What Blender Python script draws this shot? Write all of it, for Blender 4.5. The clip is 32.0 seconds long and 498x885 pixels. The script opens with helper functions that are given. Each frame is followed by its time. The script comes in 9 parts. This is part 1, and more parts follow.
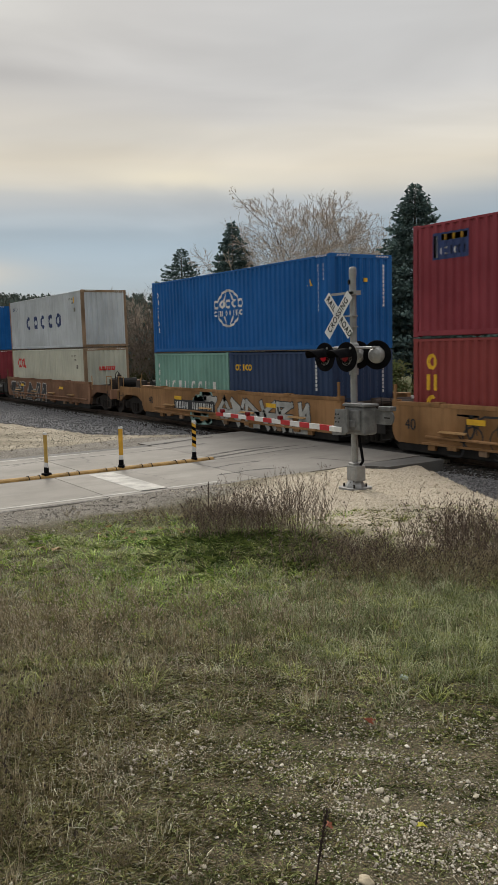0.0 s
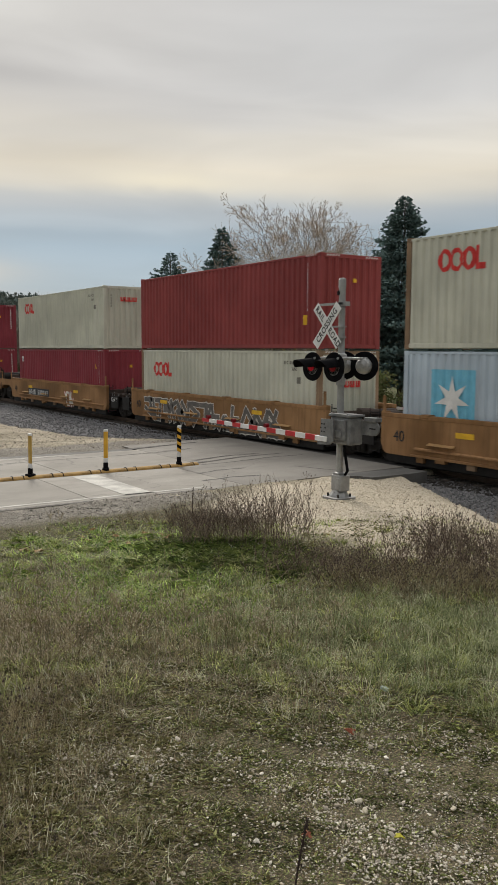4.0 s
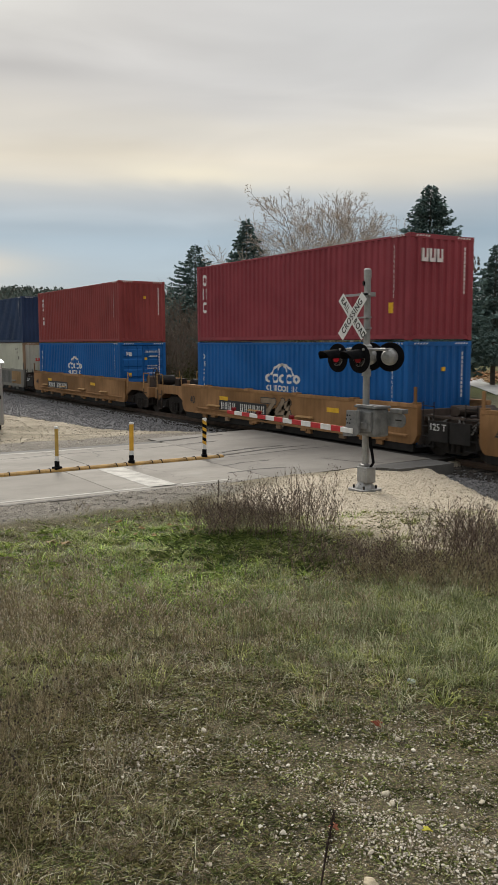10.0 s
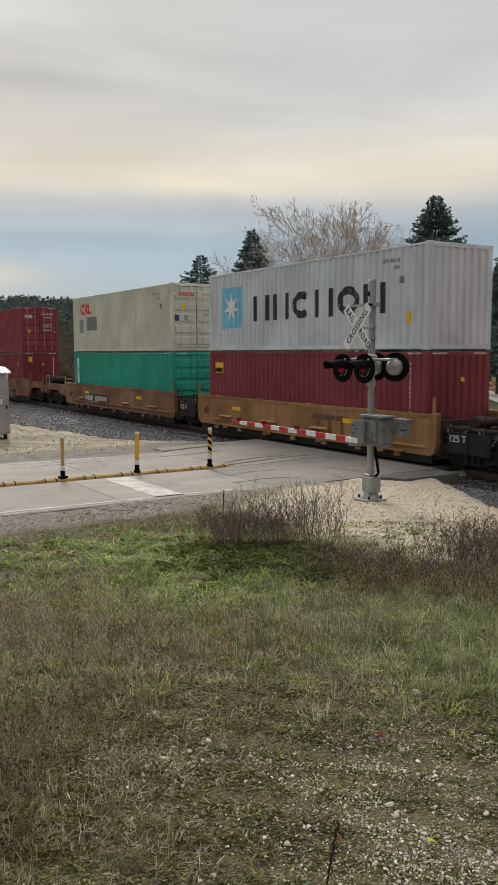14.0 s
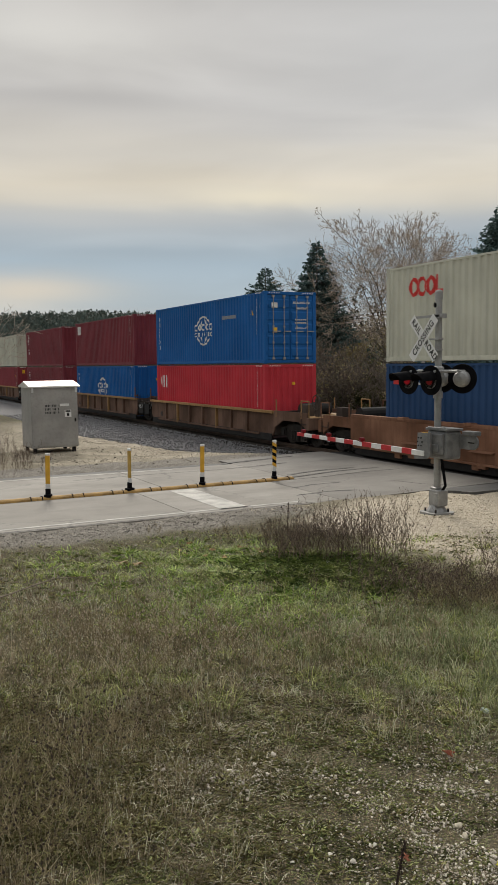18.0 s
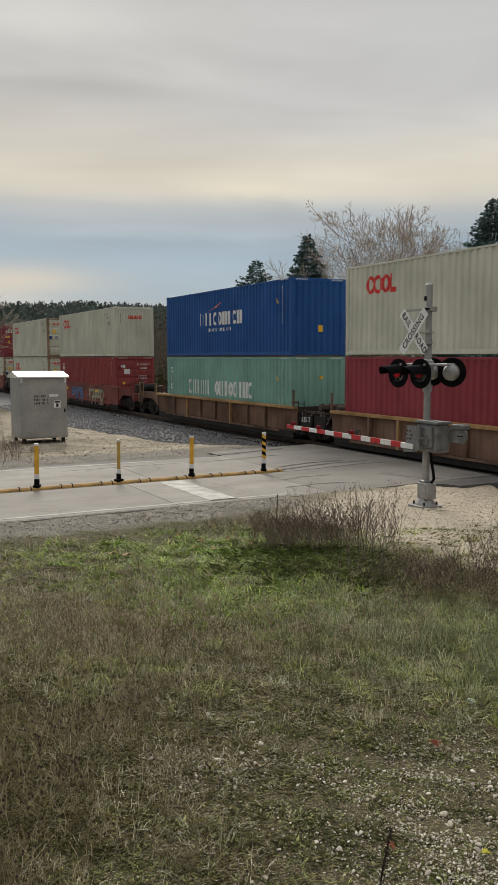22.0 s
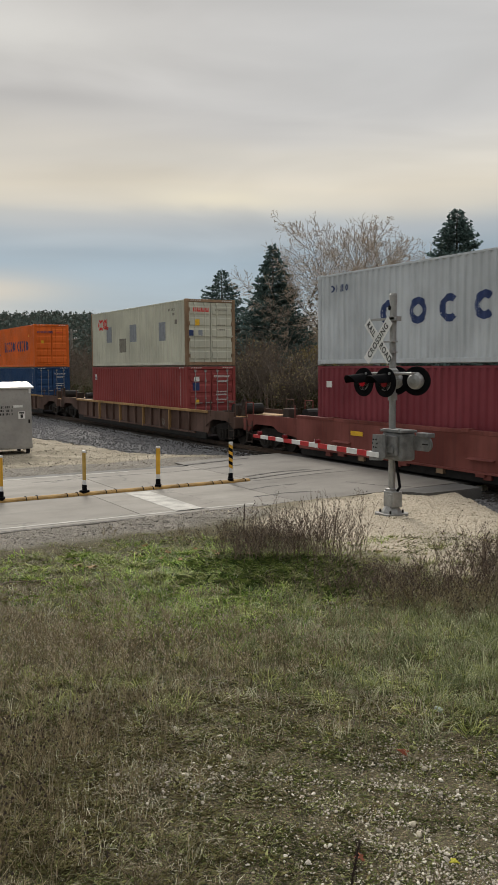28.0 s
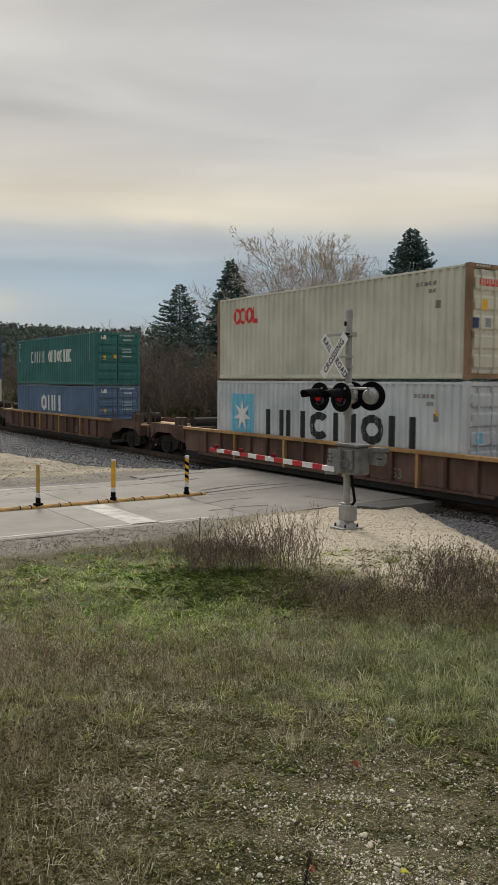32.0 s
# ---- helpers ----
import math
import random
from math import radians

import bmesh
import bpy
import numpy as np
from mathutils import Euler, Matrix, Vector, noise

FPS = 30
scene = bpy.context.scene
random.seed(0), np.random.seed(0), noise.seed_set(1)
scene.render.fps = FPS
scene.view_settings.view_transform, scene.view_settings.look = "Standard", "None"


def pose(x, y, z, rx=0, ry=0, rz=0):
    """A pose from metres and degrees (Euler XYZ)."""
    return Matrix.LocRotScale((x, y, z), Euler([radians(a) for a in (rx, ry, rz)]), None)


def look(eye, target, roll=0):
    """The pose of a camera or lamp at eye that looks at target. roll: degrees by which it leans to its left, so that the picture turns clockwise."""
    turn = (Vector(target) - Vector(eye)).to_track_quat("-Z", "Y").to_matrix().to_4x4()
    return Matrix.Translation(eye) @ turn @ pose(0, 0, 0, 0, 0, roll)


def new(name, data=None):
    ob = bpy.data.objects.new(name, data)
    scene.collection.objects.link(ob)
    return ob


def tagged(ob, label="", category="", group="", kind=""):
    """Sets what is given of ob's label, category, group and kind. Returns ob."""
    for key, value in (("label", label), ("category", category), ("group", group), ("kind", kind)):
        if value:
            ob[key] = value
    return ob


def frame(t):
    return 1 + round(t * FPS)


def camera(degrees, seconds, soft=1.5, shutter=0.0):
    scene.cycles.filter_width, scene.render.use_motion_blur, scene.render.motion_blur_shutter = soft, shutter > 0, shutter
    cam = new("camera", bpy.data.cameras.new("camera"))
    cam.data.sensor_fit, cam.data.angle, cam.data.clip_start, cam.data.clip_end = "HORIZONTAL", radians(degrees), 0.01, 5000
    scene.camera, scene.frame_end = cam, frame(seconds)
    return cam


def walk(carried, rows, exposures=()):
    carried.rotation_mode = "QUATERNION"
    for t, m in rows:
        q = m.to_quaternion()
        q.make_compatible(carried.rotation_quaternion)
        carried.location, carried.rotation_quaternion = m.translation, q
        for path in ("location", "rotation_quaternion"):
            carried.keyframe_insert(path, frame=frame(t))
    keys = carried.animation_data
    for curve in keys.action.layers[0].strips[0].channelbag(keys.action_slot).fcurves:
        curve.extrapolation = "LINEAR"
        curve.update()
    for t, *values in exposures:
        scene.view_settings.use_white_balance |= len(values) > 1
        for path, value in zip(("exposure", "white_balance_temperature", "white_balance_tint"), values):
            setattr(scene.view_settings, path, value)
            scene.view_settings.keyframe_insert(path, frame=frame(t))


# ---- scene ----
cam = camera(33.24, 32.0, shutter=0.1)
PATH = [
    (0, (0.052, 0.022, 3.106), (1.1152, 1.6993, 2.8728), -1.55),
    (0.5, (0.056, 0.020, 3.119), (1.1271, 1.6902, 2.8711), -1.50),
    (1, (0.060, 0.024, 3.124), (1.1399, 1.6875, 2.8698), -1.30),
    (1.5, (0.049, 0.011, 3.126), (1.1381, 1.6703, 2.8773), -1.02),
    (2, (0.025, -0.002, 3.140), (1.1196, 1.6548, 2.8998), -0.66),
    (2.5, (0.011, -0.008, 3.143), (1.1066, 1.6497, 2.9142), -0.31),
    (3, (-0.018, -0.019, 3.145), (1.0762, 1.6408, 2.9258), 0.22),
    (3.5, (-0.010, -0.002, 3.140), (1.0851, 1.6571, 2.9232), 0.30),
    (5.5, (-0.012, 0.022, 3.142), (1.0968, 1.6694, 2.9005), -0.11),
    (6, (-0.005, 0.018, 3.142), (1.0895, 1.6736, 2.8954), -0.50),
    (6.5, (0.009, 0.023, 3.134), (1.0859, 1.6898, 2.8838), -0.73),
    (7, (0.027, 0.031, 3.124), (1.0862, 1.7091, 2.8720), -0.86),
    (7.5, (0.035, 0.030, 3.125), (1.0793, 1.7170, 2.8734), -0.93),
    (8, (0.023, 0.039, 3.128), (1.0595, 1.7314, 2.8793), -0.68),
    (8.5, (0.015, 0.026, 3.139), (1.0472, 1.7224, 2.8983), -0.48),
    (9, (0.004, 0.018, 3.143), (1.0369, 1.7143, 2.9075), -0.26),
    (9.5, (-0.003, 0.035, 3.135), (1.0351, 1.7281, 2.9005), -0.10),
    (10, (0.005, 0.032, 3.129), (1.0504, 1.7200, 2.8909), -0.20),
    (10.5, (0.006, 0.027, 3.135), (1.0594, 1.7092, 2.8880), -0.15),
    (11, (0.019, 0.039, 3.127), (1.0839, 1.7135, 2.8758), -0.06),
    (11.5, (0.010, 0.024, 3.130), (1.0803, 1.6953, 2.8785), 0.09),
    (12, (0.003, 0.016, 3.132), (1.0706, 1.6893, 2.8870), 0.03),
    (12.5, (-0.001, 0.024, 3.139), (1.0543, 1.7058, 2.9024), -0.03),
    (13, (-0.007, 0.022, 3.155), (1.0364, 1.7133, 2.9281), -0.28),
    (13.5, (-0.011, 0.011, 3.152), (1.0252, 1.7076, 2.9340), -0.34),
    (15.5, (0.009, -0.040, 3.140), (1.0353, 1.6637, 2.9291), 0.74),
    (16, (0.017, -0.053, 3.133), (1.0158, 1.6664, 2.9185), 1.01),
    (16.5, (0.049, -0.064, 3.142), (1.0092, 1.6764, 2.9251), 0.68),
    (17, (0.037, -0.065, 3.158), (0.9647, 1.6943, 2.9466), 0.14),
    (17.5, (-0.003, -0.058, 3.167), (0.9041, 1.7135, 2.9678), -0.57),
    (18, (-0.025, -0.019, 3.166), (0.8775, 1.7555, 2.9789), -0.62),
    (18.5, (-0.003, -0.009, 3.155), (0.9083, 1.7618, 2.9681), -0.69),
    (19, (-0.001, -0.003, 3.152), (0.9248, 1.7593, 2.9544), -0.39),
    (19.5, (-0.012, 0.006, 3.157), (0.9202, 1.7625, 2.9450), -0.27),
    (20, (-0.030, 0.016, 3.164), (0.8982, 1.7735, 2.9439), -0.20),
    (20.5, (-0.047, 0.014, 3.164), (0.8716, 1.7763, 2.9416), -0.35),
    (21, (-0.057, -0.001, 3.157), (0.8525, 1.7664, 2.9393), -0.37),
    (21.5, (-0.042, -0.014, 3.149), (0.8674, 1.7544, 2.9368), -0.33),
    (22, (-0.033, -0.025, 3.147), (0.8915, 1.7369, 2.9424), -0.11),
    (22.5, (-0.031, -0.039, 3.153), (0.9172, 1.7111, 2.9545), 0.07),
    (23, (-0.041, -0.047, 3.149), (0.9348, 1.6882, 2.9594), 0.24),
    (23.5, (-0.036, -0.035, 3.147), (0.9613, 1.6889, 2.9631), 0.32),
    (24, (-0.022, -0.015, 3.136), (0.9930, 1.6993, 2.9626), 0.44),
    (24.5, (-0.014, -0.003, 3.125), (1.0118, 1.7065, 2.9619), 0.50),
    (25, (0.001, 0.006, 3.130), (1.0262, 1.7155, 2.9684), 0.39),
    (25.5, (-0.004, 0.012, 3.130), (1.0174, 1.7232, 2.9680), 0.49),
    (26, (-0.005, 0.011, 3.147), (1.0091, 1.7270, 2.9786), 0.24),
    (26.5, (-0.012, 0.006, 3.159), (0.9915, 1.7269, 2.9840), 0.08),
    (28.5, (-0.001, -0.009, 3.157), (0.9949, 1.7156, 2.9725), -0.50),
    (29, (-0.025, -0.013, 3.165), (0.9813, 1.7053, 2.9834), -0.42),
    (29.5, (-0.011, 0.004, 3.146), (1.0055, 1.7176, 2.9685), -0.44),
    (30, (0.001, 0.010, 3.132), (1.0267, 1.7179, 2.9615), -0.41),
    (30.5, (0.004, -0.004, 3.132), (1.0359, 1.7021, 2.9686), -0.31),
    (31, (0.004, -0.012, 3.139), (1.0436, 1.6889, 2.9808), -0.18),
    (31.5, (-0.004, -0.006, 3.133), (1.0529, 1.6849, 2.9800), 0.12),
    (32, (0.004, -0.025, 3.130), (1.0877, 1.6495, 2.9823), 0.29),
]
walk(cam, [(t, look(eye, target, roll)) for t, eye, target, roll in PATH], exposures=[(0, -0.06), (3, -0.02), (7, 0.06), (13, 0.06), (16.5, -0.1), (32, -0.1)])

# ---- light: a thinly overcast sky with the veiled sun ahead and to the left ----
SUN_AZ, SUN_EL = radians(14.5), radians(32)  # azimuth from +y towards +x
world = bpy.data.worlds.new("overcast_sky")
scene.world = world
world.use_nodes = True
wn, wl = world.node_tree.nodes, world.node_tree.links
wn.clear()


def wnode(kind, **values):
    n = wn.new(kind)
    for key, v in values.items():
        n.inputs[key].default_value = v
    return n


w_out, w_bg = wn.new("ShaderNodeOutputWorld"), wn.new("ShaderNodeBackground")
w_sky = wn.new("ShaderNodeTexSky")
w_sky.sky_type, w_sky.sun_disc = "NISHITA", False
w_sky.sun_elevation, w_sky.sun_rotation = SUN_EL, SUN_AZ
w_co = wn.new("ShaderNodeTexCoord")
w_sep = wn.new("ShaderNodeSeparateXYZ")
wl.new(w_co.outputs["Generated"], w_sep.inputs[0])
# cloud sheets: long flat streaks, warped
w_map = wn.new("ShaderNodeMapping")
w_map.inputs["Scale"].default_value = (1.0, 1.0, 5.0)
w_map.inputs["Rotation"].default_value = (0.0, radians(4), radians(20))
wl.new(w_co.outputs["Generated"], w_map.inputs[0])
w_n1 = wnode("ShaderNodeTexNoise", Scale=1.3, Detail=3.0, Roughness=0.45, Distortion=0.3)
wl.new(w_map.outputs[0], w_n1.inputs["Vector"])
w_n2 = wnode("ShaderNodeTexNoise", Scale=2.6, Detail=4.0, Roughness=0.45, Distortion=0.5)
wl.new(w_map.outputs[0], w_n2.inputs["Vector"])
# elevation with a little waviness
w_el = wn.new("ShaderNodeMath")
w_el.operation = "MULTIPLY_ADD"
wl.new(w_n1.outputs["Fac"], w_el.inputs[0])
w_el.inputs[1].default_value = 0.08
wl.new(w_sep.outputs["Z"], w_el.inputs[2])
w_ramp = wn.new("ShaderNodeValToRGB")
wl.new(w_el.outputs[0], w_ramp.inputs[0])
SKY = [(0.045, (0.56, 0.55, 0.53)), (0.08, (0.60, 0.59, 0.57)), (0.12, (0.42, 0.52, 0.60)), (0.175, (0.36, 0.46, 0.545)),
       (0.205, (0.47, 0.52, 0.555)), (0.232, (0.74, 0.69, 0.59)), (0.25, (0.82, 0.745, 0.61)), (0.285, (0.73, 0.685, 0.60)), (0.33, (0.64, 0.625, 0.60)), (0.46, (0.60, 0.59, 0.57)), (0.62, (0.95, 0.95, 0.94)), (1.0, (1.45, 1.45, 1.45))]
ramp = w_ramp.color_ramp
ramp.elements[0].position, ramp.elements[0].color = SKY[0][0], (*SKY[0][1], 1)
ramp.elements[1].position, ramp.elements[1].color = SKY[-1][0], (*SKY[-1][1], 1)
for at, col in SKY[1:-1]:
    e = ramp.elements.new(at)
    e.color = (*col, 1)
# brightness of the cloud sheets
w_shade = wn.new("ShaderNodeMapRange")
w_shade.inputs["From Min"].default_value, w_shade.inputs["From Max"].default_value = 0.3, 0.7
w_shade.inputs["To Min"].default_value, w_shade.inputs["To Max"].default_value = 0.84, 1.14
wl.new(w_n2.outputs["Fac"], w_shade.inputs["Value"])
w_mul = wn.new("ShaderNodeMix")
w_mul.data_type, w_mul.blend_type = "RGBA", "MULTIPLY"
w_mul.inputs["Factor"].default_value = 1.0
wl.new(w_ramp.outputs[0], w_mul.inputs["A"])
# the cloud is brightest round the veiled sun and dims away from it
w_dir = wn.new("ShaderNodeVectorMath")
w_dir.operation = "DOT_PRODUCT"
w_dir.inputs[1].default_value = (math.sin(SUN_AZ), math.cos(SUN_AZ), 0.0)
wl.new(w_co.outputs["Generated"], w_dir.inputs[0])
w_fall = wn.new("ShaderNodeMapRange")
w_fall.inputs["From Min"].default_value, w_fall.inputs["From Max"].default_value = -0.7, 0.5
w_fall.inputs["To Min"].default_value, w_fall.inputs["To Max"].default_value = 0.74, 1.0
wl.new(w_dir.outputs["Value"], w_fall.inputs["Value"])
w_shade2 = wn.new("ShaderNodeMath")
w_shade2.operation = "MULTIPLY"
wl.new(w_shade.outputs[0], w_shade2.inputs[0])
wl.new(w_fall.outputs[0], w_shade2.inputs[1])
wl.new(w_shade2.outputs[0], w_mul.inputs["B"])
# single features of the cloud: a pale gap low over the woods, a thin bright spot, grey streaks
w_az = wn.new("ShaderNodeMath")
w_az.operation = "ARCTAN2"
wl.new(w_sep.outputs["X"], w_az.inputs[0])
wl.new(w_sep.outputs["Y"], w_az.inputs[1])


def wmath(op, a, b=0.0, c=0.0):
    n = wn.new("ShaderNodeMath")
    n.operation = op
    for i, v in enumerate((a, b, c)):
        if isinstance(v, bpy.types.NodeSocket):
            wl.new(v, n.inputs[i])
        else:
            n.inputs[i].default_value = v
    return n.outputs[0]


def cloud(under, az, z, wide, high, col, share, ragged=0.05, slope=0.0):
    """A soft, wind-torn streak of another tone, round one direction."""
    u = wmath("DIVIDE", wmath("SUBTRACT", w_az.outputs[0], radians(az)), radians(wide))
    zz = wmath("MULTIPLY_ADD", w_n2.outputs["Fac"], ragged, w_sep.outputs["Z"])
    zz = wmath("MULTIPLY_ADD", w_az.outputs[0], -slope, zz)
    v = wmath("DIVIDE", wmath("SUBTRACT", zz, z + 0.5 * ragged - slope * radians(az)), high)
    r2 = wmath("ADD", wmath("MULTIPLY", u, u), wmath("MULTIPLY", v, v))
    fac = wmath("MULTIPLY", wmath("EXPONENT", wmath("MULTIPLY", r2, -1.0)), share)
    n = wn.new("ShaderNodeMix")
    n.data_type = "RGBA"
    wl.new(fac, n.inputs["Factor"])
    wl.new(under, n.inputs["A"])
    n.inputs["B"].default_value = (*col, 1)
    return n.outputs["Result"]


clouds = w_mul.outputs["Result"]
for streak in ((12.0, 0.085, 5.5, 0.020, (0.74, 0.66, 0.55), 0.85), (28.0, 0.190, 5.0, 0.011, (0.93, 0.84, 0.64), 0.7), (17.0, 0.165, 14.0, 0.009, (0.50, 0.52, 0.53), 0.5),
               (20.0, 0.132, 9.0, 0.007, (0.31, 0.40, 0.48), 0.5), (38.0, 0.150, 9.0, 0.010, (0.52, 0.55, 0.58), 0.45), (17.0, 0.285, 7.0, 0.011, (0.44, 0.43, 0.415), 0.55),
               (30.0, 0.262, 10.0, 0.016, (0.56, 0.55, 0.54), 0.5), (14.0, 0.345, 8.0, 0.03, (0.78, 0.77, 0.72), 0.6), (40.0, 0.34, 8.0, 0.05, (0.72, 0.725, 0.72), 0.25), (24.0, 0.23, 12.0, 0.012, (0.66, 0.63, 0.57), 0.5)):
    clouds = cloud(clouds, *streak)
# the clear sky above shines thinly through the cloud
w_skys = wn.new("ShaderNodeMix")
w_skys.data_type, w_skys.blend_type = "RGBA", "MULTIPLY"
w_skys.inputs["Factor"].default_value = 1.0
wl.new(w_sky.outputs[0], w_skys.inputs["A"])
w_skys.inputs["B"].default_value = (0.1, 0.1, 0.1, 1)
w_mix = wn.new("ShaderNodeMix")
w_mix.data_type = "RGBA"
w_mix.inputs["Factor"].default_value = 0.93
wl.new(w_skys.outputs["Result"], w_mix.inputs["A"])
wl.new(clouds, w_mix.inputs["B"])
wl.new(w_mix.outputs["Result"], w_bg.inputs["Color"])
w_bg.inputs["Strength"].default_value = 0.95
wl.new(w_bg.outputs[0], w_out.inputs[0])

sun_data = bpy.data.lights.new("sun", "SUN")
sun_data.energy, sun_data.angle, sun_data.color = 2.9, radians(16), (1.0, 0.94, 0.84)
sun = new("sun", sun_data)
sun.matrix_world = look((0, 0, 60), (0 - 10 * math.sin(SUN_AZ) * math.cos(SUN_EL), -10 * math.cos(SUN_AZ) * math.cos(SUN_EL), 60 - 10 * math.sin(SUN_EL)))
scene.view_settings.exposure = 0.0


# ---- materials ----
def material(name, rough=0.8, metal=0.0, spec=0.4):
    m = bpy.data.materials.new(name)
    m.use_nodes = True
    nt = m.node_tree
    b = nt.nodes["Principled BSDF"]
    b.inputs["Roughness"].default_value, b.inputs["Metallic"].default_value = rough, metal
    b.inputs["Specular IOR Level"].default_value = spec
    return m, nt, b


def tex(nt, kind, vector=None, **values):
    n = nt.nodes.new(kind)
    for key, v in values.items():
        n.inputs[key].default_value = v
    if vector is not None:
        nt.links.new(vector, n.inputs["Vector"])
    return n


def coords(nt, space="Object", scale=(1, 1, 1)):
    c, m = nt.nodes.new("ShaderNodeTexCoord"), nt.nodes.new("ShaderNodeMapping")
    m.inputs["Scale"].default_value = scale
    nt.links.new(c.outputs[space], m.inputs[0])
    return m.outputs[0]


def mixed(nt, fac, a, b, blend="MIX"):
    """A colour between a and b; each is a colour or a socket."""
    n = nt.nodes.new("ShaderNodeMix")
    n.data_type, n.blend_type = "RGBA", blend
    for key, v in (("Factor", fac), ("A", a), ("B", b)):
        if isinstance(v, bpy.types.NodeSocket):
            nt.links.new(v, n.inputs[key])
        elif key == "Factor":
            n.inputs[key].default_value = v
        else:
            n.inputs[key].default_value = (*v, 1)
    return n.outputs["Result"]


def spread(nt, value, lo, hi, to_lo=0.0, to_hi=1.0):
    n = nt.nodes.new("ShaderNodeMapRange")
    n.inputs["From Min"].default_value, n.inputs["From Max"].default_value = lo, hi
    n.inputs["To Min"].default_value, n.inputs["To Max"].default_value = to_lo, to_hi
    nt.links.new(value, n.inputs["Value"])
    return n.outputs[0]


def bumped(nt, b, height, strength=0.3, distance=0.02):
    n = nt.nodes.new("ShaderNodeBump")
    n.inputs["Strength"].default_value, n.inputs["Distance"].default_value = strength, distance
    nt.links.new(height, n.inputs["Height"])
    nt.links.new(n.outputs[0], b.inputs["Normal"])


MATS = {}


def plain(name, col, rough=0.7, metal=0.0, vary=0.15, scale=6.0, spec=0.4):
    """A surface of one colour with soft mottling at two scales."""
    if name in MATS:
        return MATS[name]
    m, nt, b = material(name, rough, metal, spec)
    v = coords(nt)
    n1, n2 = tex(nt, "ShaderNodeTexNoise", v, Scale=scale, Detail=5.0), tex(nt, "ShaderNodeTexNoise", v, Scale=scale * 9, Detail=3.0)
    c = mixed(nt, spread(nt, n1.outputs["Fac"], 0.35, 0.65), tuple(x * (1 - vary) for x in col), tuple(min(1, x * (1 + vary)) for x in col))
    c = mixed(nt, spread(nt, n2.outputs["Fac"], 0.5, 0.75, 0, 0.5), c, tuple(x * (1 - 1.6 * vary) for x in col))
    nt.links.new(c, b.inputs["Base Color"])
    bumped(nt, b, n2.outputs["Fac"], 0.15, 0.004)
    MATS[name] = m
    return m


def paint(name, col, rust=0.25, dirt=0.35, rough=0.55, fade=0.12):
    """Weathered steel paint: faded patches, rain streaks, grime and specks of rust."""
    if name in MATS:
        return MATS[name]
    m, nt, b = material(name, rough, 0.0, 0.2)
    info = nt.nodes.new("ShaderNodeObjectInfo")
    geo = nt.nodes.new("ShaderNodeNewGeometry")
    tc = nt.nodes.new("ShaderNodeTexCoord")
    shift = nt.nodes.new("ShaderNodeVectorMath")
    shift.operation = "MULTIPLY_ADD"
    nt.links.new(info.outputs["Random"], shift.inputs[0])
    shift.inputs[1].default_value = (31.0, 17.0, 9.0)
    nt.links.new(tc.outputs["Object"], shift.inputs[2])

    def at(scale):
        mp = nt.nodes.new("ShaderNodeMapping")
        mp.inputs["Scale"].default_value = scale
        nt.links.new(shift.outputs[0], mp.inputs[0])
        return mp.outputs[0]

    big = tex(nt, "ShaderNodeTexNoise", at((0.6, 0.6, 0.6)), Scale=1.0, Detail=4.0)
    streak = tex(nt, "ShaderNodeTexNoise", at((7, 7, 0.5)), Scale=1.0, Detail=6.0, Roughness=0.65)
    speck = tex(nt, "ShaderNodeTexNoise", at((5, 5, 3)), Scale=2.2, Detail=8.0, Roughness=0.7)
    fine = tex(nt, "ShaderNodeTexNoise", at((40, 40, 40)), Scale=1.0, Detail=2.0)
    light = tuple(min(0.9, x * (1 + fade) + 0.3 * fade * 0.3) for x in col)
    dark = tuple(x * (1 - fade) for x in col)
    c = mixed(nt, spread(nt, big.outputs["Fac"], 0.35, 0.65), dark, light)
    grime = tuple(0.42 * x + 0.012 for x in col)
    c = mixed(nt, spread(nt, streak.outputs["Fac"], 0.47, 0.74, 0, dirt), c, grime)
    c = mixed(nt, spread(nt, speck.outputs["Fac"], 0.67, 0.73, 0, rust), c, (0.14, 0.055, 0.025))
    nt.links.new(c, b.inputs["Base Color"])
    nt.links.new(spread(nt, big.outputs["Fac"], 0.3, 0.7, rough - 0.08, rough + 0.12), b.inputs["Roughness"])
    bumped(nt, b, fine.outputs["Fac"], 0.12, 0.003)
    MATS[name] = m
    return m


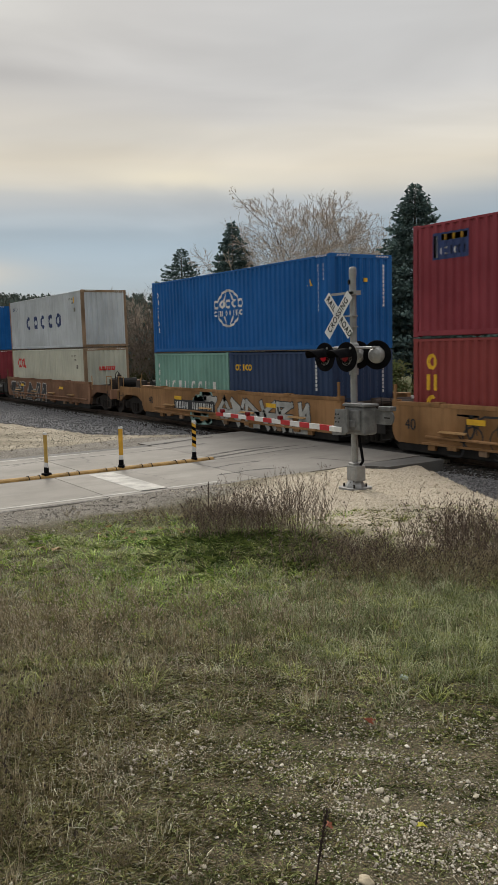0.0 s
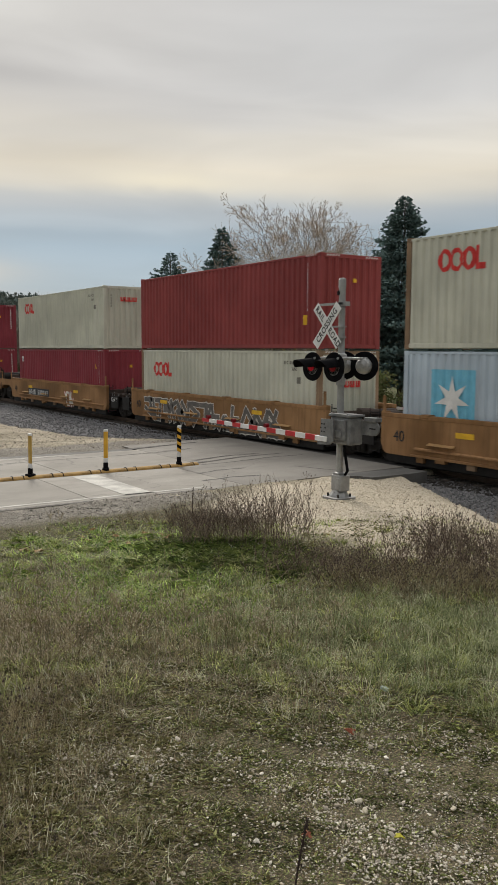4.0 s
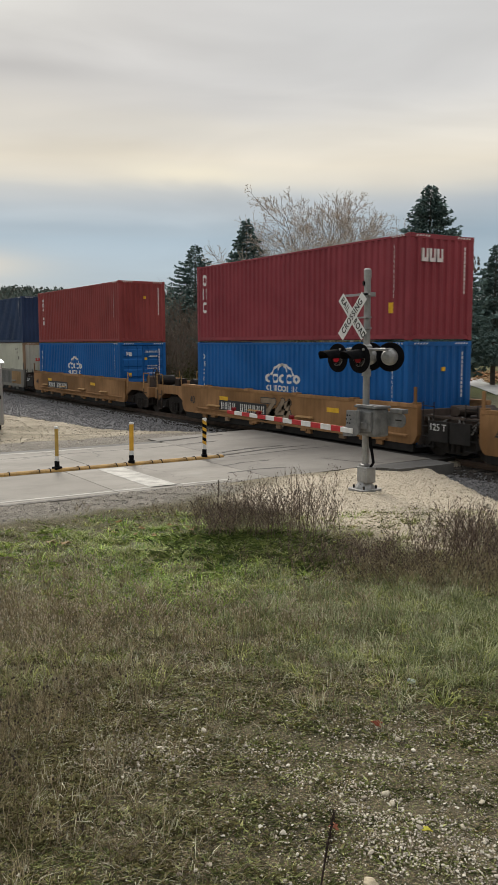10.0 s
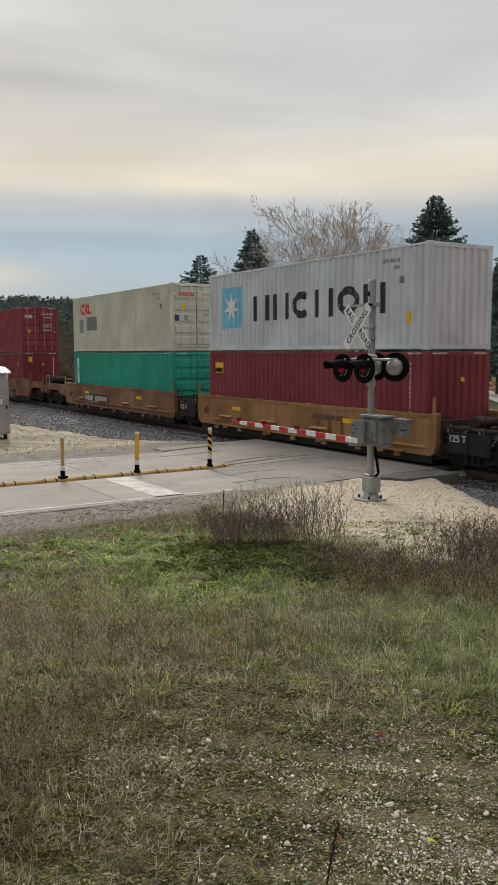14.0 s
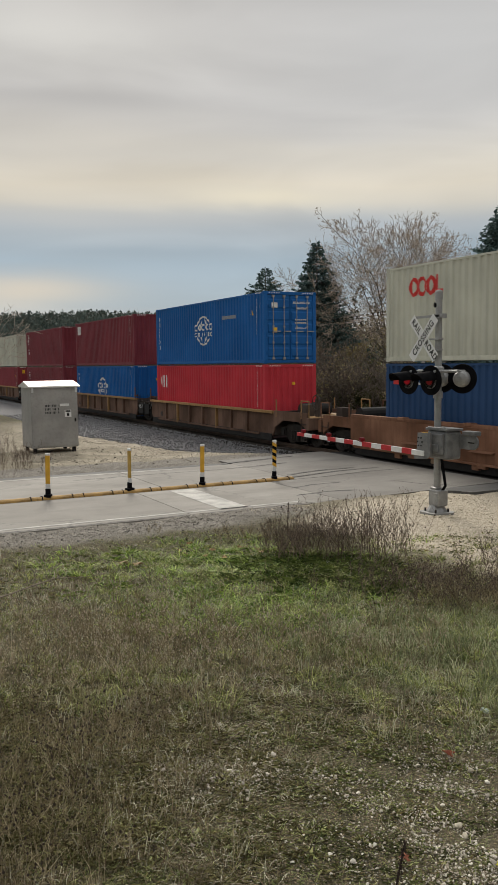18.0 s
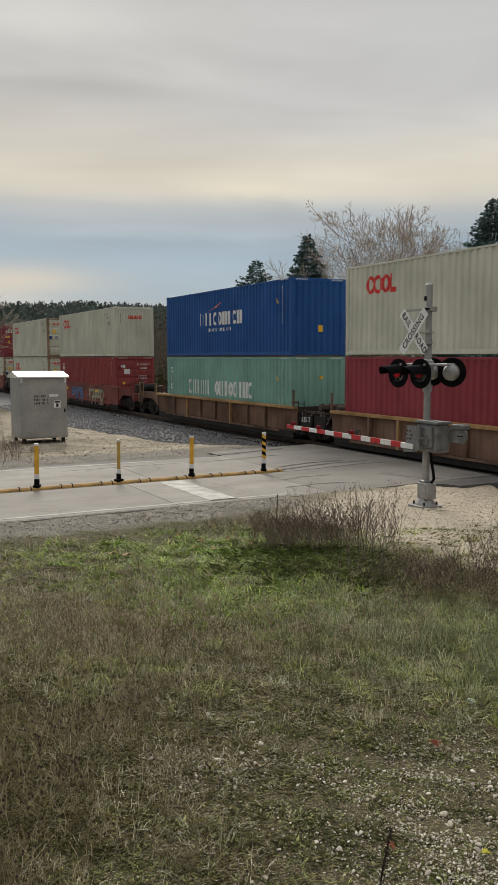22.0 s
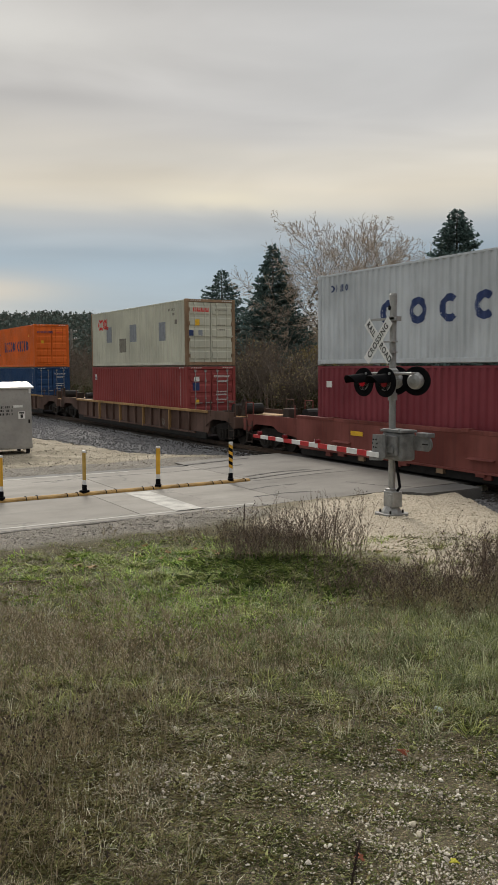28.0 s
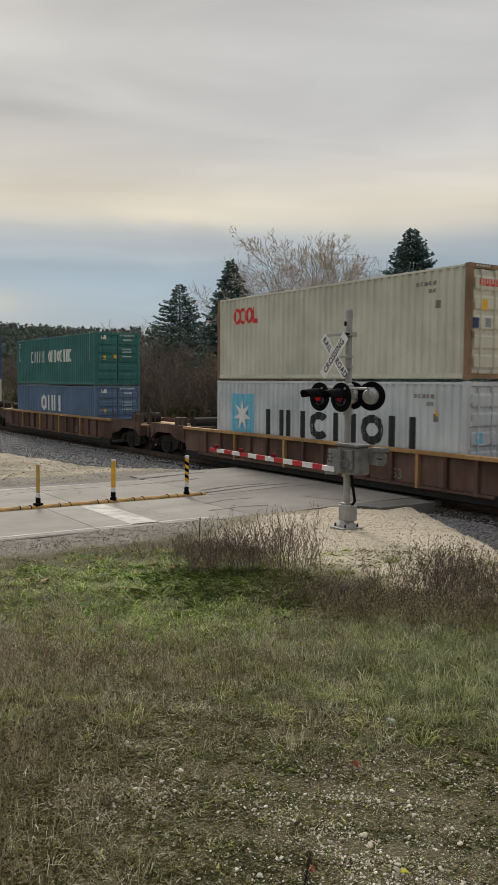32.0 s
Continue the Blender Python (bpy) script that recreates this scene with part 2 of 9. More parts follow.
def scatter_mat(name, cols, rough=0.9, translucent=0.0, patch=0.7, depth=0.3):
    """A colour picked piece by piece from cols, for leaves, blades and stones."""
    if name in MATS:
        return MATS[name]
    m, nt, b = material(name, rough, 0.0, 0.2)
    geo = nt.nodes.new("ShaderNodeNewGeometry")
    r = nt.nodes.new("ShaderNodeValToRGB")
    r.color_ramp.interpolation = "LINEAR"
    r.color_ramp.elements[0].color, r.color_ramp.elements[1].color = (*cols[0], 1), (*cols[-1], 1)
    for i, col in enumerate(cols[1:-1]):
        e = r.color_ramp.elements.new((i + 1) / (len(cols) - 1))
        e.color = (*col, 1)
    nt.links.new(geo.outputs["Random Per Island"], r.inputs[0])
    n = tex(nt, "ShaderNodeTexNoise", coords(nt, "Object"), Scale=patch, Detail=3.0)
    c = mixed(nt, spread(nt, n.outputs["Fac"], 0.4, 0.65, 0, depth), r.outputs[0], tuple(x * 0.7 for x in cols[0]))
    nt.links.new(c, b.inputs["Base Color"])
    if translucent:
        tr, mx = nt.nodes.new("ShaderNodeBsdfTranslucent"), nt.nodes.new("ShaderNodeMixShader")
        nt.links.new(c, tr.inputs[0])
        mx.inputs[0].default_value = translucent
        nt.links.new(b.outputs[0], mx.inputs[1])
        nt.links.new(tr.outputs[0], mx.inputs[2])
        nt.links.new(mx.outputs[0], nt.nodes["Material Output"].inputs[0])
    MATS[name] = m
    return m


# ---- builders ----
def mesh_from(name, verts, faces, smooth=False):
    me = bpy.data.meshes.new(name)
    me.from_pydata([tuple(v) for v in verts], [], [tuple(f) for f in faces])
    if smooth:
        me.polygons.foreach_set("use_smooth", [True] * len(me.polygons))
    me.update()
    return me


class Shape:
    """Collects boxes, prisms and tubes for one mesh."""

    def __init__(self):
        self.v, self.f = [], []

    def add(self, verts, faces):
        n = len(self.v)
        self.v += [tuple(p) for p in verts]
        self.f += [tuple(i + n for i in f) for f in faces]
        return self

    def box(self, x0, x1, y0, y1, z0, z1, bevel=0.0):
        if bevel:
            bm = bmesh.new()
            bmesh.ops.create_cube(bm, size=1, matrix=Matrix.LocRotScale(((x0 + x1) / 2, (y0 + y1) / 2, (z0 + z1) / 2), None, (x1 - x0, y1 - y0, z1 - z0)))
            bmesh.ops.bevel(bm, geom=bm.edges[:], offset=bevel, segments=2, affect="EDGES", profile=0.5)
            bm.verts.index_update()
            self.add([v.co[:] for v in bm.verts], [[v.index for v in f.verts] for f in bm.faces])
            bm.free()
            return self
        return self.add([(x0, y0, z0), (x1, y0, z0), (x1, y1, z0), (x0, y1, z0), (x0, y0, z1), (x1, y0, z1), (x1, y1, z1), (x0, y1, z1)],
                        [(0, 3, 2, 1), (4, 5, 6, 7), (0, 1, 5, 4), (1, 2, 6, 5), (2, 3, 7, 6), (3, 0, 4, 7)])

    def prism(self, poly, a, b, axis="x"):
        """A closed outline (in the two other axes, in order) pulled from a to b along axis."""
        n = len(poly)
        put = {"x": lambda p, h: (h, p[0], p[1]), "y": lambda p, h: (p[0], h, p[1]), "z": lambda p, h: (p[0], p[1], h)}[axis]
        vs = [put(p, a) for p in poly] + [put(p, b) for p in poly]
        fs = [tuple(range(n)), tuple(reversed(range(n, 2 * n)))] + [(i, i + n, (i + 1) % n + n, (i + 1) % n) for i in range(n)]
        return self.add(vs, fs)

    def tube(self, points, radii, sides=8, caps=True):
        pts = [Vector(p) for p in points]
        radii = radii if hasattr(radii, "__len__") else [radii] * len(pts)
        n0 = len(self.v)
        ref = None
        for i, p in enumerate(pts):
            d = (pts[min(i + 1, len(pts) - 1)] - pts[max(i - 1, 0)]).normalized()
            if ref is None:
                ref = d.orthogonal().normalized()
            ref = (ref - d * ref.dot(d)).normalized()
            other = d.cross(ref)
            for k in range(sides):
                a = 2 * math.pi * k / sides
                self.v.append(tuple(p + (ref * math.cos(a) + other * math.sin(a)) * radii[i]))
        for i in range(len(pts) - 1):
            for k in range(sides):
                a, b = n0 + i * sides + k, n0 + i * sides + (k + 1) % sides
                self.f.append((a, b, b + sides, a + sides))
        if caps:
            self.f.append(tuple(reversed(range(n0, n0 + sides))))
            last = n0 + (len(pts) - 1) * sides
            self.f.append(tuple(range(last, last + sides)))
        return self

    def mesh(self, name, smooth=False):
        me = mesh_from(name, self.v, self.f, smooth)
        bm = bmesh.new()
        bm.from_mesh(me)
        bmesh.ops.recalc_face_normals(bm, faces=bm.faces[:])
        bm.to_mesh(me)
        bm.free()
        return me


def put(name, me, mat, parent=None, label="", at=None):
    """One object on a mesh, with a material of its own."""
    ob = new(name, me)
    if me is not None and mat is not None:
        if not me.materials:
            me.materials.append(mat)
        if me.materials[0] is not mat:
            ob.material_slots[0].link = "OBJECT"
            ob.material_slots[0].material = mat
    if parent is not None:
        ob.parent = parent
    if at is not None:
        ob.matrix_basis = at
    if label:
        tagged(ob, label)
    return ob


def part(name, shape, mat, parent, label="", at=None, smooth=False):
    return put(name, shape.mesh(name, smooth), mat, parent, label, at)


CACHE = {}


def shared(key, build):
    if key not in CACHE:
        CACHE[key] = build()
    return CACHE[key]

TRACK_X = 17.11
CAR_SPEEDS = [(0, 0.0), (4, 67.64), (8, 135.38), (12, 202.95), (16, 270.13), (20, 336.92), (24, 403.46), (28, 469.89), (32, 536.06)]
WHEEL_R = 0.457

# ---- ground, road and track ----
def smooth(a, b, x):
    t = np.clip((x - a) / (b - a), 0, 1)
    return t * t * (3 - 2 * t)


def ripple(x, y, s):
    """Soft, uneven swell of the ground, about -1 to 1."""
    return (np.sin(x * s + 1.3 * np.sin(y * s * 0.7)) + np.sin(y * s * 1.13 + 0.9 * np.sin(x * s * 0.6 + 2)) + np.sin((x + y) * s * 1.7 + 1)) / 3


def ballast_toe(y):
    """Where the ballast runs out on the near side of the track."""
    return np.interp(y, [7.0, 10.5, 12.4, 14.2, 15.7, 24.9, 26.3, 27.3, 28.3, 38.5, 60.0], [12.2, 12.5, 13.4, 14.4, 14.9, 14.6, 14.1, 12.6, 12.25, 10.7, 10.7])


def ground_z(x, y):
    x, y = np.asarray(x, float), np.asarray(y, float)
    z = -0.10 + 0.035 * ripple(x, y, 1.1) + 0.02 * ripple(x, y, 3.1) + 0.018 * ripple(x, y, 6.3)
    # the verge climbs to the road and the gravel pad of the signal
    z = z + (0.095 * smooth(13.2, 15.6, y)) * (1 - smooth(26, 30, y))
    pad = np.exp(-(((x - 11.0) / 2.3) ** 2 + ((y - 12.9) / 2.5) ** 2))
    z = z + 0.13 * pad
    # tussocky humps and hollows of the verge
    rough_ = smooth(6.5, 10.0, 0.5446 * x + 0.8387 * y) * (1 - smooth(13.0, 14.4, y)) * (1 - np.clip(2.5 * pad, 0, 1)) * (1 - smooth(10, 12, x))
    z = z + rough_ * (0.024 * ripple(x, y, 7.0) + 0.02 * ripple(y + 5, x, 10.5))
    # under the road and the track bed
    road = smooth(16.02, 16.3, y) * (1 - smooth(24.3, 24.9, y))
    z = z * (1 - road) - 0.08 * road
    toe = ballast_toe(y)
    bed = smooth(toe - 0.1, toe + 0.35, x) * (1 - smooth(20.6, 21.2, x)) * (1 - smooth(15.2, 15.9, y) * (1 - smooth(24.5, 25.2, y)))
    z = z * (1 - bed) - 0.45 * bed
    # beyond the track, and the wooded hill far up the line
    z = z + 0.25 * smooth(24, 45, x) * (1 - smooth(60, 90, y))
    z = z + 13.0 * smooth(150, 300, y) * smooth(-160, 20, x) + 4.0 * smooth(90, 200, x)
    return z


def graded(fine0, fine1, step, lo, hi):
    core = list(np.arange(fine0, fine1 + 1e-6, step))
    d, a = step, fine0
    while a > lo:
        d *= 1.25
        a -= d
        core.insert(0, a)
    d, a = step, core[-1]
    while a < hi:
        d *= 1.25
        a += d
        core.append(a)
    return np.array(core)


gx, gy = graded(-3.0, 16.0, 0.2, -1800, 2200), graded(1.0, 30.0, 0.2, -1200, 2600)
GX, GY = np.meshgrid(gx, gy, indexing="ij")
GZ = ground_z(GX, GY)
nx, ny = GX.shape
idx = np.arange(nx * ny).reshape(nx, ny)
quads = np.stack([idx[:-1, :-1], idx[1:, :-1], idx[1:, 1:], idx[:-1, 1:]], -1).reshape(-1, 4)
ground_me = bpy.data.meshes.new("ground")
ground_me.from_pydata(np.stack([GX, GY, GZ], -1).reshape(-1, 3).tolist(), [], quads.tolist())
ground_me.polygons.foreach_set("use_smooth", [True] * len(ground_me.polygons))


def gravel_share(x, y):
    """How much of the ground is bare limestone gravel, 0 to 1."""
    w = 0.35 * ripple(x, y, 1.9) + 0.2 * ripple(x, y, 5.3)
    pad = 1 - smooth(0.8, 1.1, np.hypot((x - 11.6) / 3.4, (y - 12.9) / 3.1) + 0.3 * w)
    pad = np.maximum(pad, 1 - smooth(0.8, 1.1, np.hypot((x - 10.9) / 2.0, (y - 10.0) / 2.3) + 0.3 * w))
    edge = smooth(14.6, 15.3, y + 0.5 * w) * (1 - smooth(30, 34, y)) * 0.3
    box_pad = smooth(25.4, 26.2, y) * (1 - smooth(44, 52, y)) * smooth(4.8, 6.6, x + w) * (1 - smooth(15, 16, x)) * (0.55 + 0.7 * w)
    d, l = x * 0.5446 + y * 0.8387, x * 0.8387 - y * 0.5446
    lot = np.exp(-(((d - 5.7) / 1.3) ** 2 + ((l - 1.25) / 1.1) ** 2)) + 0.8 * np.exp(-(((d - 4.8) / 0.9) ** 2 + ((l - 1.7) / 0.9) ** 2)) + 0.6 * np.exp(-(((d - 6.7) / 0.45) ** 2 + ((l + 0.6) / 1.0) ** 2))
    lot = 0.05 * np.clip(lot * (0.55 + 1.3 * ripple(x, y, 3.3) + 0.5 * ripple(x, y, 7.0)), 0, 1)
    side = smooth(11.5, 13.0, x + w) * (1 - smooth(16, 17, y))
    return np.clip(np.maximum.reduce([pad, edge, box_pad, lot, side]), 0, 1)


def green_share(x, y):
    w = 0.5 * ripple(x, y, 1.3) + 0.3 * ripple(x, y, 4.1)
    lush = np.exp(-(((x - 5.6) / 1.9) ** 2 + ((y - 10.6) / 2.4) ** 2)) * 1.3
    right = 0.75 * np.exp(-(((x - 7.0) / 1.6) ** 2 + ((y - 7.4) / 1.5) ** 2))
    lawn = smooth(26, 32, x) * 0.9
    return np.clip(lush + right + lawn + 0.25 * w, 0, 1)


def shoulder_share(x, y):
    """Grey, oily grit along both edges of the road."""
    w = 0.35 * ripple(x, y, 1.9) + 0.25 * ripple(x, y, 5.3)
    near_side = smooth(14.5, 15.2, y + 0.6 * w) * (1 - smooth(16.2, 16.6, y)) * (1 - smooth(8.6, 9.8, x + w))
    far_side = smooth(23.5, 24.0, y) * (1 - smooth(25.7, 26.5, y + 0.8 * w)) * (1 - smooth(14.5, 16, x))
    return np.clip(near_side + far_side, 0, 1) * 0.9


zone = ground_me.color_attributes.new("zone", "FLOAT_COLOR", "POINT")
zcol = np.ones((nx * ny, 4), np.float32)
zcol[:, 0], zcol[:, 1], zcol[:, 2] = gravel_share(GX, GY).ravel(), green_share(GX, GY).ravel(), shoulder_share(GX, GY).ravel()
zone.data.foreach_set("color", zcol.ravel())


def ground_material():
    m, nt, b = material("soil_and_turf", 0.95, 0.0, 0.15)
    at = nt.nodes.new("ShaderNodeAttribute")
    at.attribute_name = "zone"
    s = nt.nodes.new("ShaderNodeSeparateColor")
    nt.links.new(at.outputs["Color"], s.inputs[0])
    v = coords(nt, "Object")
    n1 = tex(nt, "ShaderNodeTexNoise", v, Scale=1.5, Detail=8.0, Roughness=0.65)
    n2 = tex(nt, "ShaderNodeTexNoise", v, Scale=22.0, Detail=6.0, Roughness=0.7)
    vo = tex(nt, "ShaderNodeTexVoronoi", v, Scale=34.0)
    vo2 = tex(nt, "ShaderNodeTexVoronoi", v, Scale=90.0)
    turf = mixed(nt, spread(nt, n1.outputs["Fac"], 0.35, 0.65), (0.034, 0.029, 0.017), (0.078, 0.064, 0.036))
    turf = mixed(nt, s.outputs[1], turf, (0.06, 0.085, 0.024))
    turf = mixed(nt, spread(nt, n2.outputs["Fac"], 0.45, 0.65, 0, 0.8), turf, (0.044, 0.042, 0.024))
    n3 = tex(nt, "ShaderNodeTexNoise", v, Scale=75.0, Detail=3.0, Roughness=0.6)
    turf = mixed(nt, spread(nt, n3.outputs["Fac"], 0.56, 0.68, 0, 0.8), turf, (0.30, 0.26, 0.17))
    sp = nt.nodes.new("ShaderNodeSeparateColor")
    nt.links.new(vo.outputs["Color"], sp.inputs[0])
    sp2 = nt.nodes.new("ShaderNodeSeparateColor")
    nt.links.new(vo2.outputs["Color"], sp2.inputs[0])
    turf = mixed(nt, spread(nt, sp2.outputs[0], 0.8, 0.86, 0, 0.8), turf, (0.20, 0.15, 0.09))
    turf = mixed(nt, spread(nt, sp2.outputs[1], 0.86, 0.9, 0, 0.8), turf, (0.13, 0.15, 0.05))
    stone = mixed(nt, sp.outputs[0], (0.40, 0.345, 0.26), (0.76, 0.68, 0.55))
    stone = mixed(nt, spread(nt, vo2.outputs["Distance"], 0.15, 0.6, 0.0, 0.45), stone, (0.24, 0.20, 0.145))
    stone = mixed(nt, spread(nt, n1.outputs["Fac"], 0.35, 0.7, 0.0, 0.45), stone, (0.60, 0.52, 0.40))
    c = mixed(nt, s.outputs[0], turf, stone)
    grit = mixed(nt, sp.outputs[1], (0.13, 0.12, 0.105), (0.34, 0.31, 0.27))
    grit = mixed(nt, spread(nt, n1.outputs["Fac"], 0.4, 0.65, 0, 0.5), grit, (0.085, 0.075, 0.06))
    c = mixed(nt, s.outputs[2], c, grit)
    nt.links.new(c, b.inputs["Base Color"])
    bumped(nt, b, mixed(nt, 0.5, vo.outputs["Distance"], n2.outputs["Fac"]), 0.9, 0.04)
    return m


ground = put("ground", ground_me, ground_material())
tagged(ground, "weedy autumn verge of short grass, soil and limestone gravel", "ground", kind="structure")


def concrete_mat(name, lo, hi, joints=0.0):
    m, nt, b = material(name, 0.85, 0.0, 0.25)
    v = coords(nt, "Object")
    info = nt.nodes.new("ShaderNodeObjectInfo")
    n1 = tex(nt, "ShaderNodeTexNoise", v, Scale=0.55, Detail=6.0, Roughness=0.6, Distortion=0.4)
    n2 = tex(nt, "ShaderNodeTexNoise", v, Scale=60.0, Detail=4.0)
    mp = nt.nodes.new("ShaderNodeMapping")
    mp.inputs["Scale"].default_value = (0.35, 0.8, 1.0)
    nt.links.new(v, mp.inputs[0])
    wear = tex(nt, "ShaderNodeTexNoise", mp.outputs[0], Scale=1.2, Detail=6.0, Roughness=0.6)
    bend = nt.nodes.new("ShaderNodeVectorMath")
    bend.operation = "MULTIPLY_ADD"
    nt.links.new(n1.outputs["Color"], bend.inputs[0])
    bend.inputs[1].default_value = (2.6, 2.6, 0.0)
    nt.links.new(v, bend.inputs[2])
    crack = tex(nt, "ShaderNodeTexVoronoi", bend.outputs[0], Scale=0.2)
    crack.feature = "DISTANCE_TO_EDGE"
    c = mixed(nt, spread(nt, n1.outputs["Fac"], 0.35, 0.65), lo, hi)
    c = mixed(nt, spread(nt, info.outputs["Random"], 0, 1, 0, 0.35), c, tuple(x * 0.8 for x in lo))
    c = mixed(nt, spread(nt, wear.outputs["Fac"], 0.48, 0.68, 0, 0.45), c, tuple(x * 0.6 for x in lo))
    c = mixed(nt, spread(nt, n2.outputs["Fac"], 0.45, 0.7, 0, 0.35), c, tuple(x * 0.7 for x in lo))
    c = mixed(nt, spread(nt, crack.outputs["Distance"], 0.0, 0.006, 0.5, 0.0), c, (0.09, 0.085, 0.08))
    nt.links.new(c, b.inputs["Base Color"])
    bumped(nt, b, n2.outputs["Fac"], 0.25, 0.006)
    return m


CONCRETE = concrete_mat("worn_concrete", (0.235, 0.217, 0.190), (0.315, 0.295, 0.262))
ASPHALT = concrete_mat("grey_asphalt", (0.11, 0.107, 0.10), (0.19, 0.185, 0.175))
ROAD_Y0, ROAD_YM, ROAD_Y1 = 16.05, 19.75, 24.35
road = tagged(put("road", Shape().box(-70, 14.35, ROAD_Y0 - 0.02, ROAD_Y1 + 0.02, -0.16, -0.03).mesh("road"), ASPHALT),
              "pale worn concrete road with dirty joints leading onto the crossing", "road", kind="structure")
SLAB_X = [-16.0, -11.4, -6.9, -2.3, 2.25, 6.8, 10.6]


def slab(x0, x1, y0, y1):
    g = 0.007
    s = Shape().box(x0 + g, x1 - g, y0 + g, y1 - g, -0.14, 0.0, 0.008)
    return put("slab", s.mesh("slab"), CONCRETE, road)


for i in range(len(SLAB_X) - 1):
    slab(SLAB_X[i], SLAB_X[i + 1], ROAD_Y0, ROAD_YM)
    slab(SLAB_X[i] + 0.9, SLAB_X[i + 1] + 0.9, ROAD_YM, 23.75)
slab(-60, -16, ROAD_Y0, ROAD_YM)
slab(-60, -15.1, ROAD_YM, 23.75)
apron = Shape()
apron.prism([(10.6, 0.0), (14.2, 0.06), (15.55, 0.075), (15.55, -0.3), (10.6, -0.3)], ROAD_Y0, 19.75, "y")
apron.prism([(11.5, 0.0), (14.2, 0.06), (15.55, 0.075), (15.55, -0.3), (11.5, -0.3)], 19.75, 24.9, "y")
crossing_apron = tagged(part("crossing_apron", apron, concrete_mat("apron_concrete", (0.19, 0.176, 0.156), (0.265, 0.248, 0.222)), None),
                        "grey patched approach slab rising to the rails", "road", kind="structure")
# near, broken edge of the apron beside the ballast
lip = Shape()
rnd = random.Random(4)
ys = np.linspace(14.6, 16.04, 14)
outline = [(13.1, 16.04)] + [(13.2 + 0.5 * (i / 13) + rnd.uniform(-0.05, 0.05), 16.04 - 0.85 * (i / 13)) for i in range(1, 14)] + [(15.0 + rnd.uniform(-0.05, 0.05), 15.15), (15.55, 15.2), (15.55, 16.04)]
lip.prism(outline, -0.35, 0.055, "z")
tagged(part("apron_edge", lip, ASPHALT, None), "dark broken asphalt edge of the crossing", "road", kind="structure")

WHITE_LINE = plain("worn_white_marking", (0.40, 0.385, 0.35), 0.8, vary=0.25, scale=3)


def marking(name, x0, x1, y0, y1, label):
    return tagged(part(name, Shape().box(x0, x1, y0, y1, 0.002, 0.006), WHITE_LINE, None), label, "road marking", kind="structure")


marking("edge_line", -60, 9.6, 16.36, 16.46, "thin worn white edge line on the concrete")
marking("edge_line", -60, 9.3, 23.45, 23.55, "thin worn white edge line on the concrete")
marking("stop_line", 7.62, 8.28, 16.35, 19.5, "broad worn white stop line across the lane")

# broken tarred joints that carry on from the lane separator, and along the slab edges
TAR = plain("cracked_tar_joint", (0.055, 0.05, 0.045), 0.8, 0, 0.4, 5)


def tar_seam(points, width, seed, z=0.004):
    """A ragged strip of tar along the points, closed all round."""
    r = random.Random(seed)
    path = []
    for (a, b), (c, d) in zip(points[:-1], points[1:]):
        k = max(2, int(math.hypot(c - a, d - b) / 0.16))
        path += [(a + (c - a) * q / k, b + (d - b) * q / k) for q in range(k)]
    path.append(points[-1])
    left, right = [], []
    for i, (x, y) in enumerate(path):
        p, q = path[max(0, i - 1)], path[min(len(path) - 1, i + 1)]
        l = math.hypot(q[0] - p[0], q[1] - p[1])
        nx_, ny_ = -(q[1] - p[1]) / l, (q[0] - p[0]) / l
        e = 0.25 if i in (0, len(path) - 1) else 1.0
        left.append((x + nx_ * width * e * r.uniform(0.2, 0.8), y + ny_ * width * e * r.uniform(0.2, 0.8)))
        right.append((x - nx_ * width * e * r.uniform(0.2, 0.8), y - ny_ * width * e * r.uniform(0.2, 0.8)))
    s = Shape()
    n = len(path)
    rise_ = lambda x: z + float(np.interp(x, [10.6, 14.2, 15.55], [0.0, 0.06, 0.075]))
    s.add([(x, y, rise_(x)) for x, y in left + right], [(i, i + 1, n + i + 1, n + i) for i in range(n - 1)])
    return tagged(part("tar_seam", s, TAR, None), "ragged dark tar joint in the worn concrete", "road marking", kind="structure")


tar_seam([(10.9, 19.95), (12.0, 20.1), (13.2, 20.3), (14.6, 20.2)], 0.10, 1)
tar_seam([(11.3, 19.6), (12.4, 19.55), (13.6, 19.7), (14.9, 19.6)], 0.07, 2)
tar_seam([(11.6, 20.5), (12.8, 20.75), (14.0, 20.6)], 0.08, 3)
tar_seam([(10.5, 18.3), (11.3, 18.5), (12.1, 18.4)], 0.09, 4)
tar_seam([(10.0, 17.2), (11.0, 17.35), (11.7, 17.1)], 0.11, 5)
tar_seam([(13.3, 17.9), (13.6, 16.9), (14.1, 16.2)], 0.05, 6)
tar_seam([(-20, 16.12), (2, 16.13), (6, 16.11), (10.4, 16.14)], 0.05, 7)
tar_seam([(6.0, 22.6), (8.0, 22.75), (10.5, 22.7), (13.0, 22.9)], 0.06, 8)
tar_seam([(7.2, 23.9), (9.5, 23.8), (12.0, 24.05), (14.0, 24.3)], 0.16, 9)

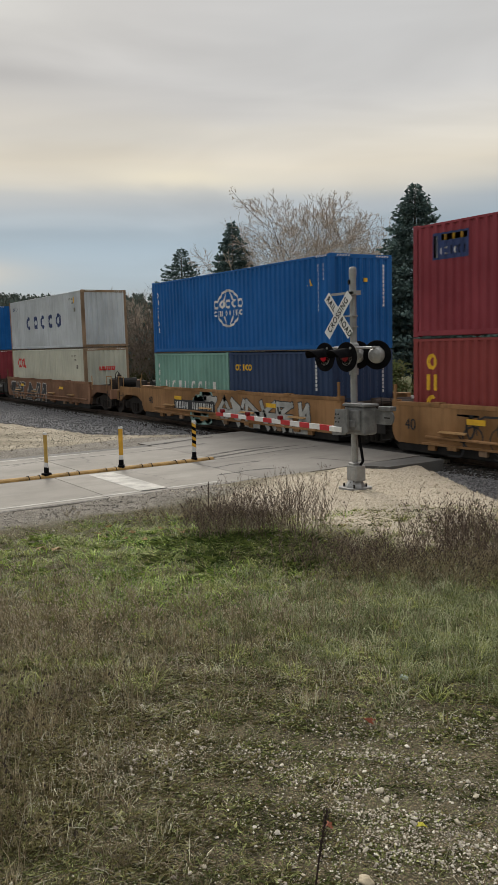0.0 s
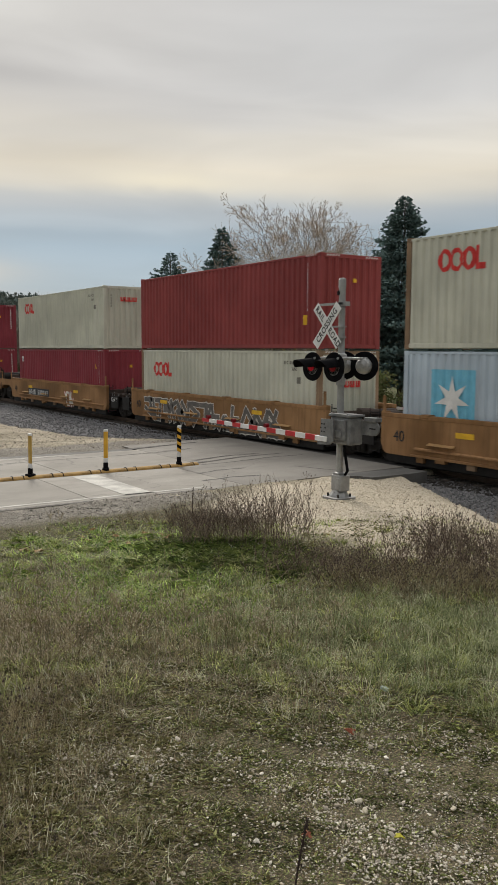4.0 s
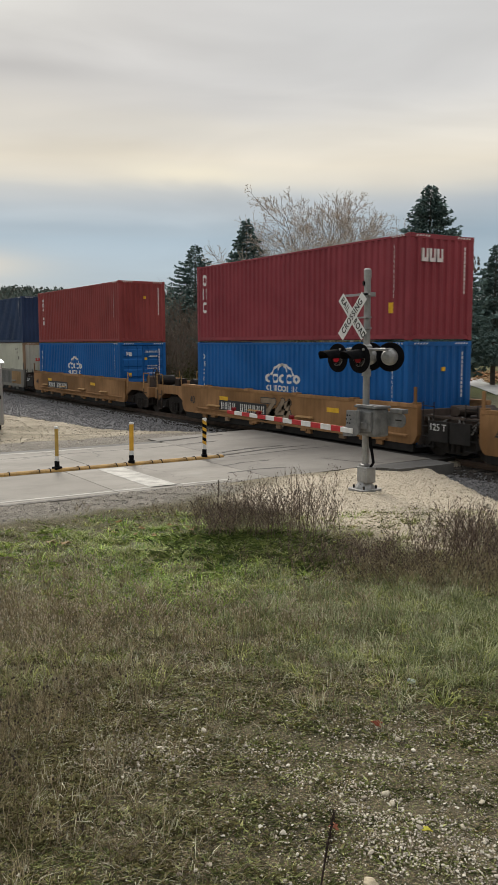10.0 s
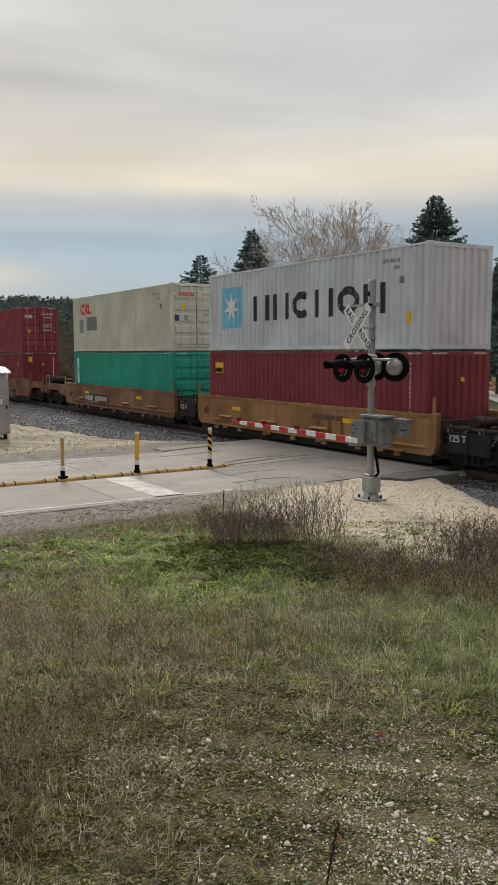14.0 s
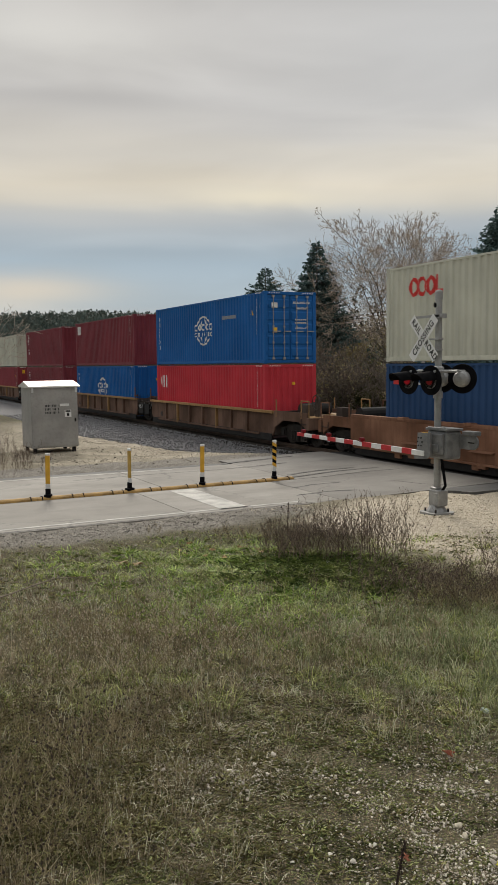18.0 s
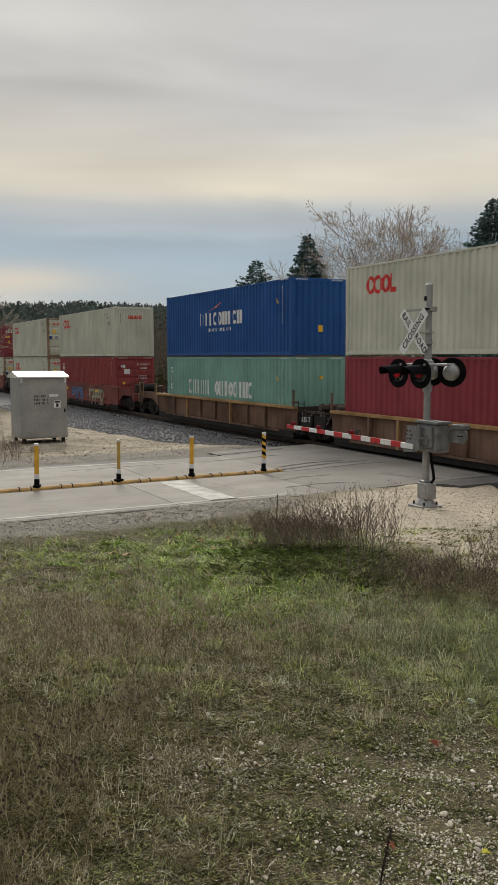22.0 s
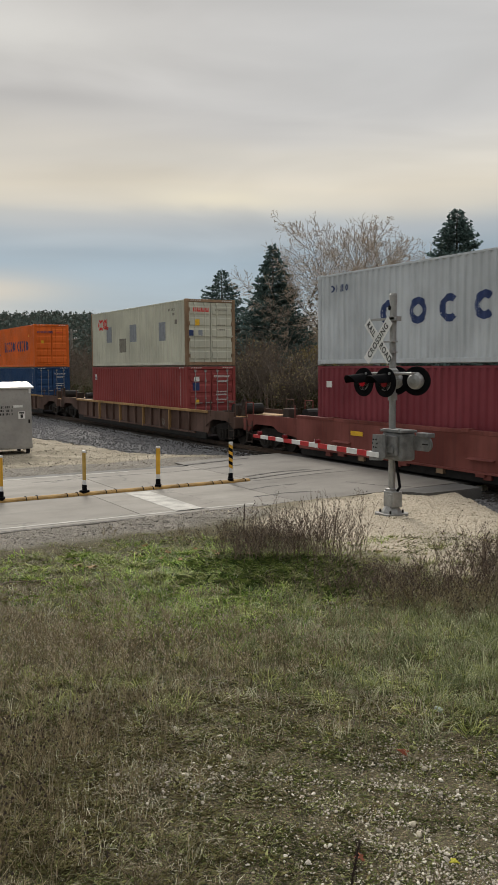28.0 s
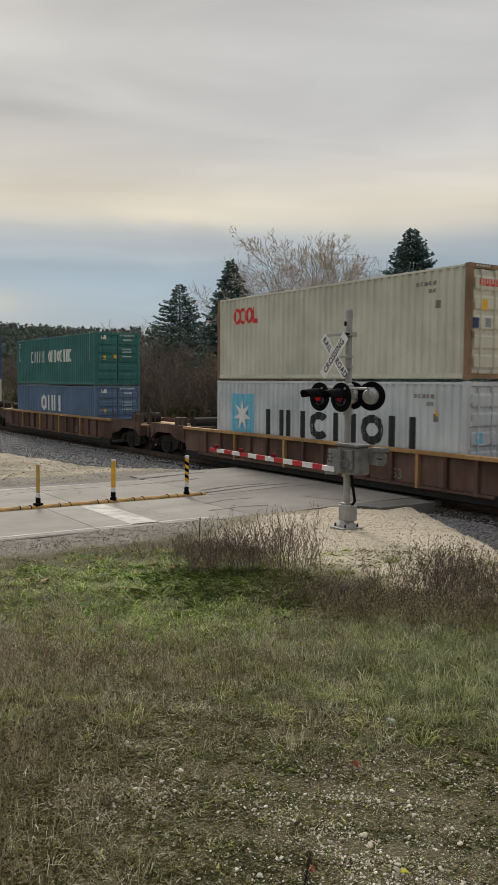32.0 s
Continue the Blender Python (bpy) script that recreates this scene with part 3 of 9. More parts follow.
# far side of the crossing
part("crossing_road", Shape().box(18.7, 70, 16.1, 24.3, -0.3, 0.03), ASPHALT, None)
tagged(bpy.data.objects["crossing_road"], "grey asphalt road beyond the track", "road", kind="structure")
STEEL_RAIL = plain("rail_steel", (0.11, 0.075, 0.055), 0.6, 0.4, 0.25, 3.0)
RUBBER = plain("crossing_panel_rubber", (0.022, 0.02, 0.018), 0.8, 0, 0.25, 4)
for x0, x1 in ((15.58, TRACK_X - 0.80), (TRACK_X - 0.66, TRACK_X + 0.66), (TRACK_X + 0.80, 18.66)):
    for k in range(3):
        part("crossing_panel", Shape().box(x0, x1, 15.9 + k * 2.9, 15.9 + k * 2.9 + 2.88, -0.2, 0.06, 0.01), RUBBER, crossing_apron)

# track
def rail_shape():
    s = Shape()
    s.prism([(-0.07, -0.16), (0.07, -0.16), (0.07, -0.145), (0.012, -0.12), (0.012, -0.045), (0.036, -0.035), (0.036, 0.0), (-0.036, 0.0), (-0.036, -0.035), (-0.012, -0.045), (-0.012, -0.12), (-0.07, -0.145)], -120, 700, "y")
    return s


rail_me = rail_shape().mesh("rail")
for sx in (-1, 1):
    tagged(put("rail", rail_me, STEEL_RAIL, at=pose(TRACK_X + sx * 0.753, 0, 0.03)), "rusty steel rail with a bright worn head", "rail", "rails of the track", "structure")
TIE = plain("creosoted_wood", (0.06, 0.05, 0.042), 0.9, 0, 0.3, 3)
tie_me = Shape().box(-1.3, 1.3, -0.115, 0.115, -0.33, -0.13, 0.01).mesh("railway_tie")
ties = put("railway_ties", None, None)
tagged(ties, "dark timber ties bedded in the ballast", "railway ties", kind="structure")
for k in range(150):
    yy = 0.0 + 0.53 * k
    if not 15.7 < yy < 24.9:
        put("tie", tie_me, TIE, ties, at=pose(TRACK_X, yy, 0))

BALLAST = scatter_mat("grey_ballast_stone", [(0.10, 0.10, 0.105), (0.17, 0.168, 0.17), (0.24, 0.235, 0.235), (0.13, 0.128, 0.13), (0.30, 0.29, 0.285)], 0.9)


def ballast_bed(y0, y1, name):
    s = Shape()
    ys = np.unique(np.concatenate([np.arange(max(y0, 4), min(y1, 64), 0.6), [y0, y1]]))
    rows = []
    for yy in ys:
        t = float(ballast_toe(yy)) - TRACK_X - 0.25
        rows += [(t, yy, -0.7), (t, yy, -0.26), (t + 0.5, yy, -0.25), (-1.9, yy, -0.27), (-1.2, yy, -0.16), (1.2, yy, -0.16), (3.5, yy, -0.3), (3.9, yy, -0.7)]
    fs = [(i * 8 + k, i * 8 + (k + 1) % 8, i * 8 + 8 + (k + 1) % 8, i * 8 + 8 + k) for i in range(len(ys) - 1) for k in range(8)]
    s.add(rows, fs + [tuple(range(8)), tuple(range(len(rows) - 8, len(rows)))])
    ob = part(name, s, plain("ballast_bed", (0.13, 0.128, 0.13), 0.95, 0, 0.45, 12), None, at=pose(TRACK_X, 0, 0))
    return tagged(ob, "bed of dark grey crushed stone under the rails", "ballast", kind="structure")


ballast_bed(-150, 15.7, "ballast_bed")
ballast_bed(24.95, 700, "ballast_bed")

# a handful of stone shapes, scattered as one joined mesh
def stone_shape(seed, sides=6):
    r = np.random.RandomState(seed)
    bm = bmesh.new()
    bmesh.ops.create_icosphere(bm, subdivisions=1, radius=0.5)
    v = np.array([q.co[:] for q in bm.verts])
    f = np.array([[q.index for q in fc.verts] for fc in bm.faces])
    bm.free()
    v = v * r.uniform(0.6, 1.15, (len(v), 1)) * np.array([1.0, 0.8, 0.62])
    return v, f


def low_stone(seed):
    """An eight-sided chip."""
    r = np.random.RandomState(seed)
    v = np.array([(1, 0, 0), (-1, 0, 0), (0, 1, 0), (0, -1, 0), (0, 0, 1), (0, 0, -1)], float) * 0.5
    v = v * r.uniform(0.65, 1.2, (6, 1)) + r.uniform(-0.12, 0.12, (6, 3))
    f = np.array([(0, 2, 4), (2, 1, 4), (1, 3, 4), (3, 0, 4), (2, 0, 5), (1, 2, 5), (3, 1, 5), (0, 3, 5)])
    return v * np.array([1, 0.85, 0.7]), f


def scattered(name, shapes, places, sizes, seed, mat, tilt=0.5):
    """All pieces in one mesh: places (n, 3), sizes (n,)."""
    r = np.random.RandomState(seed)
    n = len(places)
    pick = r.randint(0, len(shapes), n)
    ang, ti, ax = r.uniform(0, 2 * np.pi, n), r.uniform(-tilt, tilt, n), r.uniform(-tilt, tilt, n)
    vs, fs, base = [], [], 0
    for k, (v, f) in enumerate(shapes):
        m = np.where(pick == k)[0]
        if not len(m):
            continue
        c, s = np.cos(ang[m])[:, None], np.sin(ang[m])[:, None]
        X, Y, Z = v[:, 0][None], v[:, 1][None], v[:, 2][None]
        Z2, Y2 = Z + ti[m][:, None] * X, Y + ax[m][:, None] * Z
        P = np.stack([c * X - s * Y2, s * X + c * Y2, Z2], -1) * sizes[m][:, None, None] + places[m][:, None]
        vs.append(P.reshape(-1, 3))
        F = f[None] + (np.arange(len(m)) * len(v))[:, None, None] + base
        fs += F.reshape(-1, f.shape[1]).tolist()
        base += len(m) * len(v)
    me = bpy.data.meshes.new(name)
    me.from_pydata(np.concatenate(vs).tolist(), [], fs)
    return put(name, me, mat)


rs = np.random.RandomState(11)
chips = [low_stone(i) for i in range(6)]
n = 27000
bx = rs.uniform(-6.6, 1.3, n)
by = np.where(rs.rand(n) < 0.55, rs.uniform(7.5, 15.6, n), 25.0 + 35 * rs.rand(n) ** 1.5)
ok = bx + TRACK_X > ballast_toe(by) - 0.3 * rs.rand(n)
bx, by = bx[ok], by[ok]
n = len(bx)
bz = np.interp(bx, [-6.6, -4.6, -3.4, -1.9, -1.2, 1.9], [-0.18, -0.22, -0.24, -0.25, -0.15, -0.15])
size = rs.uniform(0.05, 0.10, n)
# greasy stones, coloured darker still to hold the shade under the train
UNDER_SHADE = scatter_mat("greasy_ballast_stone", [(0.022, 0.02, 0.018), (0.045, 0.04, 0.036), (0.065, 0.058, 0.052), (0.03, 0.027, 0.025)], 0.8)
for mid, stone_mat, words in ((bx < -1.75, BALLAST, "loose grey crushed stones of the track bed"), (bx >= -1.75, UNDER_SHADE, "oil-blackened crushed stones between the rails")):
    tagged(scattered("ballast_stones", chips, np.stack([bx + TRACK_X, by, bz], -1)[mid], size[mid], 12, stone_mat), words, "ballast", kind="stuff")

# ---- freight containers ----
HC = 2.896
CORR = 0.2767


def corr_depth(s):
    """How far the sheet lies behind its outermost face, along its length."""
    t = np.mod(np.asarray(s, float), CORR)
    return np.interp(t, [0, 0.088, 0.1333, 0.2213, CORR], [0, 0, 0.045, 0.045, 0])


def corr_breaks(a, b):
    out, k = [], math.floor(a / CORR)
    while k * CORR < b + CORR:
        out += [k * CORR + d for d in (0, 0.088, 0.1333, 0.2213)]
        k += 1
    return [a] + [s for s in out if a + 1e-4 < s < b - 1e-4] + [b]


def corr_sheet(a, b, z0, z1):
    """A corrugated sheet from a to b along y, its outer face at x = 0 looking to -x, closed behind."""
    s = Shape()
    ys = corr_breaks(a, b)
    s.prism([(float(corr_depth(y)), y) for y in ys] + [(0.075, b), (0.075, a)], z0, z1, "z")
    return s.mesh("side_panel")


def casting():
    return Shape().box(-0.081, 0.081, 0, 0.178, 0, 0.118, 0.01).mesh("corner_casting")


def door_leaf(w, h):
    s = Shape().box(0, w, 0.0, 0.05, 0, h)
    bands = 5
    for k in range(bands):
        z0 = 0.1 + k * (h - 0.15) / bands
        s.prism([(0.0, z0), (-0.03, z0 + 0.06), (-0.03, z0 + (h - 0.15) / bands - 0.16), (0.0, z0 + (h - 0.15) / bands - 0.1)], 0.06, w - 0.06, "x")
    return s.mesh("door")


def lock_rod(h):
    s = Shape().tube([(0, 0, 0.03), (0, 0, h - 0.03)], 0.017, 8)
    s.box(-0.05, 0.05, -0.02, 0.03, 0.0, 0.09).box(-0.05, 0.05, -0.02, 0.03, h - 0.09, h)
    for z in (0.25, 0.5, 0.8):
        s.box(-0.04, 0.04, -0.01, 0.03, h * z, h * z + 0.07)
    s.box(-0.01, 0.30, -0.035, -0.02, 1.12, 1.16)
    return s.mesh("lock_rod")


GALV = plain("dull_zinc", (0.32, 0.32, 0.31), 0.5, 0.6, 0.15, 12)
WHITE_MARK = plain("white_lettering_paint", (0.66, 0.66, 0.64), 0.7, vary=0.12, scale=3)
MARKS = {
    "white": WHITE_MARK,
    "red": plain("red_logo_paint", (0.58, 0.035, 0.03), 0.6, vary=0.12),
    "navy": plain("navy_lettering_paint", (0.02, 0.04, 0.13), 0.6, vary=0.15),
    "black": plain("black_lettering_paint", (0.016, 0.018, 0.022), 0.6, vary=0.2),
    "yellow": plain("yellow_sticker", (0.72, 0.42, 0.02), 0.6, vary=0.12),
    "sky": plain("pale_blue_logo_paint", (0.16, 0.46, 0.62), 0.6, vary=0.08),
    "orange": plain("orange_logo_paint", (0.75, 0.17, 0.03), 0.6, vary=0.1),
    "grey": plain("grey_patch_paint", (0.24, 0.26, 0.29), 0.7, vary=0.1),
    "pale": plain("pale_logo_panel", (0.42, 0.50, 0.48), 0.7, vary=0.15),
    "tan": plain("faded_marking_paint", (0.20, 0.19, 0.16), 0.7, vary=0.15),
}


class Decal:
    """Paint on a corrugated side: u runs from the rear end to the leading end, z up from the sill."""

    def __init__(self, length):
        self.L, self.v, self.f = length, [], []

    def quad(self, pts):
        n = len(self.v)
        for u, z in pts:
            y = self.L - u
            self.v.append((-1.219 + float(corr_depth(y)) - 0.007, y, z))
        self.f.append(tuple(range(n, n + len(pts))))

    def rect(self, u0, u1, z0, z1, lean=0.0):
        ys = corr_breaks(self.L - u1, self.L - u0)
        for a, b in zip(ys[:-1], ys[1:]):
            self.quad([(self.L - b, z0), (self.L - a, z0), (self.L - a + lean, z1), (self.L - b + lean, z1)])

    def ring(self, u, z, ru, rz, w, a0=0, a1=360, n=110):
        m = max(1, int(round(w / 0.05)))
        for k in range(n):
            a, b = (radians(a0 + (a1 - a0) * (k + j) / n) for j in (0, 1))
            for q in range(m):
                o, i = w * q / m, w * (q + 1) / m
                self.quad([(u + (ru - o) * math.cos(a), z + (rz - o) * math.sin(a)), (u + (ru - o) * math.cos(b), z + (rz - o) * math.sin(b)),
                           (u + (ru - i) * math.cos(b), z + (rz - i) * math.sin(b)), (u + (ru - i) * math.cos(a), z + (rz - i) * math.sin(a))])

    def block(self, u, z, w, h, kind, t):
        """A plain character-sized shape: a ring, an open ring, two uprights or one."""
        if kind == 0:
            self.ring(u + w / 2, z + h / 2, w / 2, h / 2, t, n=64)
        elif kind == 1:
            self.rect(u, u + t, z, z + h)
            self.rect(u + w - t, u + w, z, z + h)
        elif kind == 2:
            self.ring(u + w / 2, z + h / 2, w / 2, h / 2, t, 45, 315, 56)
        else:
            self.rect(u + 0.2 * w, u + 0.2 * w + 1.5 * t, z, z + h)

    def row(self, u0, z, w, h, kinds, gap, t):
        u = u0
        for k in kinds:
            self.block(u, z, w, h, k, t)
            u += w + gap

    def column(self, u, z_top, w, h, n, gap, t=0.0, kinds=(0, 1, 2, 3)):
        """Characters one below the other."""
        for k in range(n):
            z = z_top - k * (h + gap) - h
            if t:
                self.block(u, z, w, h, kinds[k % len(kinds)], t)
            else:
                self.rect(u, u + w, z, z + h)

    def done(self, name, mat, parent, label):
        return put(name, mesh_from(name, self.v, self.f), mat, parent, label)


def marks(thing, L, H, spec):
    """Lettering, logos and stickers on the near side and the leading end, by a list of (what, ...)."""
    for what, *a in spec:
        d = Decal(L)
        if what == "globe":  # white ring of arcs with two rows of blocks
            u, z = a
            d.ring(u, z, 0.80, 0.68, 0.08, 25, 155)
            d.ring(u, z, 0.80, 0.68, 0.08, 205, 335)
            d.ring(u, z + 0.1, 0.34, 0.56, 0.06, 20, 160, 60)
            d.ring(u, z - 0.1, 0.34, 0.56, 0.06, 200, 340, 60)
            d.row(u - 1.02, z + 0.0, 0.36, 0.32, (2, 0, 2, 2, 0), 0.06, 0.085)
            d.row(u - 0.98, z - 0.27, 0.19, 0.2, (2, 1, 3, 0, 0, 3, 1, 2), 0.06, 0.05)
            d.done("logo", MARKS["white"], thing, "white ring-shaped logo")
        elif what == "globe_small":
            u, z = a
            d.ring(u, z, 0.40, 0.36, 0.06)
            d.row(u - 0.5, z - 0.08, 0.17, 0.2, (2, 0, 2, 2, 0), 0.03, 0.05)
            d.done("logo", MARKS["white"], thing, "small white ring logo")
        elif what == "red_logo":  # rounded red emblem in four pieces
            u, z, s = a
            for k in range(3):
                d.ring(u + k * 0.36 * s, z, 0.2 * s, 0.26 * s, 0.1 * s, n=80)
            d.rect(u + 0.90 * s, u + 1.02 * s, z - 0.26 * s, z + 0.26 * s)
            d.rect(u + 1.02 * s, u + 1.22 * s, z - 0.26 * s, z - 0.12 * s)
            d.done("logo", MARKS["red"], thing, "red four-piece logo")
        elif what == "row":
            u, z, w, h, kinds, gap, t, col = a
            if h < 0.5:
                d.row(u, z, w, h, kinds, gap, t)
                tagged(d.done("lettering", MARKS[col], thing, f"{col} block lettering"), kind="stuff")
            else:
                for k in kinds:
                    d = Decal(L)
                    d.block(u, z, w, h, k, t)
                    d.done("letter_shape", MARKS[col], thing, f"{col} block shape")
                    u += w + gap
        elif what == "column":
            u, z, w, h, count, gap, t, col = a
            d.column(u, z, w, h, count, gap, t)
            tagged(d.done("lettering", MARKS[col], thing, f"{col} vertical lettering"), kind="stuff")
        elif what == "rect":
            u0, u1, z0, z1, col = a
            d.rect(u0, u1, z0, z1)
            d.done("sticker", MARKS[col], thing, f"{col} painted panel")
        elif what == "star":
            u, z, s = a
            d.rect(u - s, u + s, z - s, z + s)
            d.done("logo_panel", MARKS["sky"], thing, "pale blue square")
            d = Decal(L)
            for k in range(7):
                b0 = radians(90 + k * 360 / 7)
                p = [(u + r * s * math.cos(b0 + e), z + r * s * math.sin(b0 + e)) for r, e in ((0.8, 0), (0.3, 0.45), (0.0, 0), (0.3, -0.45))]
                d.quad(p)
            ob = d.done("star", MARKS["white"], thing, "white seven-pointed star")
            for v in ob.data.vertices:
                v.co.x = -1.233
        elif what == "tri":
            u, z, s, col = a
            d.quad([(u - s, z - s), (u + s, z - s), (u, z + s)])
            d.done("sticker", MARKS[col], thing, f"{col} triangular sticker")
        elif what == "swoosh":
            u, z = a
            d.quad([(u, z), (u + 0.55, z + 0.12), (u + 1.7, z + 0.42), (u + 1.2, z + 0.2)])
            d.done("logo", MARKS["orange"], thing, "orange swoosh")
        elif what == "wing":  # navy emblem of slanted bars
            u, z, r = a
            for p in ([(-0.95, 0.0), (-0.42, 0.6), (-0.02, 0.6), (-0.5, 0.0)], [(-0.95, 0.0), (-0.5, 0.0), (-0.02, -0.6), (-0.42, -0.6)], [(-0.1, 0.04), (0.36, 0.6), (0.78, 0.6), (0.32, 0.04)], [(-0.1, -0.04), (0.32, -0.04), (0.78, -0.6), (0.36, -0.6)], [(-0.42, -0.07), (0.62, -0.07), (0.72, 0.07), (-0.36, 0.07)]):
                d.quad([(u + r * q, z + r * w) for q, w in p])
            ob = d.done("logo", MARKS["navy"], thing, "navy winged emblem")
            for v in ob.data.vertices:
                v.co.x = -1.225
        elif what in ("end_rect", "end_row", "end_column"):  # on the leading end; a runs across it from the near edge
            s = Shape()
            if what == "end_rect":
                a0, a1, z0, z1, col = a
                s.box(-1.22 + a0, -1.22 + a1, -0.006, 0.06, z0, z1)
            elif what == "end_row":
                a0, z, w, h, count, gap, col = a
                for k in range(count):
                    x = -1.22 + a0 + k * (w + gap)
                    s.box(x, x + w * 0.35, -0.006, 0.06, z, z + h)
                    s.box(x, x + w, -0.0055, 0.06, z, z + h * 0.3)
                    s.box(x + w * 0.7, x + w, -0.005, 0.06, z, z + h)
            else:
                a0, z, w, h, count, gap, col = a
                for k in range(count):
                    s.box(-1.22 + a0, -1.22 + a0 + w, -0.006, 0.06, z - k * (h + gap) - h, z - k * (h + gap))
            part("end_marking", s, MARKS[col], thing, f"{col} marking on the end")


def container(name, label, paint_mat, L=12.19, H=HC, doors=False, post_mat=None, spec=(), door_bits="white"):
    """A corrugated steel box; its leading end is at y = 0, its middle line at x = 0, its sill at z = 0."""
    thing = put(name, None, None)
    tagged(thing, label, "shipping container", "containers on the train")
    post_mat = post_mat or paint_mat
    key = (L, H)
    side = shared(("side", key), lambda: corr_sheet(0.16, L - 0.16, 0.15, H - 0.07))
    put("side_panel", side, paint_mat, thing, at=pose(-1.219, 0, 0))
    put("side_panel", side, paint_mat, thing, at=pose(1.219, L, 0, 0, 0, 180))
    end = shared(("end", H), lambda: corr_sheet(-1.08, 1.08, 0.14, H - 0.12))
    put("end_wall", end, paint_mat, thing, at=pose(0, L - 0.0, 0, 0, 0, -90))
    if doors:
        leaf = shared(("leaf", H), lambda: door_leaf(1.06, H - 0.30))
        rod = shared(("rod", H), lambda: lock_rod(H - 0.30))
        for sx in (-1, 1):
            door = put("door", leaf, paint_mat, thing, at=pose(-1.075 if sx < 0 else 0.015, 0.03, 0.16))
            for rx in (0.28, 0.78):
                put("lock_rod", rod, GALV if door_bits == "zinc" else paint_mat, door, at=pose(rx, -0.04, 0))
            hinge = shared("hinge", lambda: Shape().box(-0.05, 0.05, -0.045, 0.0, 0, 0.16).mesh("hinge"))
            for hz in (0.2, 0.9, 1.6, 2.2):
                put("hinge", hinge, post_mat, door, at=pose(0.0 if sx < 0 else 1.06, 0, hz))
    else:
        put("end_wall", end, paint_mat, thing, at=pose(0, 0.0, 0, 0, 0, 90))
    post = shared(("post", H), lambda: Shape().box(-0.075, 0.075, 0, 0.16, 0.11, H - 0.11, 0.012).mesh("corner_post"))
    cast = shared("cast", casting)
    rail_t = shared(("rail_t", L), lambda: Shape().box(-0.03, 0.03, 0.17, L - 0.17, -0.08, -0.02, 0.006).mesh("top_rail"))
    rail_b = shared(("rail_b", L), lambda: Shape().box(-0.035, 0.035, 0.17, L - 0.17, 0.03, 0.155, 0.006).mesh("bottom_rail"))
    for sx in (-1, 1):
        put("top_rail", rail_t, paint_mat, thing, at=pose(sx * 1.19, 0, H))
        put("bottom_rail", rail_b, paint_mat, thing, at=pose(sx * 1.185, 0, 0))
        for y, turn in ((0, 0), (L, 180)):
            put("corner_post", post, post_mat, thing, at=pose(sx * 1.144, y, 0, 0, 0, turn))
            put("corner_casting", cast, post_mat, thing, at=pose(sx * 1.1385, y - 0.003 if not turn else y + 0.003, -0.003, 0, 0, turn))
            put("corner_casting", cast, post_mat, thing, at=pose(sx * 1.1385, y - 0.003 if not turn else y + 0.003, H - 0.112, 0, 0, turn))
    beam = shared("beam", lambda: Shape().box(-1.06, 1.06, 0.005, 0.10, 0.025, 0.15, 0.008).mesh("end_beam"))
    for y, turn in ((0, 0), (L, 180)):
        put("end_beam", beam, post_mat, thing, at=pose(0, y, 0, 0, 0, turn))
        put("end_beam", beam, post_mat, thing, at=pose(0, y, H - 0.15, 0, 0, turn))
    put("roof_panel", shared(("roof", L), lambda: Shape().box(-1.16, 1.16, 0.11, L - 0.11, -0.05, -0.012).mesh("roof_panel")), paint_mat, thing, at=pose(0, 0, H))
    put("floor", shared(("floor", L), lambda: Shape().box(-1.15, 1.15, 0.11, L - 0.11, 0.02, 0.14).mesh("floor")), paint_mat, thing)
    # hazard-striped top corners of tall boxes
    if H > 2.7 and len(spec) > 1:
        def dashes():
            s = Shape()
            for k in range(5):
                y = 0.22 + 0.11 * k
                s.add([(-1.2235, y, H - 0.075), (-1.2235, y + 0.05, H - 0.075), (-1.2235, y + 0.085, H - 0.027), (-1.2235, y + 0.035, H - 0.027)], [(0, 3, 2, 1)])
                x = -1.0 + 0.11 * k
                for q in (x, x + 1.56):
                    s.add([(q, 0.002, H - 0.075), (q + 0.05, 0.002, H - 0.075), (q + 0.085, 0.002, H - 0.027), (q + 0.035, 0.002, H - 0.027)], [(0, 1, 2, 3)])
            return s.mesh("hazard_stripes")
        put("hazard_stripes", shared(("dash", L, H), dashes), MARKS["white"], thing, "white dashes along the top corner")["kind"] = "stuff"
    marks(thing, L, H, spec)
    return thing

# ---- well cars ----
DARK_STEEL = plain("grimy_dark_steel", (0.018, 0.016, 0.015), 0.75, 0.3, 0.35, 4)
TRUCK_IRON = plain("brake_dust_iron", (0.022, 0.018, 0.015), 0.85, 0.2, 0.3, 5)
WHEEL_STEEL = plain("worn_wheel_steel", (0.05, 0.042, 0.036), 0.6, 0.5, 0.2, 6)
OCHRE = paint("faded_ochre_car_paint", (0.25, 0.13, 0.05), 0.7, 0.6, 0.75, 0.28)
GREYTAN = paint("grey_tan_car_paint", (0.20, 0.19, 0.165), 0.4, 0.5, 0.7, 0.2)
BROWN = paint("rusty_brown_car_paint", (0.17, 0.074, 0.036), 0.8, 0.65, 0.8, 0.4)
RIBBROWN = paint("grimy_brown_car_paint", (0.115, 0.06, 0.036), 0.75, 0.7, 0.8, 0.4)
DKBROWN = paint("dark_brown_car_paint", (0.10, 0.055, 0.04), 0.65, 0.6, 0.8, 0.3)
OXRED = paint("oxide_red_car_paint", (0.17, 0.045, 0.035), 0.5, 0.6, 0.75, 0.25)
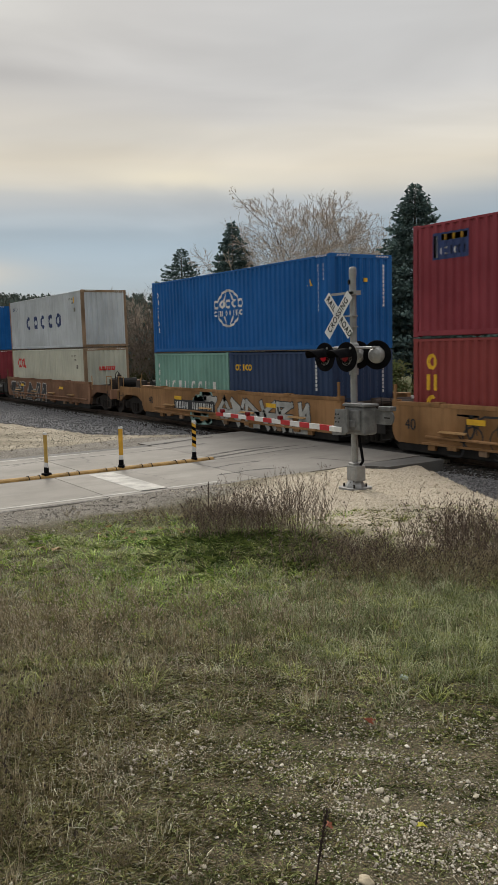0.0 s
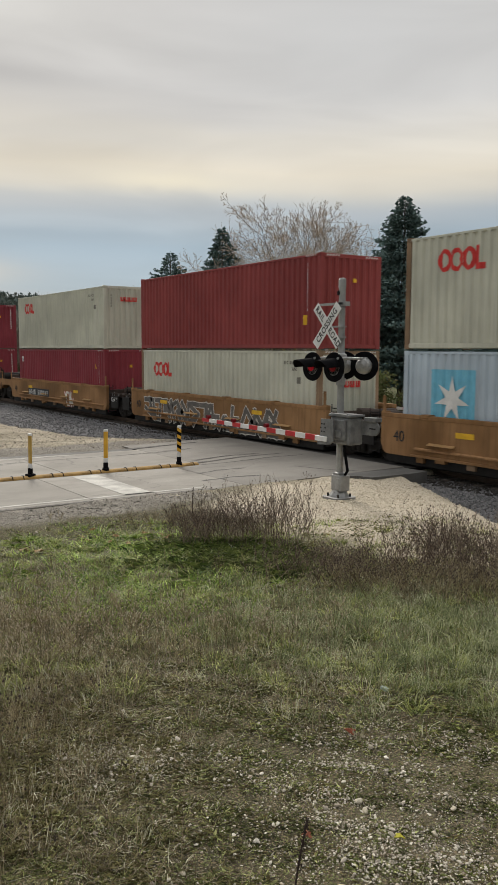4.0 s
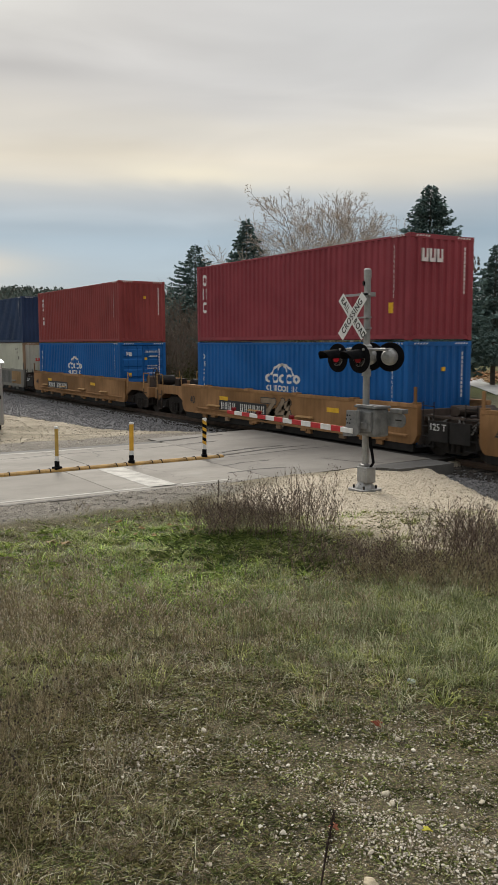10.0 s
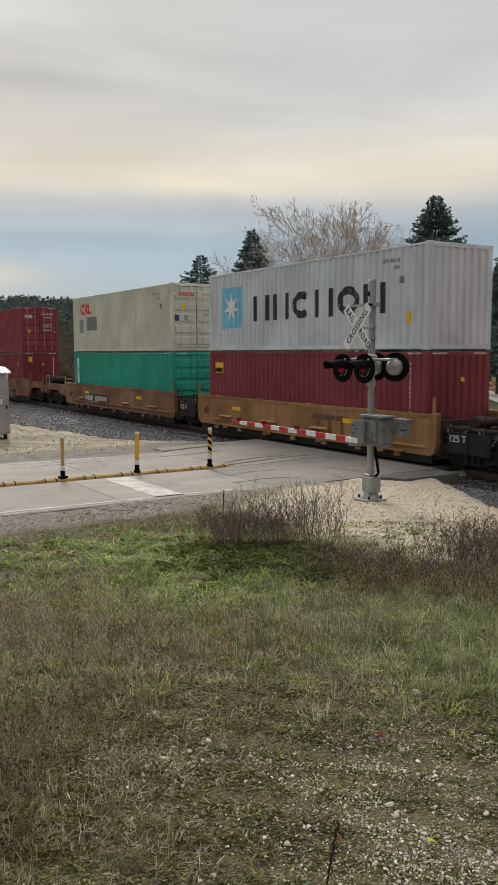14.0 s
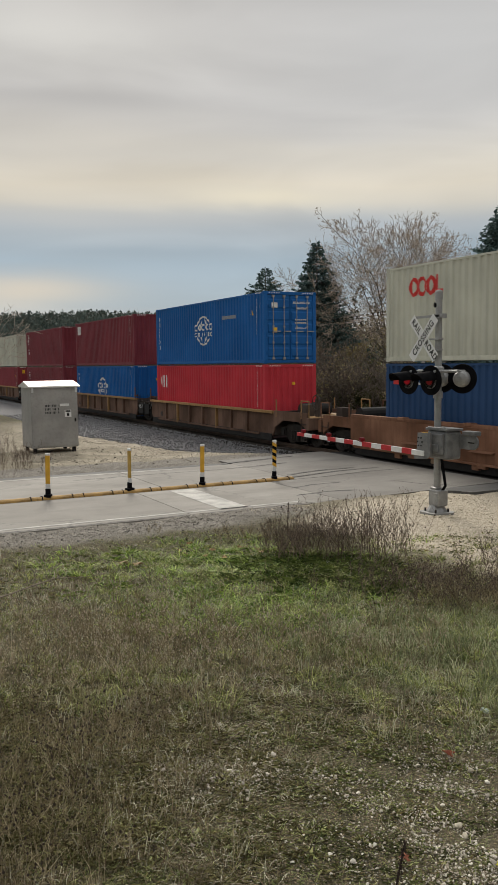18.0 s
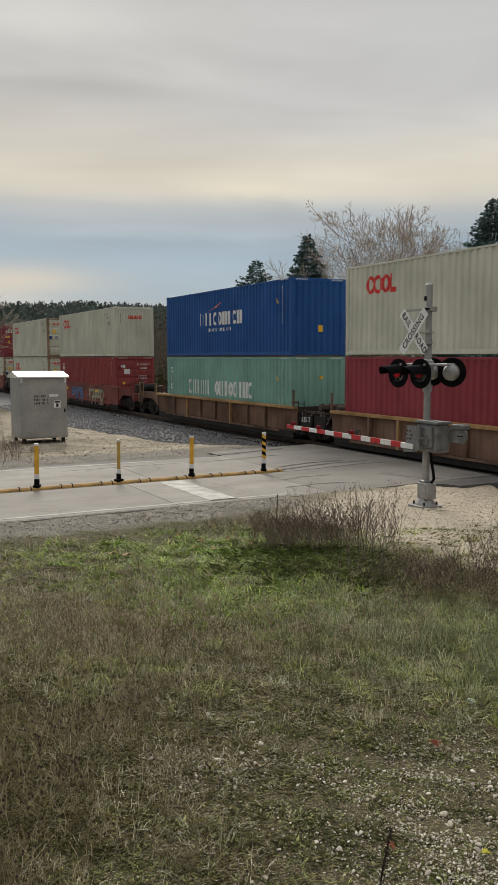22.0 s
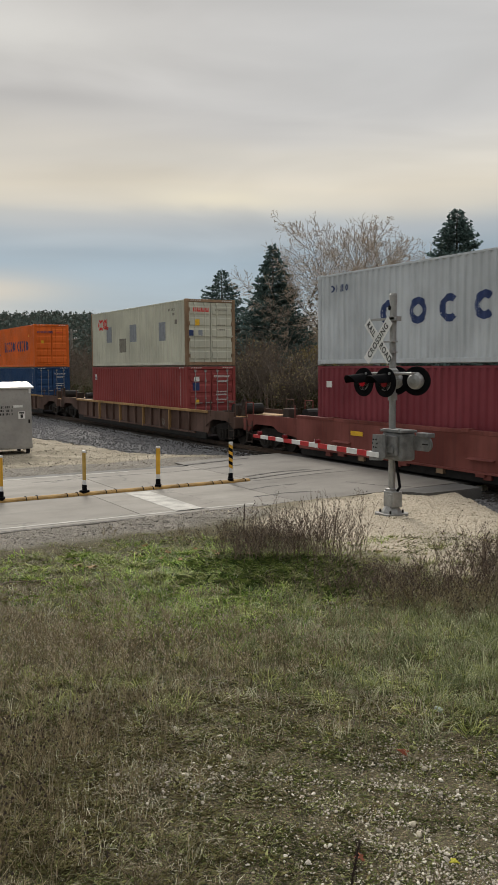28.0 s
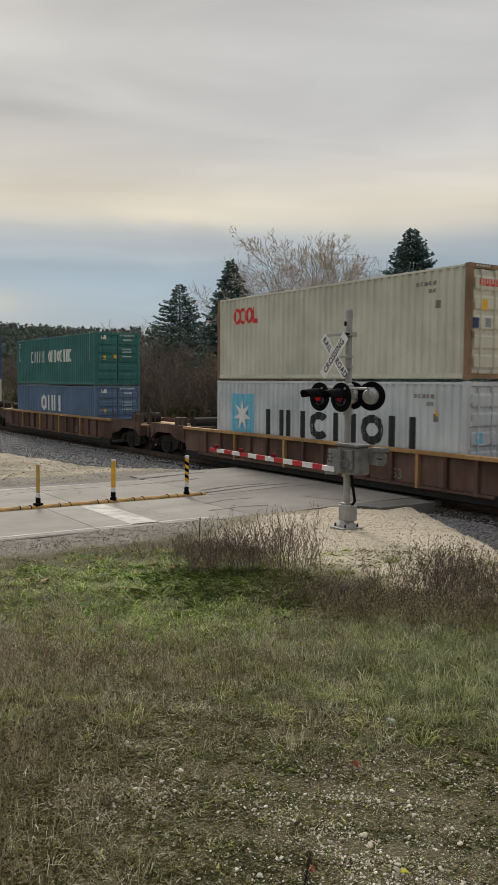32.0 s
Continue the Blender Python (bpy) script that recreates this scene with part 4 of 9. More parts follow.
CHORD = paint("worn_yellow_chord_paint", (0.34, 0.20, 0.08), 0.6, 0.7, 0.7, 0.25)
RUST = paint("rusty_post_steel", (0.25, 0.165, 0.10), 0.9, 0.6, 0.85, 0.3)
HALF = 1.42  # half the width of a car


def wheelset_mesh():
    s = Shape()
    s.tube([(-1.1, 0, 0), (1.1, 0, 0)], 0.085, 10)
    for sx in (-1, 1):
        x = sx * 0.72
        o = 0.066 * sx
        s.tube([(x - o, 0, 0), (x - o * 0.55, 0, 0), (x - o * 0.5, 0, 0), (x + o, 0, 0)], [WHEEL_R + 0.028, WHEEL_R + 0.026, WHEEL_R, WHEEL_R - 0.004], 28)
        s.tube([(x + o, 0, 0), (x + o * 1.5, 0, 0)], [0.16, 0.12], 12)
        for k in range(4):  # casting webs, so that the turning shows
            a = math.pi / 2 * k
            s.box(min(x + o, x + o * 1.2), max(x + o, x + o * 1.2), math.cos(a) * 0.26 - 0.05, math.cos(a) * 0.26 + 0.05, math.sin(a) * 0.26 - 0.05, math.sin(a) * 0.26 + 0.05)
    return s.mesh("wheelset")


def side_frame_mesh():
    s = Shape()
    s.prism([(-1.22, -0.12), (-1.22, 0.12), (-0.8, 0.22), (-0.35, 0.34), (0.35, 0.34), (0.8, 0.22), (1.22, 0.12), (1.22, -0.12), (0.7, -0.14), (0.4, -0.32), (-0.4, -0.32), (-0.7, -0.14)], -0.09, 0.09, "x")
    for sy in (-1, 1):
        s.tube([(-0.2, sy * 0.89, 0), (0.16, sy * 0.89, 0)], 0.13, 12)
        s.box(-0.15, 0.13, sy * 0.89 - 0.16, sy * 0.89 + 0.16, -0.16, 0.16)
    for k in (-0.2, 0.0, 0.2):  # springs
        s.tube([(-0.13, k, -0.26), (-0.13, k, 0.1)], 0.075, 8)
    return s.mesh("side_frame")


WHEELSETS = {-1: [], 1: []}


def truck(parent, y):
    bol = shared("bolster", lambda: Shape().box(-1.0, 1.0, -0.22, 0.22, 0.45, 0.85, 0.03).box(-0.3, 0.3, -0.5, 0.5, 0.85, 0.93).mesh("truck"))
    t = put("truck", bol, TRUCK_IRON, parent, at=pose(0, y, 0.03))
    frame_me, ws = shared("frame", side_frame_mesh), shared("wheelset", wheelset_mesh)
    for sx in (-1, 1):
        put("side_frame", frame_me, TRUCK_IRON, t, at=pose(sx * 1.02, 0, WHEEL_R + 0.03, 0, 0, 0 if sx < 0 else 180))
    for sy in (-1, 1):
        w = put("wheelset", ws, WHEEL_STEEL, t, at=pose(0, sy * 0.89, WHEEL_R))
        WHEELSETS[sy].append(w)
    return t


def ribbon(shape, pts, w, x):
    """A flat painted stroke along pts (y, z) on the side plate at x."""
    n = len(pts)
    vs = []
    for i, p in enumerate(pts):
        a, b = pts[max(i - 1, 0)], pts[min(i + 1, n - 1)]
        dy, dz = b[0] - a[0], b[1] - a[1]
        l = math.hypot(dy, dz) or 1
        ww = w * (0.6 + 0.4 * math.sin(math.pi * i / (n - 1)))
        vs += [(x, p[0] - dz / l * ww, p[1] + dy / l * ww), (x, p[0] + dz / l * ww, p[1] - dy / l * ww)]
    shape.add(vs, [(2 * i, 2 * i + 2, 2 * i + 3, 2 * i + 1) for i in range(n - 1)])


def flat_ribbon(shape, pts, w, x):
    """A stroke of even width with chisel ends, built of overlapping slabs."""
    for n, (p, q) in enumerate(zip(pts[:-1], pts[1:])):
        dy, dz = q[0] - p[0], q[1] - p[1]
        l = math.hypot(dy, dz) or 1
        ey, ez = dy / l * w * 0.5, dz / l * w * 0.5
        ny, nz = -dz / l * w * 0.5, dy / l * w * 0.5
        xx = x - 0.0002 * (n % 4)
        shape.add([(xx, p[0] - ey + ny, p[1] - ez + nz), (xx, p[0] - ey - ny, p[1] - ez - nz), (xx, q[0] + ey - ny, q[1] + ez - nz), (xx, q[0] + ey + ny, q[1] + ez + nz)], [(0, 1, 2, 3)])


def sprayed_piece(car, seed, y0, y1, z0, z1, under, body, edge, label):
    """A solid sprayed panel with wavy edges, dark rim and fat pale forms upon it; no words."""
    r = random.Random(seed)
    x = -HALF - 0.004

    def spray(col, s):
        tagged(part("graffiti", s, plain("spray_paint_%s" % "_".join(str(int(c * 100)) for c in col), col, 0.6, vary=0.3, scale=2.5), car, label), kind="stuff")

    def band(xx, grow, zb, zt, top):
        s, n = Shape(), 28
        ph = r.uniform(0, 6)
        vs = []
        for k in range(n + 1):
            q = k / n
            e = 1 - (2 * q - 1) ** 8
            y = y0 - grow + (y1 - y0 + 2 * grow) * q
            mid = (zb + zt) / 2
            vs += [(xx, y, mid + (zb - mid) * e - grow * 0.3), (xx, y, mid + (zt + top * math.sin(9 * q + ph) - mid) * e + grow * 0.3)]
        return s.add(vs, [(2 * k, 2 * k + 2, 2 * k + 3, 2 * k + 1) for k in range(n)])

    spray(edge, band(x, 0.13, z0, z1, 0.07))
    spray(under, band(x - 0.003, 0.0, z0, z1 - 0.3, 0.12))
    fat, rim = Shape(), Shape()
    k = max(3, int((y1 - y0) / 1.15))
    step = (y1 - y0) / k
    forms = ([(-1, -1), (-1, 1), (1, 1), (1, 0), (-1, 0)], [(-1, -1), (-1, 1), (1, 1), (1, -1), (-1, -1)], [(1, 1), (-1, 1), (-1, -1), (1, -1)], [(-1, 1), (0, -1), (1, 1)], [(-1, -1), (0, 1), (1, -1)])
    for i in range(k):
        yc, zc, lean = y0 + (i + 0.5) * step, (z0 + z1) / 2 + 0.1, r.uniform(-0.12, 0.12)
        pts = [(yc + (a * 0.27 + lean * b) * step, zc + b * (z1 - z0) * 0.25) for a, b in forms[r.randrange(5)]]
        w = 0.2 * step
        flat_ribbon(rim, pts, w + 0.07, x - 0.006)
        flat_ribbon(fat, pts, w, x - 0.009)
    spray(tuple(c * 0.7 for c in edge), rim)
    spray(body, fat)


def graffiti(car, seed, y0, y1, z0, z1, cols, strokes=26, width=0.045, label="sprayed graffiti shapes"):
    """Sprayed shapes with no words: outlined angular bodies where there is a fill, else loose loops."""
    r = random.Random(seed)
    x = -HALF - 0.006

    def spray(col, s):
        if s.f:
            tagged(part("graffiti", s, plain("spray_paint_%s" % "_".join(str(int(c * 100)) for c in col), col, 0.6, vary=0.25, scale=2.5), car, label), kind="stuff")

    if len(cols) > 1:
        fill, line = Shape(), Shape()
        k = max(2, int((y1 - y0) / 0.85))
        step = (y1 - y0) / k
        grid = [(-0.36, -0.36), (0.36, -0.36), (-0.36, 0.0), (0.36, 0.0), (-0.36, 0.36), (0.36, 0.36), (0.0, -0.38), (0.0, 0.38), (0.0, 0.0)]
        fat = min(0.17, 0.19 * step, 0.2 * (z1 - z0))
        for i in range(k):
            yc, zc, lean = y0 + (i + 0.5) * step, (z0 + z1) / 2, r.uniform(-0.15, 0.15)
            for _ in range(2):
                path = [grid[q] for q in r.sample(range(9), 4)]
                pts = []
                for (a, b), (c, d) in zip(path[:-1], path[1:]):
                    for f in (0.0, 0.5):
                        pts.append((a + (c - a) * f, b + (d - b) * f))
                pts = [(yc + (p + lean * q) * step * 1.15, zc + q * (z1 - z0) * 0.95) for p, q in pts + [path[-1]]]
                flat_ribbon(line, pts, fat * 1.35, x)
                flat_ribbon(fill, pts, fat, x - 0.002)
        spray(cols[0], fill)
        spray(cols[-1], line)
        if len(cols) > 2:
            blots = Shape()
            for i in range(k):
                yc, zc, rad = r.uniform(y0, y1), r.uniform(z0 + 0.15, z1 - 0.15), r.uniform(0.035, 0.08)
                pts = [(x - 0.0045, yc + 2.2 * rad * math.cos(a), zc + rad * math.sin(a) * r.uniform(0.7, 1.2)) for a in np.linspace(0, 2 * math.pi, 9)[:-1]]
                blots.add(pts, [tuple(range(len(pts)))])
            spray(cols[1], blots)
        return
    s = Shape()
    for i in range(strokes):
        yc, zc = y0 + (i + r.uniform(0.1, 0.9)) * (y1 - y0) / strokes, r.uniform(z0 + 0.2 * (z1 - z0), z1 - 0.2 * (z1 - z0))
        rad, a0, turn = r.uniform(0.2, 0.48) * (z1 - z0), r.uniform(0, 6.3), r.uniform(1.5, 5.5) * r.choice((-1, 1))
        pts = [(yc + rad * (1 + 0.35 * q) * math.cos(a0 + turn * q), min(z1, max(z0, zc + rad * math.sin(a0 + turn * q)))) for q in np.linspace(0, 1, 12)]
        ribbon(s, pts, width * r.uniform(0.6, 1.2), x)
    spray(cols[0], s)


def text_mark(body, size, mat, parent, at, label):
    cu = bpy.data.curves.new("lettering", "FONT")
    cu.body, cu.size, cu.align_x, cu.align_y, cu.extrude = body, size, "CENTER", "CENTER", 0.002
    cu.materials.append(mat)
    ob = new("lettering", cu)
    ob.parent = parent
    ob.matrix_basis = at
    return tagged(ob, label)


FACE_NEAR = Matrix(((0, 0, -1, 0), (-1, 0, 0, 0), (0, 1, 0, 0), (0, 0, 0, 1)))  # text on a side that looks to -x


def near_text(x, y, z):
    return Matrix.Translation((x, y, z)) @ FACE_NEAR


def bars_plate(car, y, z, mat_plate, mat_bar, n=10, w=0.13, h=0.26, x=-HALF - 0.012):
    """A number panel whose characters are plain bars."""
    r = random.Random(int(abs(y) * 100) + n)
    if mat_plate:
        part("number_panel", Shape().box(x + 0.002, x + 0.012, y - (n * w) / 2 - 0.1, y + n * w / 2 + 0.1, z - h * 0.8, z + h * 0.8), mat_plate, car, "dark number panel")
    s = Shape()
    for k in range(n):
        if k == 4:
            continue
        yy = y + n * w / 2 - k * w
        s.box(x, x + 0.004, yy - w * 0.80, yy - w * 0.62, z - h / 2, z + h / 2)
        s.box(x, x + 0.004, yy - w * 0.38, yy - w * 0.2, z - h / 2, z + h / 2)
    part("number", s, mat_bar, car, "row of plain bars")


def well_car(label, style, ef, er, af, ar, wf, wr, L=12.19, coat=None):
    """A well car; the load's leading end is at y = 0. ef, er: from the load to the car's ends; wf, wr: how far the well reaches past the load."""
    car = tagged(put("well_car", None, None), label, "railroad car", "well cars of the train")
    mat = {"ochre": OCHRE, "grey": GREYTAN, "brown": BROWN, "ribbed": RIBBROWN, "red": OXRED, "long": DKBROWN}[style]
    mat = coat or mat
    GRIME = shared("grime", lambda: paint("greasy_dark_brown_steel", (0.045, 0.03, 0.022), 0.5, 0.6, 0.8, 0.35))
    y0, y1 = -wf, L + wr
    ribbed = style in ("ribbed", "long")
    top, low = (1.22, 0.30) if ribbed else (1.36, 0.35)
    near_in = 0.10 if ribbed else 0.0
    outline = [(y0, 0.62), (y0, top), (y1, top), (y1, 0.62), (y1 - 0.10, 0.42), (y1 - 0.22, low), (y0 + 0.22, low), (y0 + 0.10, 0.42)]
    plate = shared(("plate", style in ("ribbed", "long"), round(y0, 2), round(y1, 2)), lambda: Shape().prism(outline, -HALF + near_in, -1.27, "x").mesh("side_plate"))
    chord = shared(("chord", ribbed, round(y0, 2), round(y1, 2)), lambda: Shape().box(-HALF - 0.01, -1.25, y0, y1, top - 0.004, top + 0.10, 0.01).mesh("top_chord"))
    flange = shared(("flange", ribbed, round(y0, 2), round(y1, 2)), lambda: Shape().box(-HALF - (0.0 if ribbed else 0.07), -1.2, y0 + 1.2, y1 - 1.2, low + 0.02, low + (0.09 if ribbed else 0.07)).mesh("side_sill"))
    turn = pose(0, y0 + y1, 0, 0, 0, 180)
    for m in (None, turn):
        put("side_plate", plate, mat, car, at=m)
        put("top_chord", chord, CHORD if ribbed else mat, car, at=m)
        put("side_sill", flange, mat, car, at=m)
    if ribbed:
        rib = shared("rib", lambda: Shape().box(-HALF - 0.005, -HALF + 0.11, -0.05, 0.05, 0.31, 1.215).mesh("rib"))
        count = 9 if style == "ribbed" else 16
        for k in range(count):
            y = y0 + 0.75 + (y1 - y0 - 1.5) * k / (count - 1)
            if y0 + 1.25 < y < y1 - 1.25:
                put("rib", rib, CHORD if k % 3 == 0 else mat, car, at=pose(0, y, 0))
    else:
        pad = shared("pad", lambda: Shape().prism([(-HALF - 0.13, 0), (-HALF, 0.05), (-HALF, -0.02)], -0.45, 0.45, "y").mesh("guide_ledge"))
        cap = shared("cap", lambda: Shape().box(-HALF - 0.03, -1.22, -0.14, 0.14, 0, 0.09, 0.01).mesh("chord_cap"))
        foot = shared("foot", lambda: Shape().box(-HALF - 0.07, -1.25, -0.16, 0.16, -0.07, 0.03, 0.01).mesh("sill_foot"))
        for k in range(4):
            y = L * (0.13 + 0.245 * k)
            put("guide_ledge", pad, CHORD if style == "ochre" else mat, car, at=pose(0, y, 0.72))
            put("chord_cap", cap, mat, car, at=pose(0, y + 0.6, top + 0.04))
            put("sill_foot", foot, mat, car, at=pose(0, y, low))
        # a long ledge under the guides, and feet hanging below the sill
        rail_me = shared(("ledge", round(y0, 2), round(y1, 2)), lambda: Shape().prism([(-HALF - 0.06, 0.0), (-HALF - 0.06, 0.035), (-HALF + 0.01, 0.07), (-HALF + 0.01, 0.0)], y0 + 0.35, y1 - 1.3, "y").mesh("side_ledge"))
        hang = shared("hang", lambda: Shape().box(-HALF - 0.03, -1.28, -0.13, 0.13, -0.13, 0.01, 0.01).mesh("sill_bracket"))
        if style == "ochre":
            put("side_ledge", rail_me, mat, car, at=pose(0, 0, 0.55))
        for k in range(7):
            put("sill_bracket", hang, RUST if k % 2 else mat, car, at=pose(0, 0.9 + (L - 1.8) * k / 6, low))
    # floor of the well; dark slab and side strips added for the black shade below
    put("underframe", shared(("under", round(y0, 2), round(y1, 2)), lambda: Shape().box(-1.30, 1.30, y0 + 0.3, y1 - 0.3, 0.10, 0.225, 0.02).box(-1.36, -1.28, y0 + 0.2, y1 - 0.2, 0.14, 0.40).box(1.28, 1.36, y0 + 0.2, y1 - 0.2, 0.14, 0.40).mesh("underframe")), DARK_STEEL, car)
    # well floor beams
    beam = shared("floor_beam", lambda: Shape().box(-1.32, 1.32, -0.12, 0.12, 0.13, 0.236).mesh("floor_beam"))
    for k in range(6):
        put("floor_beam", beam, DARK_STEEL, car, at=pose(0, L * k / 5, 0))
    # ends: decks over the trucks
    for front in (True, False):
        e, w, art = (ef, wf, af) if front else (er, wr, ar)
        base, sgn = (0, -1) if front else (L, 1)
        a, b = base + sgn * w, base + sgn * (e - (0.12 if art else 0.35))
        lo, hi = min(a, b), max(a, b)
        if hi - lo > 0.1:
            deck = Shape().box(-1.15, 1.15, lo, hi, 0.98, 1.12, 0.01)
            deck.box(-0.35, 0.35, lo, hi, 0.70, 0.98)
            part("end_deck", deck, GRIME, car)
            if ribbed and hi - lo > 1.2:
                for k in range(3):
                    part("deck_board", Shape().box(-1.2 + 0.85 * k, -0.5 + 0.85 * k, lo + 0.05, hi - 0.3, 1.125, 1.17, 0.01), CHORD if k != 1 else RUST, car)
        bulk = shared("bulk", lambda: Shape().box(-1.27, 1.27, -0.06, 0.06, 0.35, 1.3, 0.01).mesh("bulkhead"))
        put("bulkhead", bulk, GRIME, car, at=pose(0, a - sgn * 0.08, 0))
        if art:
            # step plates and a ladder beside the joint
            lad = shared("ladder", lambda: (lambda s: [s.tube([(-1.34, -0.2, z), (-1.34, 0.2, z)], 0.014, 6) for z in (0.35, 0.62, 0.89, 1.16, 1.43)] and s.tube([(-1.34, -0.2, 0.3), (-1.34, -0.2, 1.55)], 0.016, 6).tube([(-1.34, 0.2, 0.3), (-1.34, 0.2, 1.55)], 0.016, 6))(Shape()).mesh("ladder"))
            put("ladder", lad, DARK_STEEL, car, at=pose(0, a + sgn * 0.35, 0))
            plate_e = shared("shield", lambda: Shape().box(-1.36, -1.30, -0.36, 0.36, 0.5, 1.05, 0.01).mesh("end_shield"))
            put("end_shield", plate_e, DARK_STEEL, car, at=pose(0, a + sgn * 0.72, 0))
            stand = shared("stand", lambda: Shape().box(-HALF - 0.005, -HALF + 0.035, -0.05, 0.05, 1.3, 1.92, 0.008).box(-HALF - 0.01, -1.25, -0.09, 0.09, 1.44, 1.5, 0.008).mesh("corner_guide"))
            put("corner_guide", stand, mat, car, at=pose(0, a - sgn * 0.1, 0))
            hose = shared("hose", lambda: Shape().tube([(-1.2, -0.34, 1.12), (-1.3, -0.2, 0.8), (-1.33, 0.0, 0.66), (-1.3, 0.2, 0.82), (-1.2, 0.34, 1.14)], 0.022, 6).tube([(-1.1, -0.3, 1.16), (-1.2, -0.1, 0.95), (-1.2, 0.15, 0.97), (-1.1, 0.34, 1.2)], 0.018, 6).mesh("air_hose"))
            put("air_hose", hose, shared("hose_mat", lambda: plain("grey_hose_rubber", (0.20, 0.19, 0.18), 0.6)), car, at=pose(0, a + sgn * 0.55, 0))
            post_me = shared("slack", lambda: Shape().box(-0.62, -0.22, -0.2, 0.2, 1.12, 1.42, 0.03).tube([(-0.9, -0.3, 1.3), (0.5, -0.3, 1.3)], 0.12, 10).box(-1.22, -1.16, -0.5, 0.5, 1.12, 1.18).mesh("brake_gear"))
            put("brake_gear", post_me, GRIME, car, at=pose(0, a + sgn * 0.62, 0))
            if front:
                truck(car, base + sgn * e)
                text_mark("125 T", 0.26, MARKS["white"], car, near_text(-1.372, a + sgn * 0.72, 0.88), "white load-limit lettering")
        else:
            ty = base + sgn * (e - 1.75)
            truck(car, ty)
            skirt = Shape().prism([(min(a, ty - 1.2), 0.66), (min(a, ty - 1.2), 1.34), (max(a, ty + 1.2), 1.34), (max(a, ty + 1.2), 0.66), (ty + 1.0, 0.80), (ty + 0.6, 0.98), (ty - 0.6, 0.98), (ty - 1.0, 0.80)], -1.36, -1.30, "x")
            part("end_skirt", skirt, mat, car)
            part("end_skirt", Shape().prism([(min(a, ty - 1.2), 0.66), (min(a, ty - 1.2), 1.34), (max(a, ty + 1.2), 1.34), (max(a, ty + 1.2), 0.66), (ty + 1.0, 0.80), (ty + 0.6, 0.98), (ty - 0.6, 0.98), (ty - 1.0, 0.80)], 1.30, 1.36, "x"), mat, car)
            end_y = base + sgn * (e - 0.42)
            part("end_sill", Shape().box(-1.42, 1.42, end_y - 0.09, end_y + 0.09, 0.72, 1.16, 0.015), mat, car)
            coup = Shape().box(-0.12, 0.12, min(end_y, end_y + sgn * 0.5), max(end_y, end_y + sgn * 0.5), 0.72, 0.98)
            coup.box(-0.2, 0.2, min(end_y + sgn * 0.34, end_y + sgn * 0.6), max(end_y + sgn * 0.34, end_y + sgn * 0.6), 0.66, 1.04, 0.04)
            coup.tube([(0.35, end_y, 0.8), (0.33, end_y + sgn * 0.3, 0.45), (0.2, end_y + sgn * 0.6, 0.55)], 0.03, 6)
            part("coupler", coup, DARK_STEEL, car)
            for xx in (-1.35, 1.35):
                gr = Shape()
                for yy in (end_y, end_y - sgn * 0.55):
                    gr.tube([(xx, yy, 1.1), (xx, yy, 1.78)], 0.022, 6)
                part("guide_post", Shape().tube([(xx, a + sgn * 0.2, 1.1), (xx, a + sgn * 0.2, 1.78)], 0.024, 6), CHORD if style in ("ochre", "ribbed") else mat, car)
                gr.tube([(xx, end_y, 1.78), (xx, end_y - sgn * 0.55, 1.78)], 0.022, 6)
                part("handrail", gr, CHORD if style in ("ochre", "ribbed") else mat, car)
            gear = Shape().tube([(-0.55, a + sgn * 0.75, 1.38), (0.75, a + sgn * 0.75, 1.38)], 0.24, 14)
            part("air_reservoir", gear, DARK_STEEL, car)
            box = Shape().box(-0.9, -0.5, a + sgn * 1.5 - 0.2, a + sgn * 1.5 + 0.2, 1.12, 1.6, 0.02)
            part("brake_valve", box, GRIME, car)
            wheel = Shape()
            yw = end_y - sgn * 0.15
            cz, r0 = 1.72, 0.27
            pts = [(-0.95, yw + r0 * math.cos(q), cz + r0 * math.sin(q)) for q in np.linspace(0, 2 * math.pi, 21)]
            wheel.tube(pts, 0.02, 6, False)
            for q in (0, 2.09, 4.19):
                wheel.tube([(-0.95, yw, cz), (-0.95, yw + r0 * math.cos(q), cz + r0 * math.sin(q))], 0.016, 5)
            wheel.box(-0.93, -0.80, yw - 0.12, yw + 0.12, 1.2, 1.85, 0.02)
            if front:
                part("brake_wheel", wheel, GRIME, car)
            st = Shape()
            for z in (0.3, 0.62, 0.92):
                st.tube([(-1.38, end_y - sgn * 0.1, z), (-1.38, end_y - sgn * 0.5, z)], 0.016, 6)
            st.tube([(-1.38, end_y - sgn * 0.1, 0.28), (-1.38, end_y - sgn * 0.1, 1.1)], 0.016, 6).tube([(-1.38, end_y - sgn * 0.5, 0.28), (-1.38, end_y - sgn * 0.5, 1.1)], 0.016, 6)
            part("ladder", st, GRIME, car)
    return car


# ---- the train's loads, from its head to its tail ----
C_BLUE = paint("strong_blue_container_paint", (0.003, 0.10, 0.33), 0.12, 0.3)
C_MAROON = paint("maroon_container_paint", (0.24, 0.037, 0.050), 0.12, 0.3)
C_DARKRED = paint("dark_red_container_paint", (0.195, 0.033, 0.044), 0.15, 0.35)
C_BRICK = paint("brick_red_container_paint", (0.245, 0.044, 0.042), 0.15, 0.35)
C_RED = paint("bright_red_container_paint", (0.50, 0.03, 0.045), 0.08, 0.25)
C_RUSTORANGE = paint("faded_orange_red_container_paint", (0.29, 0.078, 0.056), 0.2, 0.4)
C_CREAM = paint("grey_cream_container_paint", (0.52, 0.52, 0.43), 0.3, 0.3)
